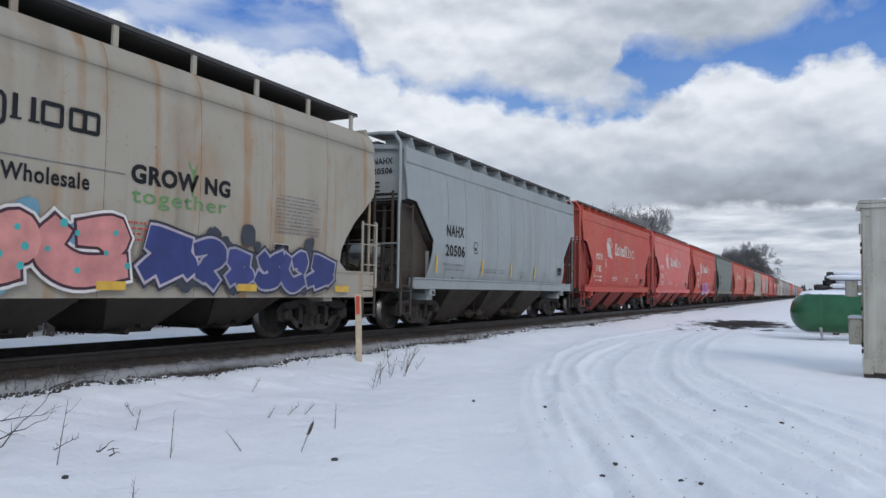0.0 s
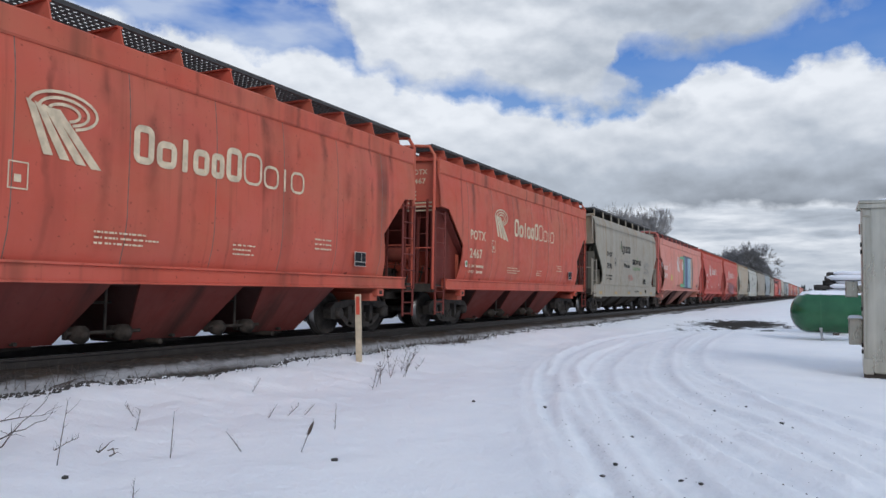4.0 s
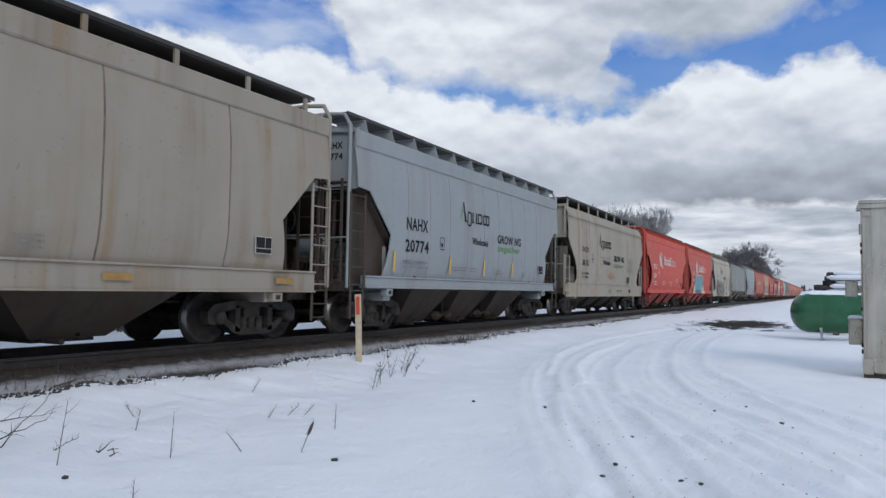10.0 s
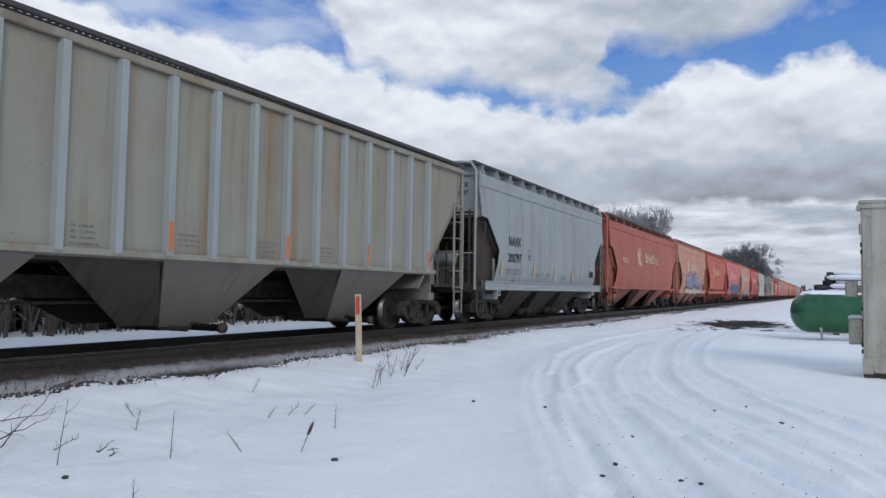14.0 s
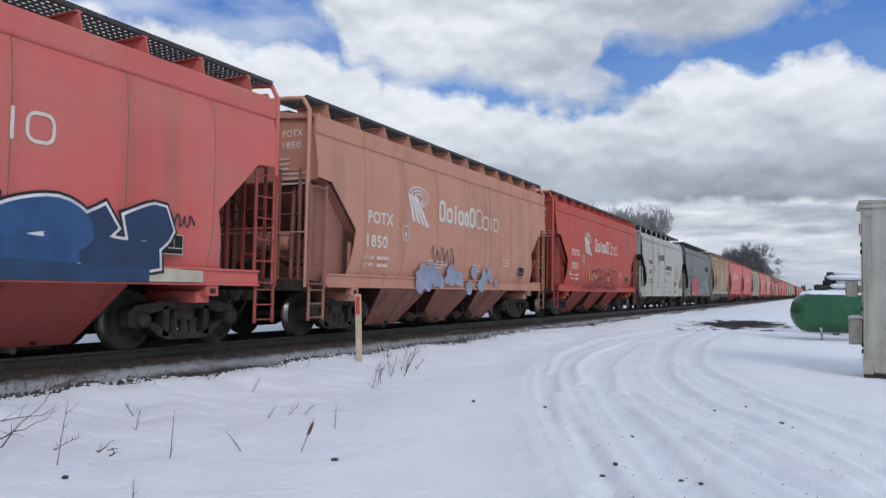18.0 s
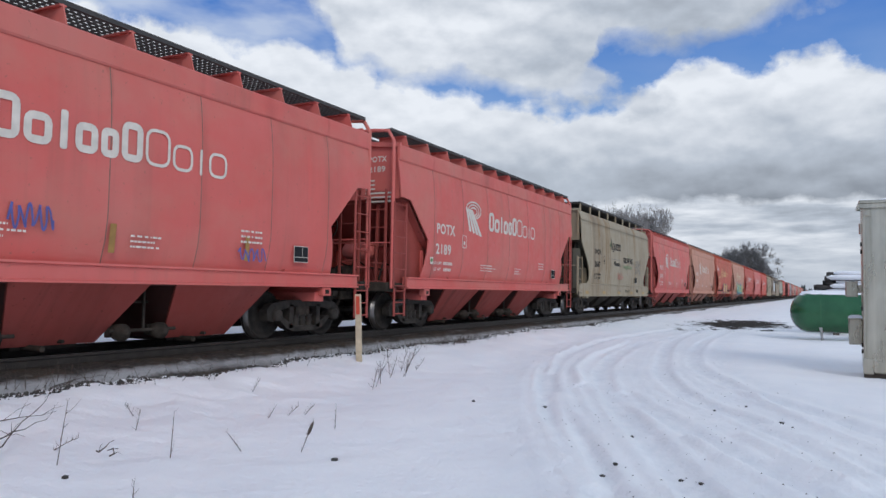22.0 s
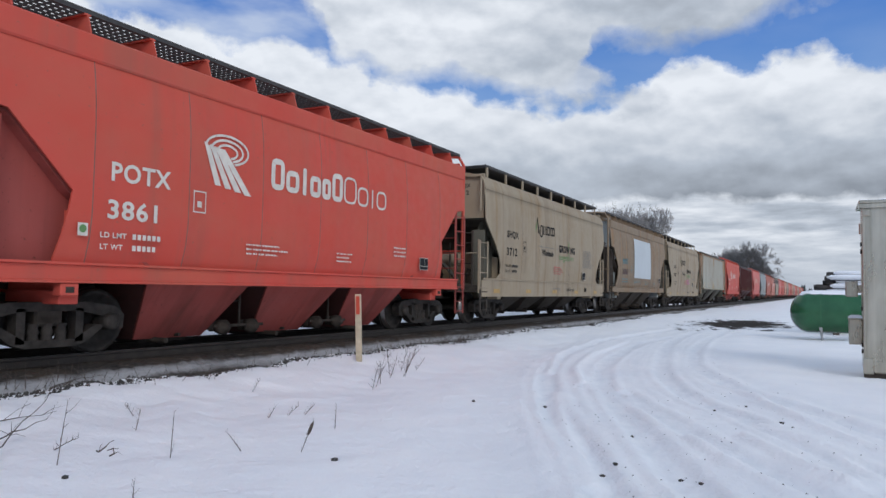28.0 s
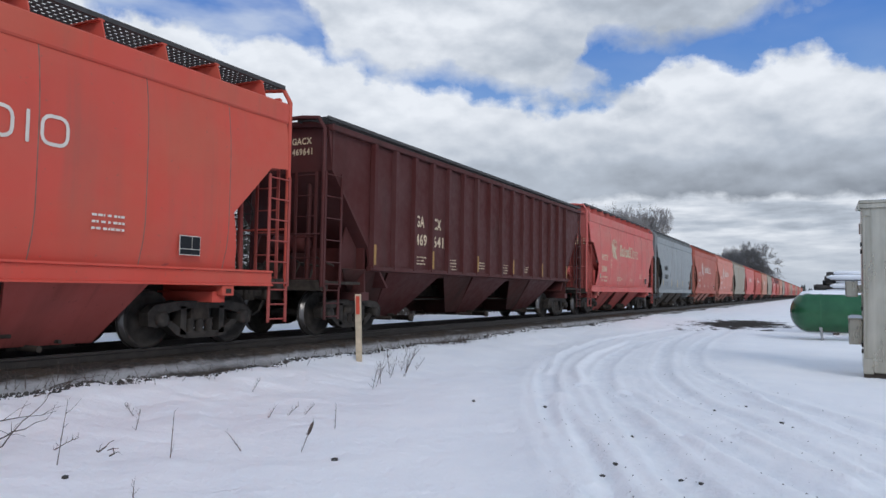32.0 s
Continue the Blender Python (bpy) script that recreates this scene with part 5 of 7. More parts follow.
def swollen(poly, grow):
    """The outline of a flat shape moved outwards."""
    n = len(poly)
    turn = sum(poly[i][0] * poly[(i + 1) % n][1] - poly[(i + 1) % n][0] * poly[i][1] for i in range(n))
    out = []
    for i in range(n):
        p, q, r = (Vector(poly[k % n]) for k in (i - 1, i, i + 1))
        a, b = (q - p).normalized(), (r - q).normalized()
        na, nb = Vector((a.y, -a.x)), Vector((b.y, -b.x))
        if turn < 0:
            na, nb = -na, -nb
        mid = (na + nb).normalized()
        q = q + mid * grow / max(0.5, mid.dot(na))
        out.append((q.x, q.y))
    return out


def flat_part(name, m, mat, car, label="", stuff=False):
    """Painted layers face outwards as they are drawn."""
    me = bpy.data.meshes.new(name)
    me.from_pydata(m.v, [], m.f)
    ob = part(name, me, mat, car, label)
    if stuff:
        ob["kind"] = "stuff"
    return ob


def puffs(car, y0, y1, z0, z1, color, count, seed, size=0.2, x=FACE):
    """Round sprayed clouds behind a piece."""
    rng = random.Random(seed)
    m = Mesh()
    for k in range(count):
        y, z, r = rng.uniform(y0, y1), rng.uniform(z0, z1), size * rng.uniform(0.5, 1.2)
        m.add([(x + 0.00018 * k, y + r * math.cos(t) * rng.uniform(0.85, 1.15), max(z + r * math.sin(t) * rng.uniform(0.85, 1.15), 0.83)) for t in np.linspace(0, 2 * math.pi, 16, endpoint=False)], [tuple(range(16))])
    flat_part("graffiti_cloud", m, spray(color), car, "sprayed cloud of paint", True)


def wild_letters(car, y0, y1, z0, z1, count, fill, edge, halo=None, seed=1, fat=0.34, shine=None, cloud=None, dots=None, x=FACE + 0.004, overlap=1.6, rim=0.05):
    """A painted piece of graffiti: bent, fat, interlocking strokes with edges, which cannot be read."""
    rng = random.Random(seed)
    w = (y1 - y0) / count
    letters = []
    pick = rng.randint(0, 5)
    for k in range(count):
        pick = (pick + rng.randint(1, 4)) % len(FORMS)
        lean, ww = rng.uniform(-0.05, 0.22) * w, w * rng.uniform(0.95, overlap)
        lo, hi = z0 + rng.uniform(0.0, 0.08) * (z1 - z0), z1 - rng.uniform(0.0, 0.2) * (z1 - z0)
        t = min(w, hi - lo) * fat
        lines = []
        for stroke in FORMS[pick]:
            lines.append([(y0 + w * k + t / 2 + p * (ww - t) + lean * (q - 0.4) + rng.gauss(0, 0.025) * w, lo + t / 2 + q * (hi - lo - t) + rng.gauss(0, 0.02)) for p, q in stroke])
        letters.append((lines, t))
    if cloud:
        puffs(car, y0 - 0.15, y1 + 0.15, z0, z1 * 0.97, cloud, count * 5, seed + 7, 0.24 * (z1 - z0), x - 0.003)
    layers = ([("graffiti_halo", rim * 3.2, halo, 0.0)] if halo else []) + [("graffiti_outline", rim * 1.6, edge, 0.004)]
    for name, grow, color, dx in layers:
        m = Mesh()
        for k, (lines, t) in enumerate(letters):
            for j, line in enumerate(lines):
                ribbon(m, line, t, x + dx + 0.0005 * (k % 2) + 0.00025 * j, grow)
        flat_part(name, m, spray(color), car, "", True)
    for k, (lines, t) in enumerate(letters):
        m = Mesh()
        for j, line in enumerate(lines):
            ribbon(m, line, t, x + 0.008 + 0.0005 * (k % 2) + 0.00025 * j)
        flat_part("graffiti_form", m, spray(fill[k % len(fill)]), car, "spray-painted graffiti form")
    if shine:
        m = Mesh()
        for k, (lines, t) in enumerate(letters):
            for line in lines:
                n = max(2, len(line) - 2)
                ribbon(m, [(p - 0.2 * t, q + 0.2 * t) for p, q in line[:n]], 0.04, x + 0.0125)
        flat_part("graffiti_shine", m, spray(shine), car, "", True)
    if dots:
        m = Mesh()
        for lines, t in letters:
            for line in lines:
                for p, q in line:
                    r = 0.05 * rng.uniform(0.6, 1.2)
                    m.add([(x + 0.013, p + r * math.cos(a), q + r * math.sin(a)) for a in np.linspace(0, 2 * math.pi, 10, endpoint=False)], [tuple(range(10))])
        flat_part("graffiti_dots", m, spray(dots), car, "", True)


def scrawl(car, y0, y1, z0, z1, strokes, color, width=0.03, seed=1, x=FACE + 0.004):
    """Thin sprayed handwriting that cannot be read: loops and strokes."""
    rng = random.Random(seed)
    m = []
    n = strokes * 7
    line = []
    for k in range(n):
        t = k / (n - 1)
        line.append((y0 + (y1 - y0) * (t + 0.03 * math.sin(k * 2.1)), (z0 + z1) / 2 + (z1 - z0) / 2 * (math.sin(k * 1.55 + rng.uniform(-0.5, 0.5)) * rng.uniform(0.6, 1.0))))
    pts = smooth_line(line, 5)
    for a, b in zip(pts[:-1], pts[1:]):
        d = b - a
        ln = math.hypot(*d)
        if ln < 1e-4:
            continue
        o = np.array((-d[1], d[0])) / ln * width / 2
        m.append([tuple(a - o), tuple(b - o), tuple(b + o), tuple(a + o)])
    shape(car, "graffiti_scrawl", m, spray(color), x)


def outline_forms(car, y0, y1, z0, z1, count, color, t=0.05, seed=1, x=FACE + 0.004):
    """Sprayed outlines of fat forms side by side, which cannot be read."""
    rng = random.Random(seed)
    w = (y1 - y0) / count
    polys = []
    for k in range(count):
        a, b = y0 + w * k, y0 + w * (k + rng.uniform(0.9, 1.12))
        lo, hi = z0 + rng.uniform(0, 0.14) * (z1 - z0), z1 - rng.uniform(0, 0.2) * (z1 - z0)
        polys += hollow(a, lo, b - a, hi - lo, t, rng.uniform(0.28, 0.45) * w)
        mid = lo + (hi - lo) * rng.uniform(0.35, 0.65)
        polys += [bar(a + w * rng.uniform(0.2, 0.35), mid, w * rng.uniform(0.3, 0.5), t, rng.uniform(-0.05, 0.05)), bar(a + w * rng.uniform(0.35, 0.6), lo, t, (hi - lo) * rng.uniform(0.3, 0.6), rng.uniform(-0.1, 0.1))]
    shape(car, "graffiti_outline", polys, spray(color), x)["kind"] = "stuff"


def load_limits(car, y, z, mat, gap=0.16):
    """Two stencilled lines of limits, the figures as bars."""
    on_side(car, "LD LMT", y, z, 0.42, 0.075, mat)
    on_side(car, "LT WT", y, z - gap, 0.36, 0.075, mat)
    shape(car, "stencil_text", [bar(y + 0.52 + 0.085 * k, z - gap * r, 0.06, 0.075) for r in (0, 1) for k in range(6 - r)], mat)["kind"] = "stuff"


# ---------------- the train ----------------
TRAIN = []                     # (car, kind)


def grime_clumps(car, y0, y1, count, seed):
    """Dark crusted product heaped along the top of the sill, in ragged lumps."""
    rng = random.Random(seed)
    for k in range(count):
        y, w = y0 + (y1 - y0) * (k + rng.uniform(0.0, 0.8)) / count, rng.choice((0.10, 0.16, 0.22, 0.34, 0.5)) * rng.uniform(0.8, 1.3)
        high = rng.uniform(0.03, 0.07) + 0.16 * w
        n = 7
        crest = [(y + w * (j / (n - 1)), 1.272 + high * math.sin(math.pi * min(0.96, max(0.04, j / (n - 1) + rng.uniform(-0.06, 0.06)))) * rng.uniform(0.55, 1.15)) for j in range(n)]
        part("grime_clump", Mesh().prism([(y + w, 1.25)] + crest[::-1] + [(y, 1.25)], "x", 1.47, 1.574 + rng.uniform(0.0, 0.008)), IRON, car, "dark crust on the sill")


def badge(car, y, z):
    shape(car, "badge", [bar(y, z, 0.15, 0.17)], PAINT_WHITE, FACE, "small white badge with a green disc")
    shape(car, "badge_disc", [[(y + 0.075 + 0.055 * math.cos(t), z + 0.095 + 0.055 * math.sin(t)) for t in np.linspace(0, 2 * math.pi, 12, endpoint=False)]], PAINT_GREEN, FACE + 0.003)


def red_car(number, body, label, mark="POTX", fade_word=None, plate=True, end=None, trim=None, along=-0.2):
    car = railcar("P", label, body, trim=trim, end=end)
    ink = fade_word or PAINT_WHITE
    SET["along"] = along
    on_side(car, mark, -4.58, 2.40, 1.03, 0.27, ink)
    on_side(car, number, -4.62, 1.88, 0.84, 0.27, ink)
    load_limits(car, -4.72, 1.62, ink)
    swirl_emblem(car, ink)
    word_blocks(car, ink, -1.34, 2.71, 4.0, 0.56)
    stencil_box(car, -3.1, 2.12, 0.26, 0.34, ink)
    fine_print(car, -1.9, 1.68, 1.1, 3, ink, 0.075, 4)
    fine_print(car, 0.7, 1.66, 0.6, 3, ink, 0.075, 5)
    fine_print(car, 2.9, 1.9, 0.55, 3, ink, 0.09, 6)
    SET["along"] = 0.0
    if body is not TAN:
        badge(car, -5.12, 1.62)
    if plate:
        data_plate(car, 4.05, 1.45)
    on_end(car, mark, 0.62, 3.98, 0.5, 0.14, ink, STD)
    on_end(car, number, 0.62, 3.74, 0.46, 0.14, ink, STD)
    m = Mesh()
    for k in range(6):
        m.box(0.55, 0.55 + (0.25 if k < 3 else 0.75), -STD + 0.100, -STD + 0.104, 3.52 - k * 0.10, 3.56 - k * 0.10)
    part("stencil_text", m, ink, car)["kind"] = "stuff"
    TRAIN.append((car, "P"))
    return car


def grey_car(mark, number, body, label, kind="P", ink=None, end=None, trim=None, under=None, stripes=True, ink2=None, along=-0.25):
    car = railcar(kind, label, body, trim=trim, under=under, end=end, close=kind == "P")
    SET["along"] = along
    ink = ink or PAINT_BLACK
    H = STD if kind in "PA" else LONG
    y = -H + (2.3 if H < 7 else 2.75)
    on_side(car, mark, y, 2.38, 1.05, 0.30, ink)
    on_side(car, number, y - 0.05, 1.86, 1.15 if len(number) > 4 else 0.95, 0.30, ink2 or ink)
    fine_print(car, y - 0.15, 1.62, 1.5, 2, ink, 0.13, 3)
    stencil_box(car, y + 1.7, 2.0, 0.24, 0.32, ink)
    SET["along"] = 0.0
    for at, wide, rows in ((-2.1, 0.95, 2), (-0.95, 0.4, 2), (0.65, 0.75, 3), (2.85, 0.5, 3)) if kind == "P" else ((-0.4, 0.4, 4), (2.2, 0.5, 3)):
        fine_print(car, at, 1.57, wide, rows, ink, 0.075, 4 + rows)
    data_plate(car, H - 2.1, 1.56)
    on_end(car, mark, 0.55, 3.98, 0.55, 0.15, ink2 or ink, H)
    on_end(car, number, 0.55, 3.74, 0.55, 0.15, ink2 or ink, H)
    ink = ink2 or ink
    m = Mesh()
    for k in range(6):
        m.box(0.5, 0.5 + (0.25 if k < 3 else 0.8), -H + 0.100, -H + 0.104, 3.52 - k * 0.10, 3.56 - k * 0.10)
    part("stencil_text", m, ink, car)["kind"] = "stuff"
    if stripes:
        slanted_reflectors(car, [-H + 1.45, -2.3, -0.12, 2.02])
    TRAIN.append((car, kind))
    return car


def smooth_car(number, body, label, mark="SHQX", word=True, wholesale=True, small_print=True, yellow=True, low=None, along=-0.15, print_along=0.0):
    """A smooth teardrop-sided car with a slogan."""
    # slope: darker paint that carries the shade of the corner recesses
    car = railcar("A", label, body, under=GRIMY_SHADED_DARK, end=low, slope=GRIMY_SHADED_DARK if body is DARK_GREY else GRIMY_SHADED_OLIVE)
    ink = PAINT_BLACK
    SET["along"] = along
    on_side(car, mark, -4.54, 2.60, 0.95, 0.25, ink)
    on_side(car, number, -4.56, 2.07, 0.86, 0.25, ink)
    load_limits(car, -4.65, 1.72, ink)
    on_end(car, mark, 0.55, 4.0, 0.45, 0.13, ink, STD - 0.13)
    on_end(car, number, 0.55, 3.8, 0.4, 0.13, ink, STD - 0.13)
    stencil_box(car, -3.15, 2.25, 0.24, 0.34, ink)
    if word:
        serif_blocks(car, ink, -2.08, 2.96, 2.1, 0.52)
        on_side(car, "GROW NG", 0.50, 2.42, 1.95, 0.28, ink, weight=0.045)
        shape(car, "slogan_sprout", [bar(1.625, 2.36, 0.035, 0.36, 0.012), bar(1.615, 2.70, 0.022, 0.18, -0.07), bar(1.655, 2.70, 0.022, 0.18, 0.06), rounded(1.622, 2.735, 0.05, 0.05, 0.022)], PAINT_GREEN)
        on_side(car, "together", 0.52, 2.08, 1.85, 0.29, PAINT_GREEN, weight=0.004)
        if wholesale:
            on_side(car, "Wholesale", -1.35, 2.22, 1.2, 0.22, ink)
    SET["along"] = print_along
    if small_print:
        fine_print(car, 3.05, 2.62, 1.4, 11, ink, 0.066, 7)
        data_plate(car, 3.0, 1.46)
        fine_print(car, 3.9, 1.6, 0.4, 3, ink, 0.06, 9)
        fine_print(car, -0.6, 1.85, 1.1, 4, spray((0.5, 0.06, 0.05)), 0.08, 8)
        on_side(car, "CENTER FLOW", 1.14, 1.0, 0.95, 0.10, ink, 1.53)
        shape(car, "stencil_line", [bar(-2.2, 2.515, 2.04, 0.016)], FAINT)
        fine_print(car, -0.43, 1.08, 0.95, 2, ink, 0.055, 12, 1.53)
    SET["along"] = 0.0
    if yellow:
        reflectors(car, [-5.75, -3.05, -0.36, 2.3, 5.05], 0.91, None if body in (CREAM, DARK_GREY) or number == "2306" else FADED_YELLOW, 0.47, 0.12, 1.612 if body in (CREAM, DARK_GREY) else 1.53)
    fit = Mesh().box(1.50, 1.56, 3.68, 3.86, 0.98, 1.14, 0.02)
    part("side_bracket", fit, UNDER, car)
    TRAIN.append((car, "A"))
    return car


def ribbed_car(mark, number, body, label, trim=None, ink=None, under=None, panel=0, strip=None):
    car = railcar("R", label, body, trim=trim, under=under, end=under)
    ink = ink or PAINT_BLACK
    y = -6.92 + 0.9 * panel
    for text, z in ((mark, 2.50), (number, 2.05)):
        half = (len(text) + 1) // 2
        for k, bit in enumerate((text[:half], text[half:])):
            on_side(car, bit, y + 0.16 + 0.9 * k, z, min(0.56, 0.21 * len(bit)), 0.28, ink, 1.478)
    on_end(car, mark, 0.45, 3.92, 0.5, 0.14, ink, LONG)
    on_end(car, number, 0.45, 3.70, 0.52, 0.14, ink, LONG)
    for k in range(5):
        fine_print(car, -4.9 + 1.8 * k, 1.75, 0.5, 3 + k % 2, ink, 0.08, 20 + k, 1.478)
    reflectors(car, [-LONG + 1.75], 1.75, None, 0.2, 0.2, 1.462)
    for k in (0, 3, 6, 9, 12, 15):
        shape(car, "reflector_strip", [bar(-6.92 + 0.9 * k - 0.045, 1.5, 0.09, 0.44)], strip or YELLOW, 1.579, "coloured reflector strip on a side post")
    TRAIN.append((car, "R"))
    return car

GHOST = plain("worn_lettering_paint", (0.62, 0.50, 0.34), 0.7, vary=0.25, bump=0.02)
SANDY = plain("yellowed_lettering_paint", (0.66, 0.46, 0.22), 0.7, vary=0.25, bump=0.02)
TEALINK = plain("teal_lettering_paint", (0.06, 0.22, 0.26), 0.6, vary=0.2, bump=0.02)
R_RED = "red covered hopper railcar with white lettering"
R_PINK = "sun-faded pinkish red covered hopper railcar"
R_SMOOTH = "dirty white smooth-sided covered hopper railcar with a slogan"

ORANGE_STRIP = plain("orange_reflector_sheet", (0.58, 0.27, 0.035), 0.45, vary=0.12, bump=0.02)
OCHRE = plain("faded_ochre_strip", (0.34, 0.19, 0.055), 0.6, vary=0.2, bump=0.02)


def ochre_strips(car):
    for y in (-2.9, 0.1, 2.75):
        shape(car, "reflector_strip", [bar(y, 1.42, 0.10, 0.40, 0.03)], OCHRE, 1.592, "faded ochre reflector strip")


c = smooth_car("3301", CREAM, "rust-streaked cream hopper railcar with pink and blue graffiti", along=-0.36, print_along=0.2)
wild_letters(c, -5.2, -0.30, 0.88, 1.98, 5, [(0.52, 0.21, 0.19), (0.55, 0.23, 0.20)], (0.055, 0.02, 0.03), (0.66, 0.62, 0.58), 3, 0.40, None, (0.13, 0.26, 0.33), (0.05, 0.35, 0.33))
puffs(c, 0.5, 4.6, 1.0, 1.85, (0.04, 0.045, 0.055), 40, 4, 0.17, FACE)
wild_letters(c, 0.22, 1.45, 0.86, 2.02, 1, [(0.03, 0.042, 0.15)], (0.42, 0.36, 0.40), (0.03, 0.03, 0.045), 41, 0.34)
wild_letters(c, 1.25, 4.75, 0.86, 1.78, 5, [(0.03, 0.04, 0.14), (0.042, 0.05, 0.17)], (0.30, 0.28, 0.33), (0.03, 0.03, 0.045), 4, 0.36)
scrawl(c, 4.0, 4.75, 1.28, 1.52, 3, (0.05, 0.05, 0.06), 0.022, 2)
c = grey_car("NAHX", "20506", PALE_GREY, "pale grey covered hopper railcar with dark lettering")
c = red_car("3182", RED, R_RED, along=-0.12)
c = red_car("2080", PINK, R_PINK, along=-0.38)
ochre_strips(c)
c = red_car("3342", RED, "red covered hopper railcar with purple graffiti")
puffs(c, -2.2, 2.0, 1.02, 1.5, (0.42, 0.36, 0.48), 14, 5, 0.22)
wild_letters(c, -2.4, 1.15, 1.02, 1.95, 4, [(0.36, 0.045, 0.20), (0.30, 0.05, 0.24)], (0.72, 0.66, 0.68), (0.20, 0.03, 0.14), 5, 0.44)
scrawl(c, 0.95, 1.5, 1.72, 1.85, 3, (0.62, 0.58, 0.60), 0.02, 6)
c = grey_car("POTX", "4292", GREEN_GREY, "green-grey covered hopper railcar with yellow reflectors", stripes=False, along=-0.4)
reflectors(c, [-5.6, -1.9, 1.2, 4.4], 1.09, ORANGE_STRIP, 0.95, 0.09, 1.574)
c = red_car("2503", RED_DRIP, "red hopper railcar with dark runs down its side", fade_word=GHOST)
c = red_car("2467", RED_DRIP, "worn red covered hopper railcar with dark grime", fade_word=GHOST)
c = smooth_car("3590", BEIGE, "beige-grey smooth-sided hopper railcar with a slogan")
# long pink car with a painted pencil
c = railcar("T", "faded pink hopper railcar with a pencil painted on its side", SALMON, trim=PINK)
TRAIN.append((c, "T"))
on_side(c, "RACX", -7.4, 2.45, 1.1, 0.27, PAINT_WHITE)
on_side(c, "33775", -7.4, 1.95, 1.1, 0.27, PAINT_WHITE)
stencil_box(c, -5.75, 2.4, 0.36, 0.40, PAINT_WHITE)
swirl_emblem(c, PAINT_WHITE, -3.0, 2.62, 1.08)
word_blocks(c, PAINT_WHITE, -1.0, 2.62, 3.7, 0.6)
shape(c, "painted_spot", [[(-4.87 + 0.27 * math.cos(t) * (1 + 0.06 * math.sin(3 * t)), 2.0 + 0.225 * math.sin(t)) for t in np.linspace(0, 2 * math.pi, 20, endpoint=False)]], spray((0.50, 0.40, 0.05)), FACE, "yellow sprayed spot")
shape(c, "painted_pencil", [[(-0.45, 1.36), (3.55, 1.34), (3.80, 1.7), (3.95, 2.4), (3.80, 3.2), (3.55, 3.62), (-0.45, 3.66)]], spray((0.045, 0.05, 0.06)), FACE + 0.003, "graffiti pencil in coloured bands")
for y, w, col in ((-0.38, 0.40, (0.13, 0.33, 0.16)), (0.05, 0.55, (0.11, 0.17, 0.28)), (0.62, 0.52, (0.04, 0.07, 0.11)), (1.16, 0.44, (0.14, 0.19, 0.32)), (1.64, 0.34, (0.26, 0.42, 0.46)), (2.0, 0.22, (0.19, 0.25, 0.30)), (2.24, 0.46, (0.27, 0.45, 0.49)), (2.74, 0.56, (0.42, 0.27, 0.18)), (3.32, 0.30, (0.17, 0.10, 0.075))):
    shape(c, "painted_band", [[(y, 1.42), (y + w, 1.42), (y + w + 0.07, 2.4), (y + w, 3.54), (y, 3.54), (y + 0.07, 2.4)]], spray(col), FACE + 0.006)
for piece in ([(-1.85, 1.44), (-0.4, 1.42), (-0.4, 1.64), (-1.3, 1.66), (-1.75, 1.58)], [(-1.9, 3.3), (-1.7, 3.52), (-0.4, 3.56), (-0.4, 3.34), (-1.5, 3.36)]):
    shape(c, "painted_band", [piece], spray((0.13, 0.33, 0.16)), FACE + 0.006)
shape(c, "painted_dots", [[(y + 0.05 * math.cos(t), z + 0.06 * math.sin(t)) for t in np.linspace(0, 6.28, 7, endpoint=False)] for y in (0.18, 0.42, 1.26, 1.46) for z in np.arange(1.6, 3.5, 0.27)], spray((0.03, 0.04, 0.07)), FACE + 0.009)["kind"] = "stuff"
scrawl(c, -3.1, -1.9, 1.44, 1.6, 7, (0.06, 0.03, 0.03), 0.022, 3)
data_plate(c, 5.6, 1.4)
slanted_reflectors(c, [-4.2, -1.2, 4.6], 1.38, 0.4)
c = red_car("2796", RED, R_RED, along=-0.38)
c = red_car("3584", RED, "red covered hopper railcar with dark graffiti")
wild_letters(c, -3.1, 1.55, 1.0, 2.25, 5, [(0.38, 0.10, 0.06), (0.28, 0.085, 0.14), (0.34, 0.085, 0.075)], (0.012, 0.01, 0.012), None, 7, 0.26, None, None, None, rim=0.11)
scrawl(c, 1.6, 3.5, 1.45, 1.95, 7, (0.02, 0.015, 0.02), 0.035, 8)
slanted_reflectors(c, [-2.95, 0.2, 2.45], 1.4, 0.45)
c = grey_car("NAHX", "20532", RUST_WASH, "rust-washed pale grey covered hopper railcar", under=GRIMY_SHADED_PALE)
shape(c, "reflector_strip", [bar(-5.36, 1.34, 0.11, 0.85, 0.14)], ORANGE_STRIP, 1.5925, "orange reflector strip along the cut corner")
c = smooth_car("2232", WHITE, R_SMOOTH)
c = grey_car("NAHX", "61804", GREY_BEIGE, "long beige-grey covered hopper railcar", kind="L", stripes=False)
reflectors(c, [-7.1, -4.85, -1.96, 0.65, 3.47, 7.0], 1.05, OCHRE, 0.47, 0.1, 1.578)
c = grey_car("NAHX", "20774", BLUE_GREY, "blue-grey covered hopper railcar with a slogan")
serif_blocks(c, PAINT_BLACK, -1.7, 2.85, 2.0, 0.5)
on_side(c, "GROW NG", 0.9, 2.40, 1.9, 0.26, PAINT_BLACK)
on_side(c, "together", 0.92, 2.1, 1.8, 0.26, PAINT_GREEN)
on_side(c, "Wholesale", -0.9, 2.25, 1.1, 0.2, PAINT_BLACK)
c = smooth_car("3615", BEIGE, "beige smooth-sided hopper railcar with a slogan")
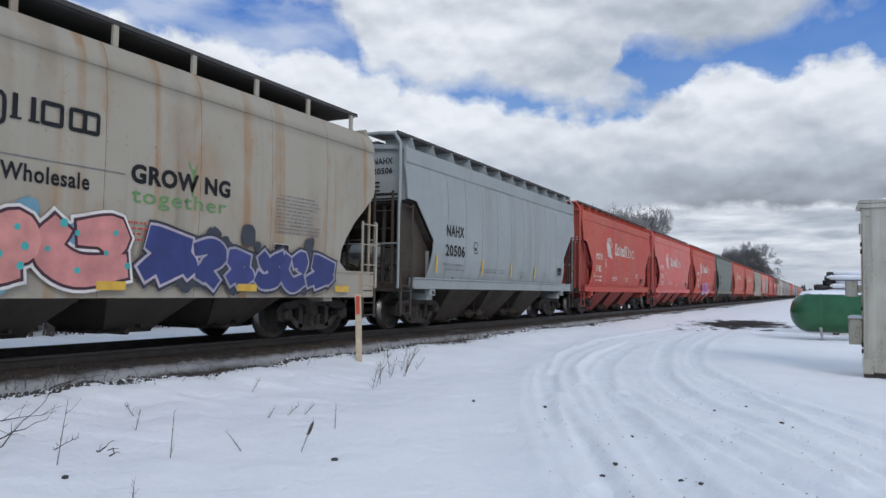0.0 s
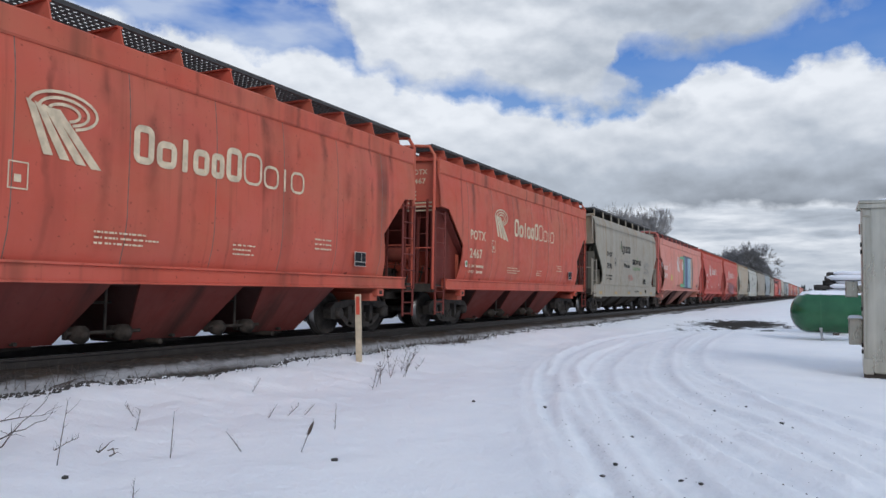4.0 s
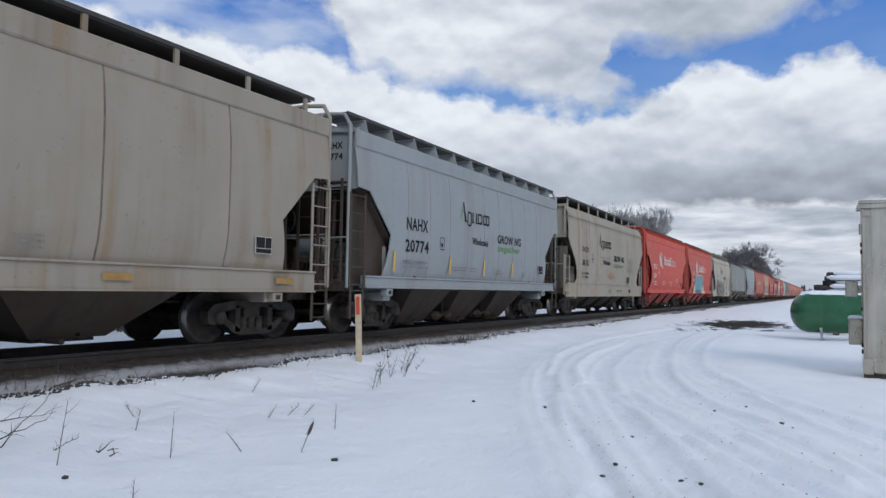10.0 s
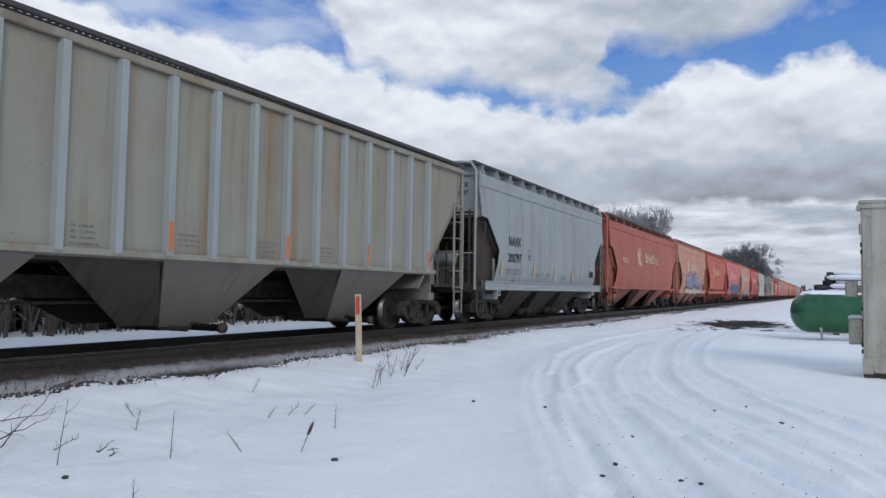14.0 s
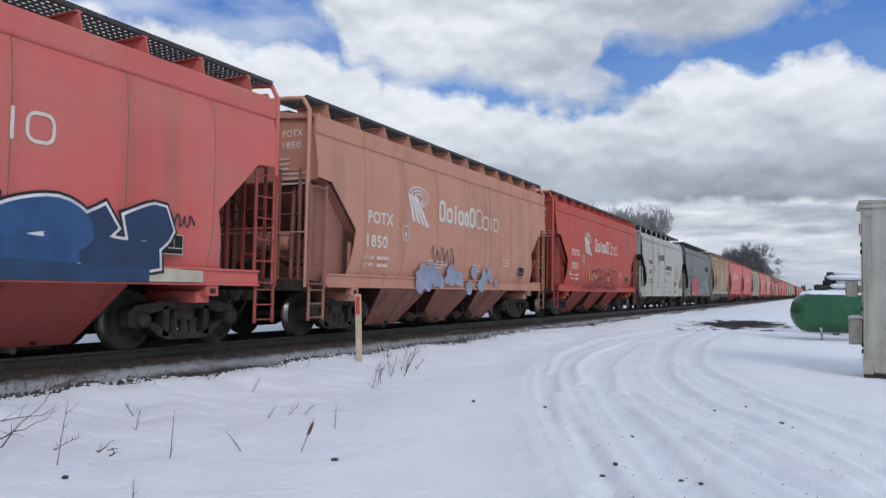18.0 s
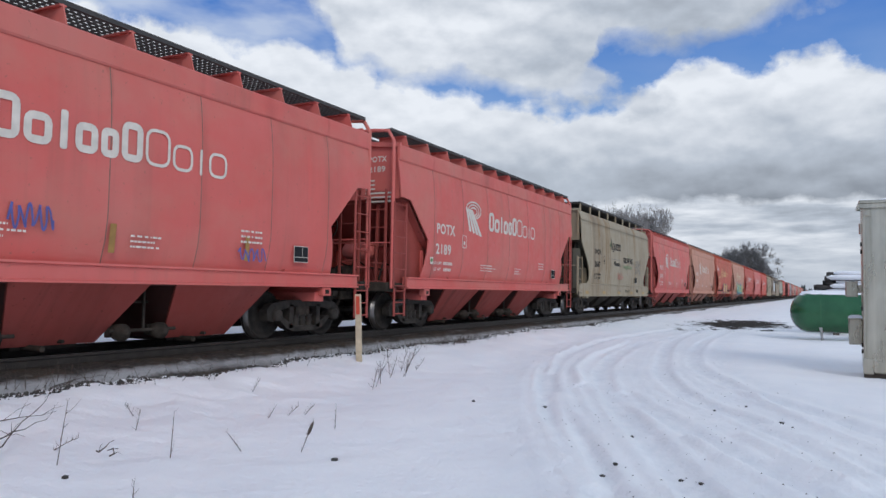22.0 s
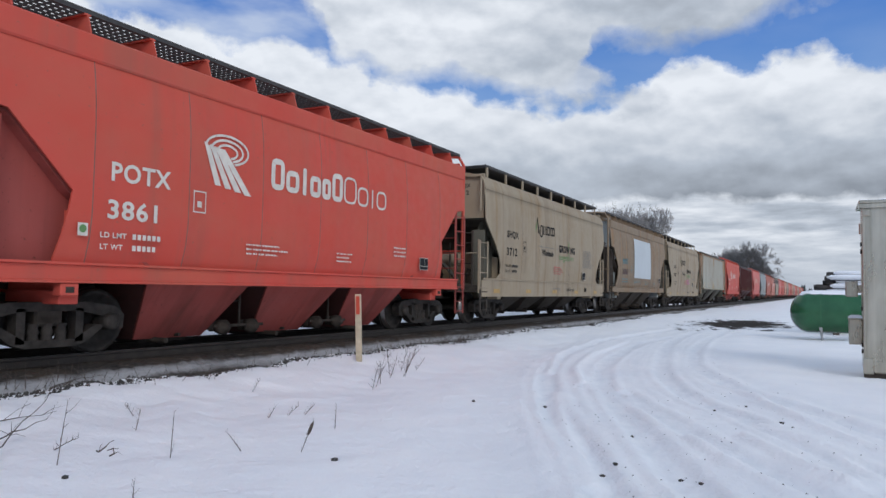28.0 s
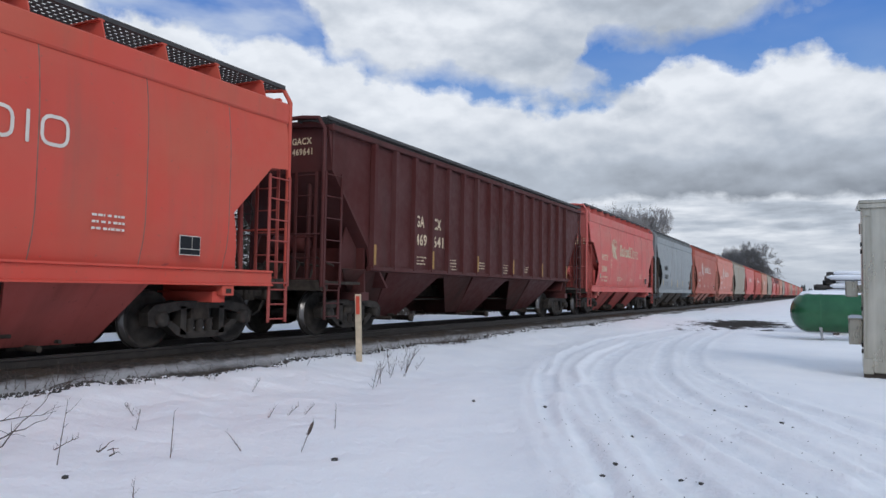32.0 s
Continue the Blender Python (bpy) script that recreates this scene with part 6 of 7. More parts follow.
c = red_car("3333", RED_BRIGHT, R_RED, along=-0.27)
c = red_car("3547", RED, "red hopper railcar with blocky turquoise graffiti")
puffs(c, -4.2, -3.3, 1.2, 1.42, (0.62, 0.53, 0.36), 7, 61, 0.2)
puffs(c, -0.8, 0.7, 1.2, 1.4, (0.62, 0.53, 0.36), 7, 62, 0.17)
shape(c, "graffiti_ground", [bar(-4.53, 1.02, 1.3, 0.24), bar(-3.2, 1.02, 4.7, 0.2)], spray((0.60, 0.51, 0.35)), FACE, "cream sprayed ground under graffiti")
shape(c, "graffiti_shadow", [bar(y, 1.02, w, 0.2) for y, w in ((-3.3, 1.0), (-2.15, 0.5), (-1.5, 0.9), (-0.2, 0.4))], spray((0.10, 0.055, 0.12)), FACE + 0.003, "dark purple shadow blocks")
for grow, col, dx, side in ((0.12, (0.62, 0.54, 0.46), 0.0, -0.06), (0.055, (0.012, 0.015, 0.028), 0.004, -0.07), (0.0, (0.11, 0.36, 0.43), 0.008, 0.0)):
    letters = [[(-3.35, 1.27), (-3.2, 2.35), (-2.72, 2.35), (-2.68, 1.85), (-2.3, 2.33), (-2.16, 2.32), (-2.6, 1.72), (-2.36, 1.27), (-2.62, 1.27), (-2.86, 1.5), (-2.88, 1.27)],
               [(-2.2, 1.27), (-1.9, 2.32), (-1.36, 2.34), (-1.34, 1.26), (-1.68, 1.26), (-1.72, 1.5), (-1.88, 1.5), (-1.94, 1.27)],
               [(-1.26, 2.33), (-0.86, 2.33), (-0.8, 1.75), (-0.62, 2.35), (-0.34, 2.35), (-0.66, 1.26), (-1.18, 1.26)],
               [(-0.28, 2.33), (0.02, 2.33), (0.12, 2.02), (0.3, 2.35), (0.6, 2.36), (0.2, 1.8), (0.12, 1.27), (-0.2, 1.27), (-0.14, 1.8)]]
    for k, outline in enumerate(letters):
        m = Mesh().add([(FACE + dx + 0.0005 * k, y + side, z) for y, z in swollen(outline, grow)], [tuple(range(len(outline)))])
        flat_part("graffiti_letter", m, spray(col), c, "" if grow else "turquoise graffiti letter with a dark edge")
shape(c, "reflector_strip", [bar(-5.30, 1.34, 0.11, 0.9, 0.06)], OCHRE, 1.592, "ochre reflector strip along the cut corner")
on_side(c, "3|23|2016", -4.2, 1.08, 0.8, 0.13, PAINT_BLACK, FACE + 0.004)
slanted_reflectors(c, [-2.72, -0.12], 1.35, 0.5)
c = smooth_car("2306", GREYED, "white smooth-sided hopper railcar with blue-grey graffiti", wholesale=False, along=0.1)
puffs(c, -4.4, 1.2, 0.9, 2.05, (0.18, 0.125, 0.08), 130, 91, 0.19)
puffs(c, -4.1, 1.3, 0.9, 2.2, (0.06, 0.05, 0.045), 16, 92, 0.09, FACE + 0.002)
wild_letters(c, -3.7, 0.95, 0.88, 2.2, 7, [(0.12, 0.21, 0.25), (0.22, 0.30, 0.31), (0.15, 0.19, 0.27), (0.30, 0.36, 0.33)], (0.42, 0.47, 0.45), (0.035, 0.045, 0.055), 9, 0.20, (0.48, 0.53, 0.51), None, None, overlap=1.9, rim=0.04)
reflectors(c, [-2.4, -0.4], 0.9, None, 0.36, 0.12, FACE + 0.022)
c = ribbed_car("NRLX", "48271", GREY_OLIVE, "olive-grey ribbed hopper railcar with rust runs", trim=PALE_GREY, under=GRIMY_SHADED_PALE, strip=spray((0.50, 0.16, 0.06)))
c = grey_car("NAHX", "200797", PALE_GREY, "pale grey covered hopper railcar")
c = railcar("T", "orange-red covered hopper railcar with worn lettering", ORANGE)
TRAIN.append((c, "T"))
swirl_emblem(c, GHOST, -3.0, 2.6)
word_blocks(c, GHOST, -1.0, 2.65, 3.7, 0.5)
on_side(c, "POTX", -6.1, 2.45, 1.1, 0.27, GHOST)
c = red_car("1932", TAN, "faded tan-pink hopper railcar with blue graffiti", fade_word=GHOST)
puffs(c, -3.8, 2.6, 1.05, 1.35, (0.46, 0.42, 0.36), 40, 93, 0.16)
puffs(c, -0.3, 1.2, 2.1, 2.6, (0.10, 0.19, 0.34), 12, 94, 0.17)
puffs(c, 2.2, 3.4, 1.08, 1.6, (0.09, 0.20, 0.36), 12, 95, 0.2)
wild_letters(c, -3.9, 2.45, 1.3, 2.55, 5, [(0.19, 0.19, 0.31), (0.24, 0.22, 0.33), (0.18, 0.18, 0.29)], (0.03, 0.025, 0.04), None, 11, 0.36, (0.55, 0.52, 0.60), rim=0.07)
shape(c, "graffiti_ground", [bar(-4.2, 1.03, 7.2, 0.2)], spray((0.50, 0.40, 0.26)), FACE + 0.002, "cream sprayed ground under graffiti")
slanted_reflectors(c, [-0.05, 2.7], 1.4, 0.5)
scrawl(c, 3.9, 4.7, 1.75, 2.05, 4, (0.12, 0.22, 0.36), 0.03, 12)
c = red_car("2822", RED_DRIP, "red hopper railcar with heavy dark drips", fade_word=SANDY)
grime_clumps(c, -5.3, 4.6, 26, 6)
c = red_car("2344", PINK, "pinkish red hopper railcar with navy and white graffiti")
shape(c, "graffiti_ground", [[(-5.2, 1.04), (4.9, 1.04), (4.9, 1.22), (2.0, 1.3), (-1.5, 1.26), (-4.6, 1.36), (-5.2, 1.2)]], spray((0.50, 0.44, 0.34)), FACE, "cream sprayed ground under graffiti")
wild_letters(c, -4.3, 3.95, 1.08, 2.25, 6, [(0.02, 0.05, 0.12), (0.025, 0.075, 0.18), (0.02, 0.04, 0.09)], (0.66, 0.64, 0.62), (0.012, 0.014, 0.02), 12, 0.42)
shape(c, "graffiti_band", [[(-4.2, 1.03), (3.85, 1.03), (3.85, 1.22), (1.2, 1.3), (-4.0, 1.24)]], spray((0.02, 0.05, 0.11)), FACE + 0.020, "navy sprayed band along the sill")
scrawl(c, 4.05, 4.7, 1.85, 2.1, 3, (0.03, 0.03, 0.035), 0.03, 14)
slanted_reflectors(c, [-1.2, 1.2, 3.3], 1.45, 0.4)
c = red_car("1850", TAN, "tan-faded hopper railcar with a grey-blue smear")
puffs(c, -2.9, 2.2, 1.05, 1.5, (0.26, 0.28, 0.36), 26, 13, 0.2)
scrawl(c, -1.9, -0.6, 1.6, 2.1, 3, (0.10, 0.06, 0.06), 0.03, 5)
c = red_car("3335", RED, "red hopper railcar with black outline graffiti")
outline_forms(c, -2.0, 2.3, 1.08, 2.05, 6, (0.03, 0.015, 0.015), 0.05, 15)
scrawl(c, -3.4, -1.9, 1.1, 1.28, 5, (0.03, 0.02, 0.03), 0.04, 16)
slanted_reflectors(c, [-2.4, 1.6], 1.45, 0.42)
c = smooth_car("2192", WHITE, R_SMOOTH, wholesale=False, along=-0.33, print_along=0.22)
c = smooth_car("4477", DARK_GREY, "dark grey smooth hopper railcar with pink and white graffiti", mark="POTX", word=False, small_print=False, low=DARK_GREY)
shape(c, "brand_mark", [bar(3.15 + k * 0.46, 2.8, 0.36, 0.40, 0.02) for k in range(4)], PAINT_BLACK, FACE, "four plain black blocks")
fine_print(c, 1.2, 2.5, 1.2, 7, PAINT_BLACK, 0.09, 7)
block = [(-3.95, 0.88), (-3.86, 2.06), (-3.0, 2.10), (-2.88, 1.86), (-2.62, 2.14), (-1.86, 2.16), (-1.7, 1.92), (-1.5, 2.2), (-0.64, 2.24), (-0.56, 0.88)]
flat_part("graffiti_form", Mesh().add([(FACE + 0.004, y, z) for y, z in block], [tuple(range(len(block)))]), spray((0.40, 0.055, 0.10)), c, "solid pink sprayed block")
m = Mesh()
for line in ([(-2.95, 0.9), (-2.92, 1.45), (-2.86, 1.85)], [(-1.8, 0.9), (-1.78, 1.4), (-1.7, 1.9)], [(-3.6, 1.3), (-3.35, 1.7), (-3.25, 1.35)], [(-2.4, 1.25), (-2.2, 1.75), (-2.0, 1.3)]):
    ribbon(m, line, 0.05, FACE + 0.008)
flat_part("graffiti_outline", m, spray((0.24, 0.03, 0.06)), c, "", True)
scrawl(c, -3.95, -3.2, 0.9, 1.06, 4, (0.66, 0.60, 0.62), 0.025, 19, FACE + 0.012)
wild_letters(c, -0.46, 5.0, 0.88, 2.12, 6, [(0.15, 0.155, 0.14), (0.17, 0.18, 0.19)], (0.62, 0.64, 0.64), None, 18, 0.24, None, None, None, rim=0.03)
c = railcar("P", "heavily rust-stained tan hopper railcar with pale grey ends", RUST_TAN, end=PALE_GREY, trim=SILL_GREY, under=GRIMY_SHADED_PALE)
TRAIN.append((c, "P"))
shape(c, "painted_patch", [bar(-4.62, 1.83, 1.28, 0.80)], spray((0.075, 0.04, 0.03)), FACE, "dark patch painted over old lettering")
load_limits(c, -4.6, 1.62, PAINT_BLACK)
for ob in c.children:
    if ob.name.startswith("side_sill"):
        ob.material_slots[0].material = SILL_GREY
fine_print(c, -3.9, 1.66, 1.0, 2, PAINT_BLACK, 0.13, 3)
stencil_box(c, -2.7, 2.05, 0.24, 0.32, PAINT_BLACK)
scrawl(c, -5.15, -4.7, 1.5, 2.1, 7, (0.06, 0.055, 0.05), 0.025, 23)
shape(c, "reflector_strip", [bar(-5.36, 1.34, 0.11, 0.95, 0.14)], ORANGE_STRIP, 1.592, "orange reflector strip along the cut corner")
slanted_reflectors(c, [-2.25, 0.0, 2.1], 1.4, 0.42)
shape(c, "ghost_marks", [bar(-4.2 + 0.3 * q, 2.3, 0.2, 0.2) for q in range(3)] + [bar(-4.3 + 0.28 * q, 1.9, 0.2, 0.18) for q in range(4)], spray((0.035, 0.025, 0.022)), FACE + 0.004)["kind"] = "stuff"
on_end(c, "200716", 0.5, 3.74, 0.7, 0.15, PAINT_BLACK, STD)
m = Mesh()
for k in range(7):
    m.box(0.5, 0.5 + (0.25 if k < 3 else 0.8), -STD + 0.100, -STD + 0.104, 3.52 - k * 0.10, 3.57 - k * 0.10)
part("stencil_text", m, PAINT_BLACK, c)["kind"] = "stuff"
data_plate(c, 4.6, 1.4)
c = red_car("2456", PINK, R_PINK, along=-0.24)
ochre_strips(c)
scrawl(c, -1.3, -0.7, 1.6, 2.0, 3, (0.10, 0.10, 0.30), 0.03, 21)
scrawl(c, 2.6, 3.3, 1.4, 1.65, 3, (0.10, 0.10, 0.30), 0.03, 22)
c = red_car("2189", PINK, R_PINK)
c = smooth_car("3647", BROWNED, "stained beige smooth-sided hopper railcar with a slogan", along=0.0)
c = red_car("2490", PINK, R_PINK)
ochre_strips(c)
c = red_car("1761", TAN, "tan-faded hopper railcar with white lettering")
c = red_car("2628", RED_DRIP, "red hopper railcar with many-coloured graffiti", fade_word=SANDY)
puffs(c, -2.6, 2.0, 1.3, 1.9, (0.22, 0.34, 0.36), 14, 22, 0.17)
wild_letters(c, -2.4, 1.4, 1.02, 2.1, 4, [(0.36, 0.03, 0.06), (0.55, 0.36, 0.07), (0.34, 0.03, 0.09), (0.58, 0.40, 0.10)], (0.02, 0.02, 0.03), None, 23, 0.40, (0.70, 0.66, 0.60), None, None, overlap=1.85, rim=0.07)
for k, (word, wide) in enumerate((("DARK", 0.55), ("IS A", 0.42), ("DUNGEON", 0.85))):
    on_side(c, word, 1.86, 1.72 - 0.17 * k, wide, 0.13, PAINT_BLACK)
m = Mesh()
for k, form in enumerate((0, 3, 1, 4, 2, 5)):
    for stroke in FORMS[form]:
        ribbon(m, [(-6.5 + 0.25 * k + 0.24 * p, 3.22 - 0.012 * k + (0.36 - 0.012 * k) * q) for p, q in stroke], 0.036, FACE + 0.004)
flat_part("graffiti_scrawl", m, spray((0.70, 0.68, 0.66)), c, "white sprayed tag", True)
grime_clumps(c, -5.5, 4.4, 30, 36)
reflectors(c, [-3.0, -1.0, 1.0, 2.6], 1.04, spray((0.40, 0.34, 0.16)), 1.0, 0.18, 1.574)
c = red_car("1001", TAN, "tan-faded hopper railcar with green and blue graffiti", fade_word=GHOST)
wild_letters(c, -3.3, 2.9, 1.0, 2.25, 7, [(0.42, 0.46, 0.10), (0.05, 0.22, 0.28), (0.30, 0.45, 0.15)], (0.03, 0.05, 0.06), (0.08, 0.32, 0.40), 25, 0.30, (0.6, 0.62, 0.5), (0.07, 0.28, 0.36))
c = red_car("2750", RED, R_RED)
c = red_car("2903", PINK, R_PINK)
c = red_car("3861", RED_BRIGHT, R_RED, along=-0.06)
c = smooth_car("3712", TANBEIGE, "stained beige smooth-sided hopper railcar with a slogan", along=-0.34, print_along=0.15)
c = grey_car("NAHX", "20587", STAINED, "brown-stained hopper railcar with a white painted panel", ink=TEALINK, ink2=spray((0.07, 0.03, 0.035)), end=PALE_GREY, stripes=False, along=-0.1)
m = Mesh()
edge = table([(1.6, 1.572), (1.9, 1.604), (2.4, 1.606), (3.1, 1.604), (3.5, 1.586), (3.8, 1.552)])
zz = [1.74, 2.0, 2.6, 3.1, 3.3, 3.5, 3.65, 3.78]
m.add([(edge(z), y, z) for z in zz for y in (-1.95, 2.15)], [(2 * k, 2 * k + 1, 2 * k + 3, 2 * k + 2) for k in range(len(zz) - 1)])
part("painted_panel", m, plain("flat_white_panel_paint", (0.56, 0.60, 0.62), 0.7, vary=0.05, scale=0.8, bump=0.0), c, "plain white painted panel")
c = smooth_car("3907", TANBEIGE, "beige smooth-sided hopper railcar with pink scrawl", along=-0.09)
scrawl(c, 0.3, 1.5, 1.55, 2.0, 3, (0.50, 0.08, 0.25), 0.05, 27)
c = ribbed_car("AEX", "14870", RUSTY, "rust-patched cream ribbed hopper railcar", trim=WHITE, under=GRIMY_SHADED_OLIVE)
c = red_car("3793", RED_BRIGHT, R_RED, along=-0.36)
c = ribbed_car("GACX", "469641", MAROON, "dark maroon ribbed hopper railcar", ink=GHOST, panel=2, strip=OCHRE)
c = red_car("2588", PINK, R_PINK, fade_word=GHOST)
c = grey_car("NAHX", "20611", BLUE_GREY, "blue-grey covered hopper railcar")
c = red_car("2174", ORANGE, R_RED)
c = red_car("1790", SALMON, R_PINK)
# the tail of the train, only ever far off
for k, (body, label) in enumerate([(BEIGE, "beige-grey covered hopper railcar"), (PINK, R_PINK), (RED, R_RED), (TAN, "tan-faded covered hopper railcar")] * 6):
    c = railcar("P", label, body, detail=False)
    if body in (PINK, RED, TAN):
        swirl_emblem(c, PAINT_WHITE)
        word_blocks(c, PAINT_WHITE, -1.33, 2.73, 3.7, 0.53)
    TRAIN.append((c, "P"))

# ---------------- things beside the track ----------------


def floor_at(x, y):
    return float(ground_height(np.array([x]), np.array([y]))[0])


def marker_post():
    z = floor_at(-7.74, 11.66)
    post = thing("marker_post", "pale wooden marker post with a red reflector", "post", pose(-7.74, 11.66, z, 0, 0, 22))
    wood = plain("pale_timber", (0.50, 0.41, 0.29), 0.8, vary=0.18, scale=9)
    part("stake", Mesh().box(-0.055, 0.055, -0.035, 0.035, -0.3, 1.26, 0.006), wood, post, at=pose(0, 0, 0, 0, -2.2, 0))
    part("reflector_plate", Mesh().box(-0.035, 0.035, -0.047, -0.036, 0.88, 1.22, 0.003), plain("dark_red_plate", (0.48, 0.06, 0.03), 0.5, vary=0.3), post, "dark red reflector plate", pose(0, 0, 0, 0, -2.2, 0))


marker_post()

STEM = plain("dry_weed_stem", (0.085, 0.066, 0.055), 0.9, vary=0.35)


def weed(x, y, height, lean, seed, twigs=3, seedhead=False):
    rng = random.Random(seed)
    m = Mesh()
    way = Vector((math.cos(lean[0]) * lean[1], math.sin(lean[0]) * lean[1], 1))
    pts = [Vector((0, 0, -0.05)) + way * (height * t) + Vector((0, 0, -0.25 * lean[1] * height * t * t)) for t in np.linspace(0, 1, 6)]
    m.tube(pts, [0.0045, 0.004, 0.0038, 0.0034, 0.0026, 0.0018], 5)
    for p in pts[1:]:      # short side shoots
        for _ in range(2):
            m.tube([p, p + Vector((rng.gauss(0, 0.5), rng.gauss(0, 0.5), 1)) * rng.uniform(0.015, 0.05)], [0.0018, 0.0008], 3, False)
    for _ in range(twigs):
        p = pts[rng.randint(1, 4)]
        d = Vector((rng.uniform(-1, 1), rng.uniform(-1, 1), rng.uniform(0.4, 1.2))).normalized() * height * rng.uniform(0.15, 0.35)
        m.tube([p, p + d * 0.6, p + d + Vector((0, 0, 0.02))], [0.0022, 0.0016, 0.001], 4)
    if seedhead:
        a, b = pts[3], pts[5]
        m.tube([a, a + (b - a) * 0.3, a + (b - a) * 0.8, b + (b - a) * 0.1], [0.006, 0.016, 0.014, 0.004], 6)
    return solid("dry_weed", m, STEM, "dry brown weed stalk standing in snow", "weed", "dry weeds beside the track", at=pose(x, y, floor_at(x, y)))


for k, (x, y, hgt, lean, tw, sd) in enumerate([
        (-4.25, 5.46, 0.36, (0.3, 0.35), 1, True), (-4.57, 6.45, 0.30, (1.2, 0.05), 0, False), (-5.02, 4.66, 0.46, (0.6, 0.05), 1, False), (-4.23, 3.61, 0.2, (2, 0.06), 0, False),
        (-4.69, 5.22, 0.26, (3.4, 0.7), 1, False), (-5.47, 3.91, 0.60, (0.5, 0.12), 1, False), (-6.75, 5.76, 0.22, (3.0, 1.0), 4, False),
        (-6.06, 9.59, 0.55, (0.6, 0.25), 6, False), (-6.59, 10.88, 0.5, (2.6, 0.3), 7, False), (-6.18, 10.66, 0.55, (0.3, 0.35), 7, False), (-6.4, 10.2, 0.35, (1.2, 0.5), 6, False),
        (-5.6, 6.9, 0.2, (0.6, 0.8), 2, False),
        (-7.1, 8.0, 0.25, (0.8, 0.5), 5, False),
        (-6.0, 9.4, 0.42, (0.4, 0.2), 9, False), (-6.24, 10.3, 0.42, (0.2, 0.3), 9, False), (-6.2, 10.63, 0.34, (0.1, 0.5), 10, False), (-6.5, 11.6, 0.3, (0.4, 0.6), 9, False), (-6.3, 10.9, 0.4, (1.5, 0.4), 9, False), (-6.45, 11.0, 0.5, (0.2, 0.25), 12, False), (-6.55, 11.3, 0.42, (0.5, 0.5), 12, False), (-6.35, 10.5, 0.45, (2.8, 0.2), 11, False), (-6.1, 9.8, 0.4, (2.2, 0.25), 10, False), (-8.0, 16.6, 0.3, (0.4, 0.3), 9, False), (-7.9, 17.3, 0.32, (1.4, 0.3), 9, False), (-7.9, 18.1, 0.3, (2.4, 0.3), 9, False),
        (-5.7, 6.7, 0.2, (0.3, 0.5), 2, False), (-5.5, 7.1, 0.2, (0.6, 0.7), 2, False), (-6.0, 4.2, 0.25, (0.3, 1.2), 5, False), (-6.1, 5.2, 0.26, (0.4, 0.2), 3, False)]):
    weed(x * 1.03, y * 1.03, hgt, lean, 40 + k, tw, sd)


def fallen_branch(x, y, seed, limbs):
    """A dry broken bough lying tangled in the snow."""
    rng = random.Random(seed)
    m = Mesh()
    for (ax, ay, az), (bx, by, bz) in limbs:
        a, b = Vector((ax - x, ay - y, az)), Vector((bx - x, by - y, bz))
        pts = [a + (b - a) * t + Vector((rng.gauss(0, 0.02), rng.gauss(0, 0.02), rng.gauss(0, 0.012))) for t in np.linspace(0, 1, 7)]
        m.tube(pts, [0.007, 0.0065, 0.006, 0.005, 0.004, 0.003, 0.002], 5)
        for _ in range(4 if (b - a).length > 0.5 else 1):
            p = pts[rng.randint(1, 6)]
            d = ((b - a).normalized() * 0.8 + Vector((rng.gauss(0, 0.6), rng.gauss(0, 0.6), rng.gauss(0.25, 0.4)))).normalized() * rng.uniform(0.1, 0.3)
            m.tube([p, p + d * 0.5 + Vector((0, 0, 0.02)), p + d], [0.003, 0.002, 0.001], 4)
    solid("fallen_branch", m, STEM, "dry broken branch lying tangled in snow", "branch", at=pose(x, y, -0.42))


fallen_branch(-7.2, 4.8, 3, [((-7.5, 4.4, 0.0), (-7.2, 5.15, 0.06)), ((-5.95, 3.65, 0.0), (-7.6, 5.3, 0.16)), ((-8.1, 5.3, 0.05), (-8.4, 6.2, 0.2)), ((-6.6, 4.1, 0.0), (-6.5, 4.6, 0.15))])
fallen_branch(-5.4, 4.3, 5, [((-5.42, 4.28, 0.0), (-5.58, 4.5, 0.03)), ((-5.25, 4.2, 0.0), (-5.3, 4.35, 0.03))])
fallen_branch(-8.5, 6.2, 6, [((-8.35, 5.9, 0.1), (-8.7, 6.5, 0.18)), ((-8.6, 6.0, 0.12), (-8.6, 6.7, 0.2))])


def grass_fringe():
    """Short dead grass and twigs along the edge of the ballast."""
    rng = random.Random(8)
    m = Mesh()
    for k in range(620):
        y = rng.uniform(3.5, 34) if k < 380 else rng.gauss(16.8, 1.6)
        x = -8.28 + rng.gauss(0, 0.13) + 0.1 * math.sin(y * 0.9)
        z = floor_at(x, y) + (0.02 if x > -8.25 else 0.06)
        h = rng.uniform(0.05, 0.22)
        d = Vector((rng.gauss(0, 0.5), rng.gauss(0, 0.5), 1)) * h
        p = Vector((x, y, z - 0.02))
        m.tube([p, p + d], [0.004, 0.0015], 3, False)
    for k in range(60):
        y, x = rng.uniform(3.4, 6.5), rng.uniform(-9.0, -8.5)
        p = Vector((x, y, -0.3))
        m.tube([p, p + Vector((rng.gauss(0.1, 0.3), rng.gauss(0, 0.3), 1)) * rng.uniform(0.15, 0.4)], [0.004, 0.0015], 3, False)
    solid("dead_grass", m, STEM, "brown dead grass along the ballast edge", "grass", kind="stuff")


grass_fringe()


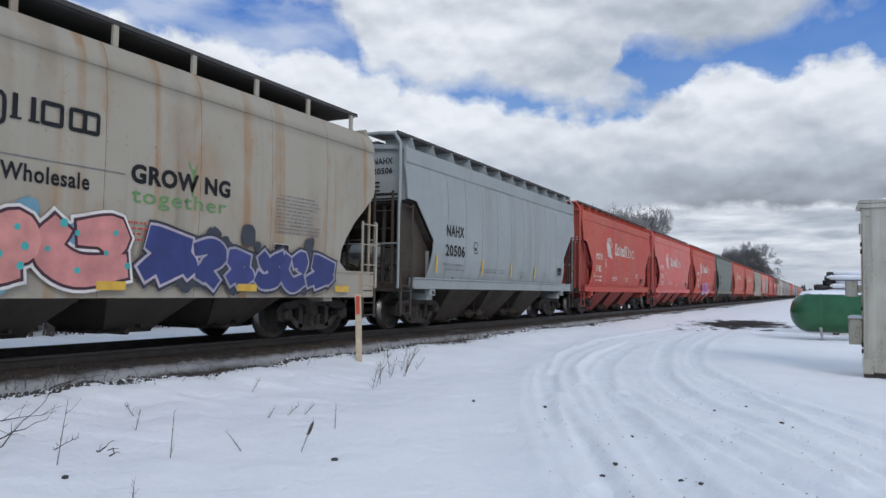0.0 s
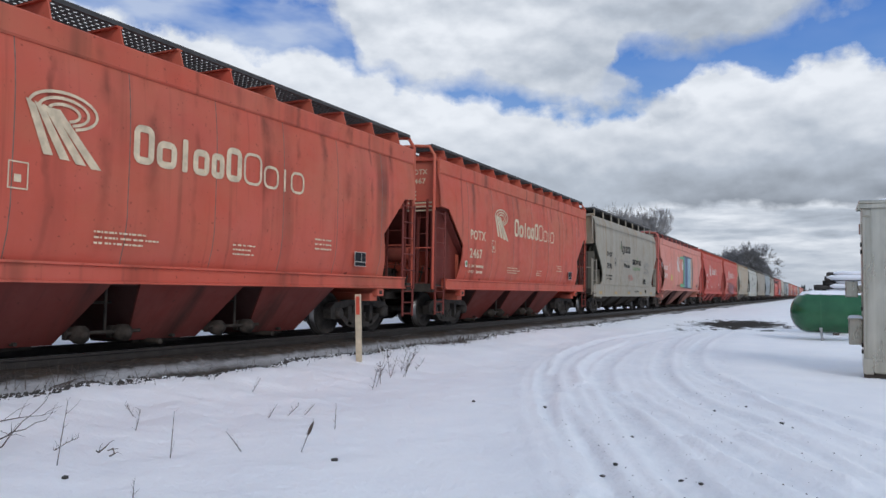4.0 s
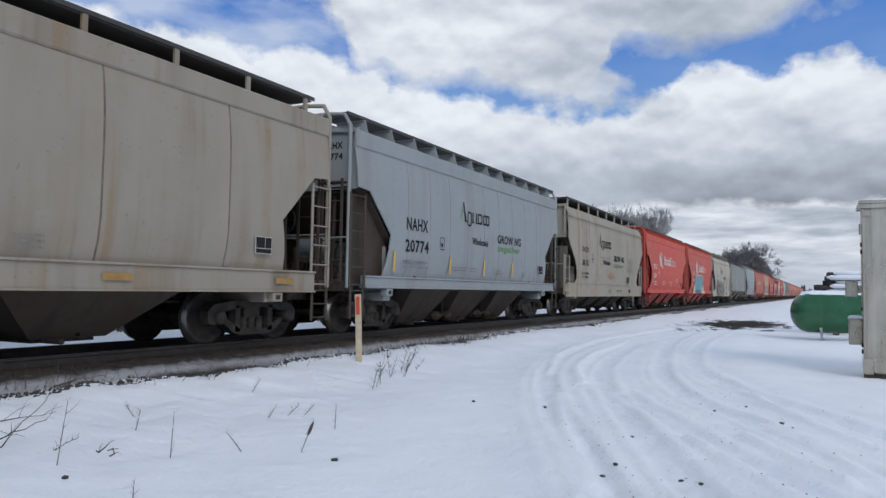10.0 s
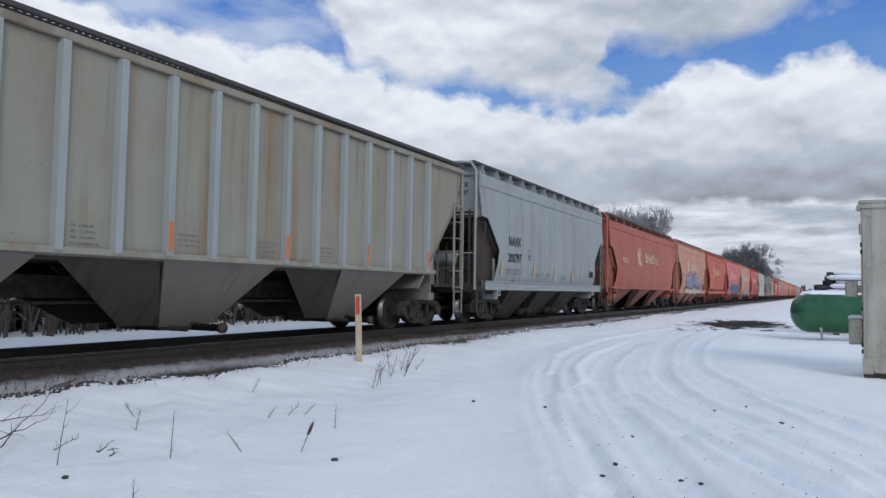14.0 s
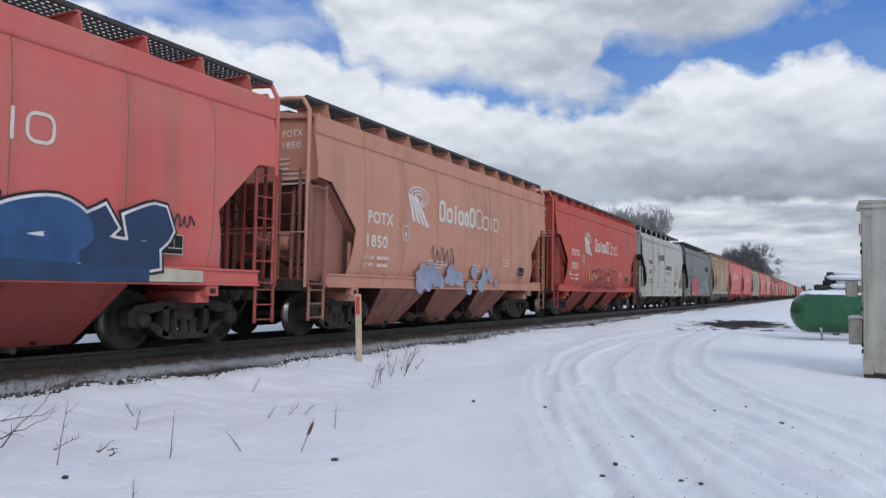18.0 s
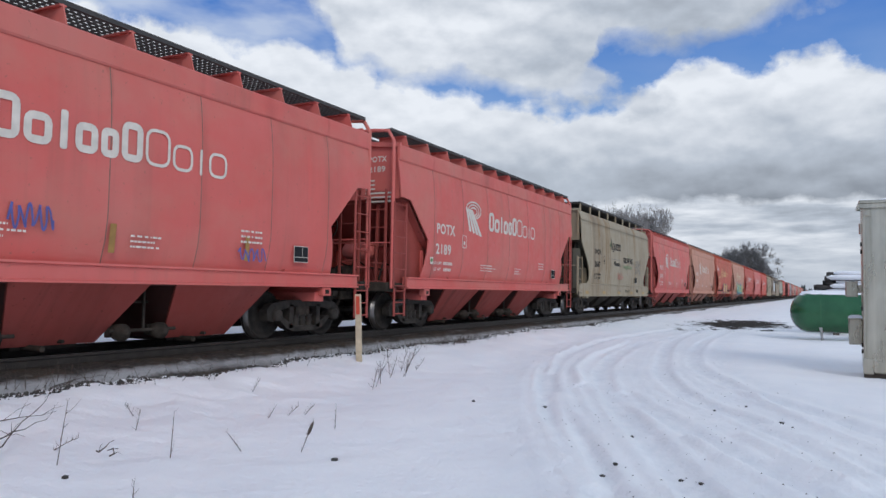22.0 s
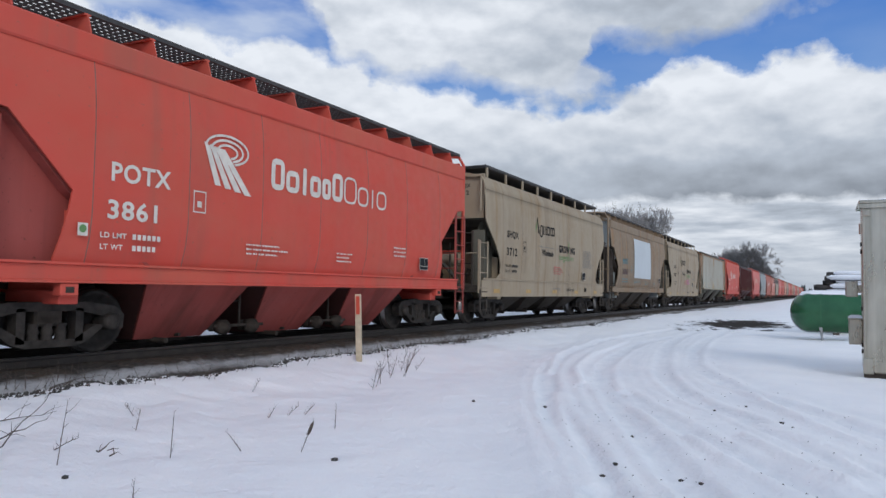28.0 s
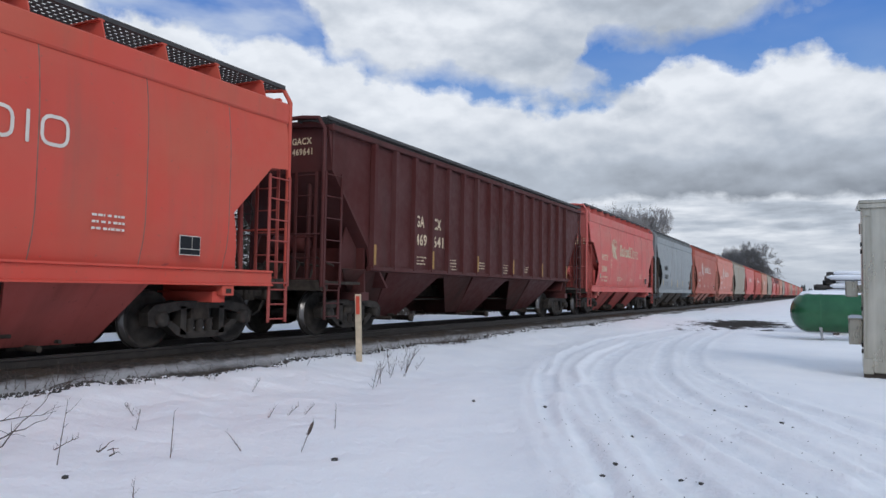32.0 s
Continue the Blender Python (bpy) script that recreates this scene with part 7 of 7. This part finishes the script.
def edge_stones():
    """Loose dark ballast stones and clods along the edge of the snow."""
    rng = random.Random(19)
    m = Mesh()
    spots = [(-8.42 + rng.gauss(0, 0.09), 3.2 + 36 * rng.random() ** 1.5) for _ in range(2400)]
    floors = ground_height(np.array([q[0] for q in spots]), np.array([q[1] for q in spots]))
    for (x, y), floor in zip(spots, floors):
        s = rng.uniform(0.012, 0.04)
        z = max(float(floor), -0.46) + 0.004
        a = rng.uniform(0, 6.3)
        pts = [(x + s * math.cos(a + t) * rng.uniform(0.7, 1.3), y + s * math.sin(a + t) * rng.uniform(0.7, 1.3), z - 0.01) for t in (0, 1.25, 2.5, 3.75, 5.0)]
        m.add(pts + [(x + rng.uniform(-0.3, 0.3) * s, y, z + s * rng.uniform(0.5, 0.9))], [(j, (j + 1) % 5, 5) for j in range(5)])
    solid("ballast_stones", m, STONE, "dark ballast stones along the snow edge", "stones", kind="stuff")


def rock(x, y, size, seed):
    bm = bmesh.new()
    bmesh.ops.create_icosphere(bm, subdivisions=1, radius=size)
    rng = random.Random(seed)
    for p in bm.verts:
        p.co *= rng.uniform(0.7, 1.2)
        p.co.z *= 0.65
    m = Mesh().take(bm)
    solid("stone", m, STONE, "small dark stone lying on snow", "stone", "stones on the lane", at=pose(x, y, floor_at(x, y) + size * 0.25))


STONE = plain("dark_stone", (0.05, 0.045, 0.042), 0.8, vary=0.4)
for k, (x, y, s) in enumerate([(-3.21, 9.18, 0.035), (-1.66, 6.23, 0.028), (-1.60, 6.42, 0.028), (-1.04, 6.35, 0.024), (-0.87, 6.27, 0.026), (-0.42, 9.39, 0.03), (-1.73, 7.64, 0.022),
                               (-3.88, 5.49, 0.04), (-4.11, 8.94, 0.03), (-5.28, 3.85, 0.034), (-0.30, 9.2, 0.02), (-0.9, 10.6, 0.025), (-1.2, 9.8, 0.02), (-3.4, 10.4, 0.03)]):
    rock(x, y, s, k)


def lane_grit():
    rng = random.Random(12)
    m = Mesh()
    for _ in range(420):
        line = RUT_LINES[rng.randint(0, len(RUT_LINES) - 1)]
        q = line[rng.randint(len(line) // 3, len(line) - 1)]
        x, y = q[0] + rng.gauss(0.1, 0.45), q[1] + rng.gauss(0, 0.6)
        s = rng.uniform(0.003, 0.009)
        z = floor_at(x, y)
        a = rng.uniform(0, 6.3)
        pts = [(x + s * math.cos(a + t) * rng.uniform(0.7, 1.4), y + s * math.sin(a + t), z - 0.002) for t in (0, 1.6, 3.1, 4.7)]
        m.add(pts + [(x, y, z + s * 0.9)], [(0, 1, 4), (1, 2, 4), (2, 3, 4), (3, 0, 4)])
    solid("grit", m, STONE, "dark grit scattered on the snowy lane", "grit", kind="stuff")


lane_grit()
edge_stones()

SNOW_CAP = plain("clean_snow", (0.86, 0.87, 0.90), 0.8, vary=0.04, scale=3, bump=0.3)


def snow_cap(x0, x1, y0, y1, z, h, seed=1):
    """A soft slab of lying snow."""
    rng = np.random.RandomState(seed)
    nx, ny = 16, 16
    v, f = [], []
    for j in range(ny + 1):
        for i in range(nx + 1):
            u, w = i / nx, j / ny
            edge = min(1, 6 * min(u, 1 - u, w, 1 - w)) ** 0.5
            v.append((x0 + (x1 - x0) * u, y0 + (y1 - y0) * w, z + h * edge * (0.75 + 0.25 * rng.rand())))
    for j in range(ny):
        for i in range(nx):
            k = j * (nx + 1) + i
            f.append((k, k + 1, k + nx + 2, k + nx + 1))
    return Mesh().add(v, f, True)


def steel_enclosure():
    """A tall galvanised sheet-steel enclosure, its near face to the viewer."""
    X0, Y0 = 0.70, 15.95
    g = floor_at(X0 + 0.3, Y0) - 0.05
    box = thing("steel_enclosure", "tall galvanised sheet-steel equipment enclosure with snow on top", "equipment enclosure", pose(X0, Y0, g))
    n = Nodes("dull_galvanised_steel")
    co = n.coords((1, 1, 0.35))
    f = n.noise(co, 2.2, 6)
    n.bump(n.noise(n.coords((1, 1, 0.4)), 1.3, 5), 0.5, 0.06)
    streak = n.noise(n.coords((9, 9, 0.25)), 1.0, 4)
    steel = n.surface(n.mix(n.ramp(n.math("ADD", n.math("MULTIPLY", f, 0.6), n.math("MULTIPLY", streak, 0.4)), 0.34, 0.66), (0.33, 0.30, 0.24), (0.60, 0.555, 0.46)), n.ramp(f, 0.2, 0.8, 0.18, 0.42), 0.95)
    part("body", Mesh().box(0.03, 2.5, 0.02, 1.3, 0.14, 3.32, 0.02), steel, box)
    part("base_skid", Mesh().box(0.08, 2.45, 0.06, 1.25, 0.0, 0.14, 0.01), UNDER, box, "dark steel skid")
    for x in (0.0, 0.46, 1.1, 1.75, 2.4):
        part("panel_seam", Mesh().box(x, x + 0.05, 0.0, 0.03, 0.16, 3.30, 0.008), steel, box, "folded sheet seam")
    part("roof_cap", Mesh().box(-0.05, 2.6, -0.05, 1.36, 3.32, 3.39, 0.015).box(-0.05, 2.6, -0.05, -0.03, 3.24, 3.32), steel, box, "overhanging sheet roof edge")
    part("corner_bracket", Mesh().box(0.0, 0.15, -0.03, 0.0, 3.08, 3.22, 0.01).box(0.03, 0.12, -0.045, -0.03, 3.1, 3.19, 0.008), steel, box, "folded corner bracket")
    part("corner_foot", Mesh().box(-0.01, 0.16, -0.02, 0.05, 0.12, 0.42, 0.012), steel, box)
    part("foot_pad", Mesh().box(0.0, 0.2, -0.015, 0.1, 0.0, 0.12, 0.01), UNDER, box, "dark foot under the corner")
    for z in (0.5, 0.62, 1.3, 2.38, 2.52):
        part("hinge", Mesh().box(-0.03, 0.0, 0.05, 0.13, z, z + 0.08, 0.006), UNDER, box, "dark hinge")
    part("downpipe", Mesh().tube([(-0.02, 0.04, 2.95), (-0.02, 0.04, 2.75)], 0.03, 8), steel, box)
    solid("roof_snow", snow_cap(X0 + 0.25, X0 + 2.5, Y0, Y0 + 1.3, g + 3.392, 0.07, 4), SNOW_CAP, "thin snow lying on the enclosure roof", "snow")
    panel = thing("terminal_box", "small beige metal terminal box fixed to the enclosure", "terminal box", pose(0.44, 17.0, 0.97))
    part("case", Mesh().box(0.0, 0.22, 0, 0.16, 0.0, 0.32, 0.01), steel, panel)
    part("cover", Mesh().box(0.015, 0.205, -0.012, 0.0, 0.02, 0.30, 0.005), steel, panel)
    part("arm", Mesh().box(0.2, 0.30, 0.05, 0.09, 0.08, 0.24), steel, panel)
    # a small cabinet fixed beside it
    cab = thing("junction_cabinet", "small grey junction cabinet capped with snow", "cabinet", pose(0.49, 16.9, 0.02))
    part("case", Mesh().box(0.0, 0.24, 0, 0.3, 0.0, 0.50, 0.012), steel, cab)
    part("lid", Mesh().box(-0.015, 0.255, -0.015, 0.315, 0.50, 0.53, 0.008), steel, cab)
    part("bracket", Mesh().box(0.235, 0.26, 0.08, 0.22, 0.06, 0.44), steel, cab)
    part("snow", snow_cap(-0.01, 0.25, -0.01, 0.31, 0.53, 0.06, 6), SNOW_CAP, cab, "cap of snow")


steel_enclosure()


def green_tank():
    Y, Z, R = 28.4, 0.42, 0.70
    X0 = -0.97
    tank = thing("storage_tank", "dark green cylindrical storage tank on short legs", "tank", pose(X0, Y, Z))
    green = plain("glossy_green_paint", (0.028, 0.11, 0.05), 0.18, vary=0.18, scale=1.5, bump=0.03)
    prof = [(R * (1 - math.cos(t)) * 0.85, R * math.sin(t)) for t in np.linspace(0, math.pi / 2, 12)]
    L = 4.6
    prof += [(L - d, r) for d, r in prof[::-1]]
    part("shell", Mesh().lathe(prof, "x", 40), green, tank)
    for x in (0.95, 3.6):
        part("weld_band", Mesh().lathe([(x - 0.02, R), (x - 0.01, R + 0.008), (x + 0.01, R + 0.008), (x + 0.02, R)], "x", 40), green, tank)
        leg = Mesh()
        for s in (-1, 1):
            leg.tube([(x, s * 0.45, -R * 0.7), (x + 0.04, s * 0.5, -0.98)], 0.045, 6)
        leg.box(x - 0.05, x + 0.05, -0.5, 0.5, -R * 0.86, -R * 0.74)
        part("leg", leg, plain("galvanised_leg_steel", (0.35, 0.35, 0.35), 0.5, 0.5), tank)
    m = Mesh()
    v, f = [], []
    for i in range(15):
        x = 0.10 + 4.05 * i / 14
        wall = R * math.sqrt(max(0.0, 1 - (max(0.0, 0.6 - x) / 0.6) ** 2))      # the rounded end falls away
        for k in range(7):
            a = radians(-32 + 64 * k / 6)
            rr = wall + (0.045 if 0 < k < 6 and 0 < i < 14 else -0.01)
            v.append((x, math.sin(a) * rr, math.cos(a) * rr))
    for i in range(14):
        for k in range(6):
            q = i * 7 + k
            f.append((q, q + 1, q + 8, q + 7))
    part("snow", m.add(v, f, True), SNOW_CAP, tank, "strip of snow along the top")
    part("filler_dome", Mesh().lathe([(R - 0.05, 0.22), (R + 0.16, 0.22), (R + 0.18, 0.15), (R + 0.18, 0)], "z", 18, (2.3, 0, 0)), green, tank, "round filler cover")


green_tank()


def pole_stack():
    """Poles piled on bearers, snow lying on every layer."""
    rng = random.Random(4)
    base = floor_at(0.6, 33)
    low = 0.98
    for row in range(6):
        for col in range(4):
            y = 32.0 + col * 0.3 + 0.12 * (row % 2)
            r = rng.uniform(0.07, 0.09)
            z = low + row * 0.165 + rng.uniform(-0.02, 0.02)
            x0 = -0.22 + (0.10 * row if row > 2 else 0.04 * (2 - row)) + rng.uniform(-0.1, 0.12)
            tilt = rng.uniform(-0.06, 0.08)
            solid("stacked_pole", Mesh().tube([(x0, y, z), (x0 + 0.17, y, z), (x0 + 0.2, y, z), (4.2, y, z + tilt)], [r * 1.45, r * 1.4, r, r], 9), STONE, "dark pole in a snow-covered stack", "pole", "poles stacked behind the tank")
            if col == 0 and row > 0:
                s = x0 + rng.uniform(0.22, 0.45) - (0.15 if row > 3 else 0)
                solid("pole_snow", Mesh().tube([(s, y - 0.07, z + r * 0.75), (s + 0.15, y - 0.08, z + r * 0.7), (x0 + 1.6, y - 0.08, z + r * 0.8 + tilt * 0.4), (4.1, y - 0.08, z + r + tilt)], [0.03, rng.uniform(0.075, 0.10), 0.095, 0.085], 8), SNOW_CAP, "ridge of snow lying on a pole", "snow")
    for x in (0.5, 2.9):
        solid("timber_bearer", Mesh().box(x - 0.1, x + 0.1, 31.8, 33.4, base - 0.05, low - 0.09, 0.01), STEM, "timber bearer under stacked poles", "timber")


pole_stack()

# ---------------- trees and the distance ----------------
BARK = plain("grey_brown_bark", (0.085, 0.075, 0.068), 0.95, vary=0.35)
# haze of distance is put into the far trees' paler twig colours
HAZE_TWIG = plain("hazy_grey_twigs", (0.15, 0.145, 0.145), 0.9, vary=0.2)
FROST_HAZE = plain("frosted_hazy_twigs", (0.30, 0.285, 0.275), 0.9, vary=0.2)


def bare_tree(height, spread, seed, limbs=7, depth=5, upright=0.5, fine=0.012):
    """A leafless tree: a tapered trunk forking down to fine twigs. Trunk with limbs, and crown of twigs."""
    rng = random.Random(seed)
    trunk, crown = Mesh(), Mesh()

    def grow(p, way, length, r, level):
        bend = Vector((rng.gauss(0, 0.12), rng.gauss(0, 0.12), 0.10))
        q = p + way * length * 0.5
        e = q + (way + bend).normalized() * length * 0.5
        (trunk if level < 3 else crown).tube([p, q, e], [max(r, fine), max(r * 0.85, fine), max(r * 0.7, fine * 0.7)], 6 if level < 2 else (4 if level < 4 else 3), False)
        if level >= depth:
            return
        for k in range(rng.randint(2, 4) if level else limbs):
            a = rng.uniform(0, 2 * math.pi)
            tilt = rng.uniform(0.3, 0.8) * (1.15 if level == 0 else 1.0) * spread
            side = way.cross(Vector((math.cos(a), math.sin(a), 0.2))).normalized()
            d = (way * math.cos(tilt) + side * math.sin(tilt) + Vector((0, 0, upright * 0.4))).normalized()
            start = p + (e - p) * (rng.uniform(0.5, 1.0) if level else rng.uniform(0.45, 1.0))
            grow(start, d, length * rng.uniform(0.6, 0.82), r * rng.uniform(0.45, 0.62), level + 1)
    grow(Vector((0, 0, -0.3)), Vector((rng.gauss(0, 0.03), rng.gauss(0, 0.03), 1)).normalized(), height * 0.32, height * 0.018, 0)
    return trunk, crown


def plant_tree(x, y, height, spread, seed, twig, label, limbs=7, depth=6, upright=0.5, name="bare_tree", twig_share=0.0013):
    t = thing(name, label, "tree", pose(x, y, GROUND_Z), group="leafless trees beyond the track")
    a, b = bare_tree(height, spread, seed, limbs, depth, upright, height * twig_share)
    part("trunk", a, BARK, t)
    part("crown", b, twig, t, "bare twigs")


for k, (x, y, h) in enumerate([(-37.0, 140, 17.4), (-34.6, 143, 19.4), (-32.4, 139, 19.0), (-30.2, 142, 18.4), (-28.4, 141, 16.0), (-39.4, 143, 15.4), (-33.4, 146, 18.6), (-35.8, 145, 18.2)]):
    plant_tree(x, y, h, 0.62, 60 + k, FROST_HAZE, "tall leafless grey tree with hazy pale twigs", 9, 7, 0.8, twig_share=0.00085)
for k, (x, y, h) in enumerate([(-13.0, 158, 14.0), (-15.8, 162, 12.6), (-11.6, 161, 10.5)]):
    plant_tree(x, y, h, 1.0, 80 + k, HAZE_TWIG, "broad leafless dark tree", 10, 7, 0.35, twig_share=0.0010)
for k, (x, y, h) in enumerate([(-21.0, 3.0, 5.5), (-22.5, 8.0, 6.0), (-24.0, 14.0, 5.5), (-21.5, 19.0, 5.0), (-25.0, 26.0, 6.5), (-23.0, 35.0, 6.0), (-27.0, 46.0, 7.0)]):
    plant_tree(x, y, h, 0.85, 90 + k, FROST_HAZE if k % 2 else BARK, "snow-dusted leafless young tree", 9, 5, 0.4)


NEEDLES = plain("dark_needles", (0.028, 0.042, 0.030), 0.9, vary=0.4, scale=3)


def conifer_meshes(seed, height):
    """A young conifer: trunk, drooping boughs, and snow lying on the boughs."""
    rng = random.Random(seed)
    trunk = Mesh().tube([(0, 0, -0.2), (0, 0, height)], [height * 0.022, 0.01], 6)
    green, white = Mesh(), Mesh()
    levels = int(height * 3.2)
    for k in range(levels):
        f = k / levels
        z = height * (0.06 + 0.92 * f)
        reach = height * 0.27 * (1 - f) ** 0.85 + 0.08
        for j in range(rng.randint(7, 10)):
            a = rng.uniform(0, 2 * math.pi)
            L = reach * rng.uniform(0.6, 1.15)
            c, s_ = math.cos(a), math.sin(a)
            w = L * rng.uniform(0.22, 0.38)
            mid, tip = L * 0.6, L
            zm, zt = z - L * rng.uniform(0.05, 0.2), z - L * rng.uniform(0.25, 0.5)
            pts = [(0, 0, z), (c * mid - s_ * w, s_ * mid + c * w, zm - 0.05), (c * tip, s_ * tip, zt), (c * mid + s_ * w, s_ * mid - c * w, zm - 0.05), (c * mid, s_ * mid, zm + 0.06), (c * mid, s_ * mid, zm - 0.16)]
            green.add(pts, [(0, 1, 4), (1, 2, 4), (2, 3, 4), (3, 0, 4), (0, 5, 1), (1, 5, 2), (2, 5, 3), (3, 5, 0)])
            if rng.random() < 0.3:
                q = rng.uniform(0.5, 0.8)
                white.add([(c * mid * 0.4, s_ * mid * 0.4, z + 0.03), (c * mid - s_ * w * q, s_ * mid + c * w * q, zm + 0.03), (c * tip * 0.92, s_ * tip * 0.92, zt + 0.06), (c * mid + s_ * w * q, s_ * mid - c * w * q, zm + 0.03), (c * mid, s_ * mid, zm + 0.13)],
                          [(0, 1, 4), (1, 2, 4), (2, 3, 4), (3, 0, 4)])
    return [m.data(nm) for m, nm in ((trunk, "trunk"), (green, "crown"), (white, "snow"))]


def conifer_belt():
    kinds = [conifer_meshes(130 + k, h) for k, h in enumerate((4.4, 5.4, 6.6, 3.6))]
    rng = random.Random(31)
    spots = [(-19.5 - rng.uniform(0, 4), -6 + k * 1.25 + rng.uniform(-0.4, 0.4)) for k in range(52)]
    spots += [(-25.5 - rng.uniform(0, 5), -4 + k * 1.1 + rng.uniform(-0.4, 0.4)) for k in range(50)]
    for k, (x, y) in enumerate(spots):
        t = thing("snowy_conifer", "young dark conifer with snow on its boughs", "conifer", pose(x, y, GROUND_Z, 0, 0, rng.uniform(0, 360)), "conifers beyond the track")
        a, b, c_ = kinds[rng.randint(0, 3)]
        part("trunk", a, BARK, t)
        part("crown", b, NEEDLES, t, "dark drooping boughs")
        part("snow", c_, SNOW_CAP, t, "snow on the boughs")


conifer_belt()


def thicket():
    """A dense stand of bare saplings and brush behind the track, dusted with snow."""
    rng = random.Random(77)
    dark, white = Mesh(), Mesh()
    for _ in range(2600):
        x, y = -17.5 - rng.uniform(0, 5.5), rng.uniform(-9, 42)
        h = rng.uniform(2.2, 5.2)
        p = Vector((x, y, GROUND_Z - 0.1))
        way = Vector((rng.gauss(0, 0.14), rng.gauss(0, 0.14), 1)).normalized()
        q, e = p + way * h * 0.5, p + way * h + Vector((rng.gauss(0, 0.2), rng.gauss(0, 0.2), 0))
        dark.tube([p, q, e], [0.035, 0.022, 0.008], 4, False)
        for _k in range(rng.randint(5, 8)):
            t = rng.uniform(0.15, 0.95)
            a = p + (e - p) * t
            d = Vector((rng.gauss(0, 1), rng.gauss(0, 1), rng.uniform(0.1, 0.9))).normalized() * rng.uniform(0.4, 1.1)
            dark.tube([a, a + d], [0.014, 0.006], 3, False)
            if rng.random() < 0.35:
                up = Vector((0, 0, 0.016))
                white.tube([a + d * 0.2 + up, a + d * 0.9 + up], [0.016, 0.008], 3, False)
    solid("brush_thicket", dark, BARK, "dense dark bare brush beyond the track", "brush", kind="stuff")
    solid("brush_snow", white, SNOW_CAP, "snow lying on the brush twigs", "snow", kind="stuff")


thicket()


def far_woods():
    rng = random.Random(21)
    m = Mesh()
    for _ in range(420):
        a = radians(rng.uniform(-32, 16))
        d = rng.uniform(430, 620)
        x, y = d * math.sin(a), d * math.cos(a)
        h, r = rng.uniform(3.5, 8.5), rng.uniform(1.3, 2.6)
        n = 7
        for k in range(4):
            z0, z1, rr = h * (0.12 + 0.2 * k), h * (0.42 + 0.2 * k), r * (1 - 0.22 * k)
            ring_ = [(x + rr * math.cos(6.283 * j / n + k), y + rr * math.sin(6.283 * j / n + k), GROUND_Z + z0 + rng.uniform(-0.2, 0.2)) for j in range(n)]
            m.add(ring_ + [(x + rng.gauss(0, 0.1), y, GROUND_Z + min(z1, h))], [(j, (j + 1) % n, n) for j in range(n)])
    solid("distant_woods", m, plain("far_conifers", (0.05, 0.06, 0.06), 0.9, vary=0.3, scale=0.2), "low dark woods on the horizon", "woods", kind="stuff")


far_woods()

# ---------------- movement ----------------
SPEED, SLOWING, EASING = 21.369, 0.01596, 0.0001697


def way_gone(t):
    """How far the train has gone, in metres, t seconds from the start."""
    return SPEED * t - SLOWING * t * t + EASING * t ** 3


# slack in the couplings: how far each car stands from the even spacing, in metres
SLACK = [0, 0, -0.05, 0.09, 0.11, 0.12, 0.14, 0.16, 0.18, 0.2, 0.35, 0.37, 0.28, 0.15, 0.31, 0, -0.05, -0.08, -0.1, -0.26, 0.05, -0.08, -0.05, 0, 0,
         0.11, 0, 0, 0.05, 0, 0.09, 0.13, 0.12, 0.02, 0.14, 0.1, 0.13, 0.1, 0.1, 0.08, 0.06, 0.07, 0.03, -0.18, 0.09, -0.09]


def motions():
    # clouds drift slowly to the left and climb
    right = Vector((math.cos(radians(27)), math.sin(radians(27)), 0))
    rows = []
    for t in (0.0, 16.0, 32.0):
        k = (t - 16.0) / 32.0
        rows.append((t, Matrix.Rotation(radians(0.75 * k), 4, right) @ Matrix.Rotation(radians(2.7 * k), 4, "Z")))
    walk(SKY, rows)
    # the train runs from the distance past the viewer
    rear, middle = 13.53, {}
    for i, (car, kind) in enumerate(TRAIN):
        long = kind in "RTL"
        if i:
            rear += 18.32 if long else 14.463
        mid = rear - (LONG if long else STD) + (SLACK[i] if i < len(SLACK) else 0.0)
        middle[car] = mid
        walk(car, [(t, pose(TRACK_X, mid - way_gone(t), 0)) for t in (0.0, 4.0, 8.0, 12.0, 16.0, 20.0, 24.0, 28.0, 32.0)])
    # wheels roll while they pass the viewer
    for wheels, car, dy, along in SPINNING:
        start = middle[car] + along
        rows, first = [], None
        for k in range(0, 32 * FPS + 1):
            t = k / FPS
            y = start - way_gone(t)
            if -7.0 < y < 22.0:
                first = way_gone(t) if first is None else first
                rows.append((t, pose(0, dy, 0.457, math.degrees((way_gone(t) - first) / 0.457))))
        if len(rows) > 2:
            rows = ([(0.0, rows[0][1])] if rows[0][0] > 0 else []) + rows + ([(32.0, rows[-1][1])] if rows[-1][0] < 32 else [])
            walk(wheels, rows)


motions()
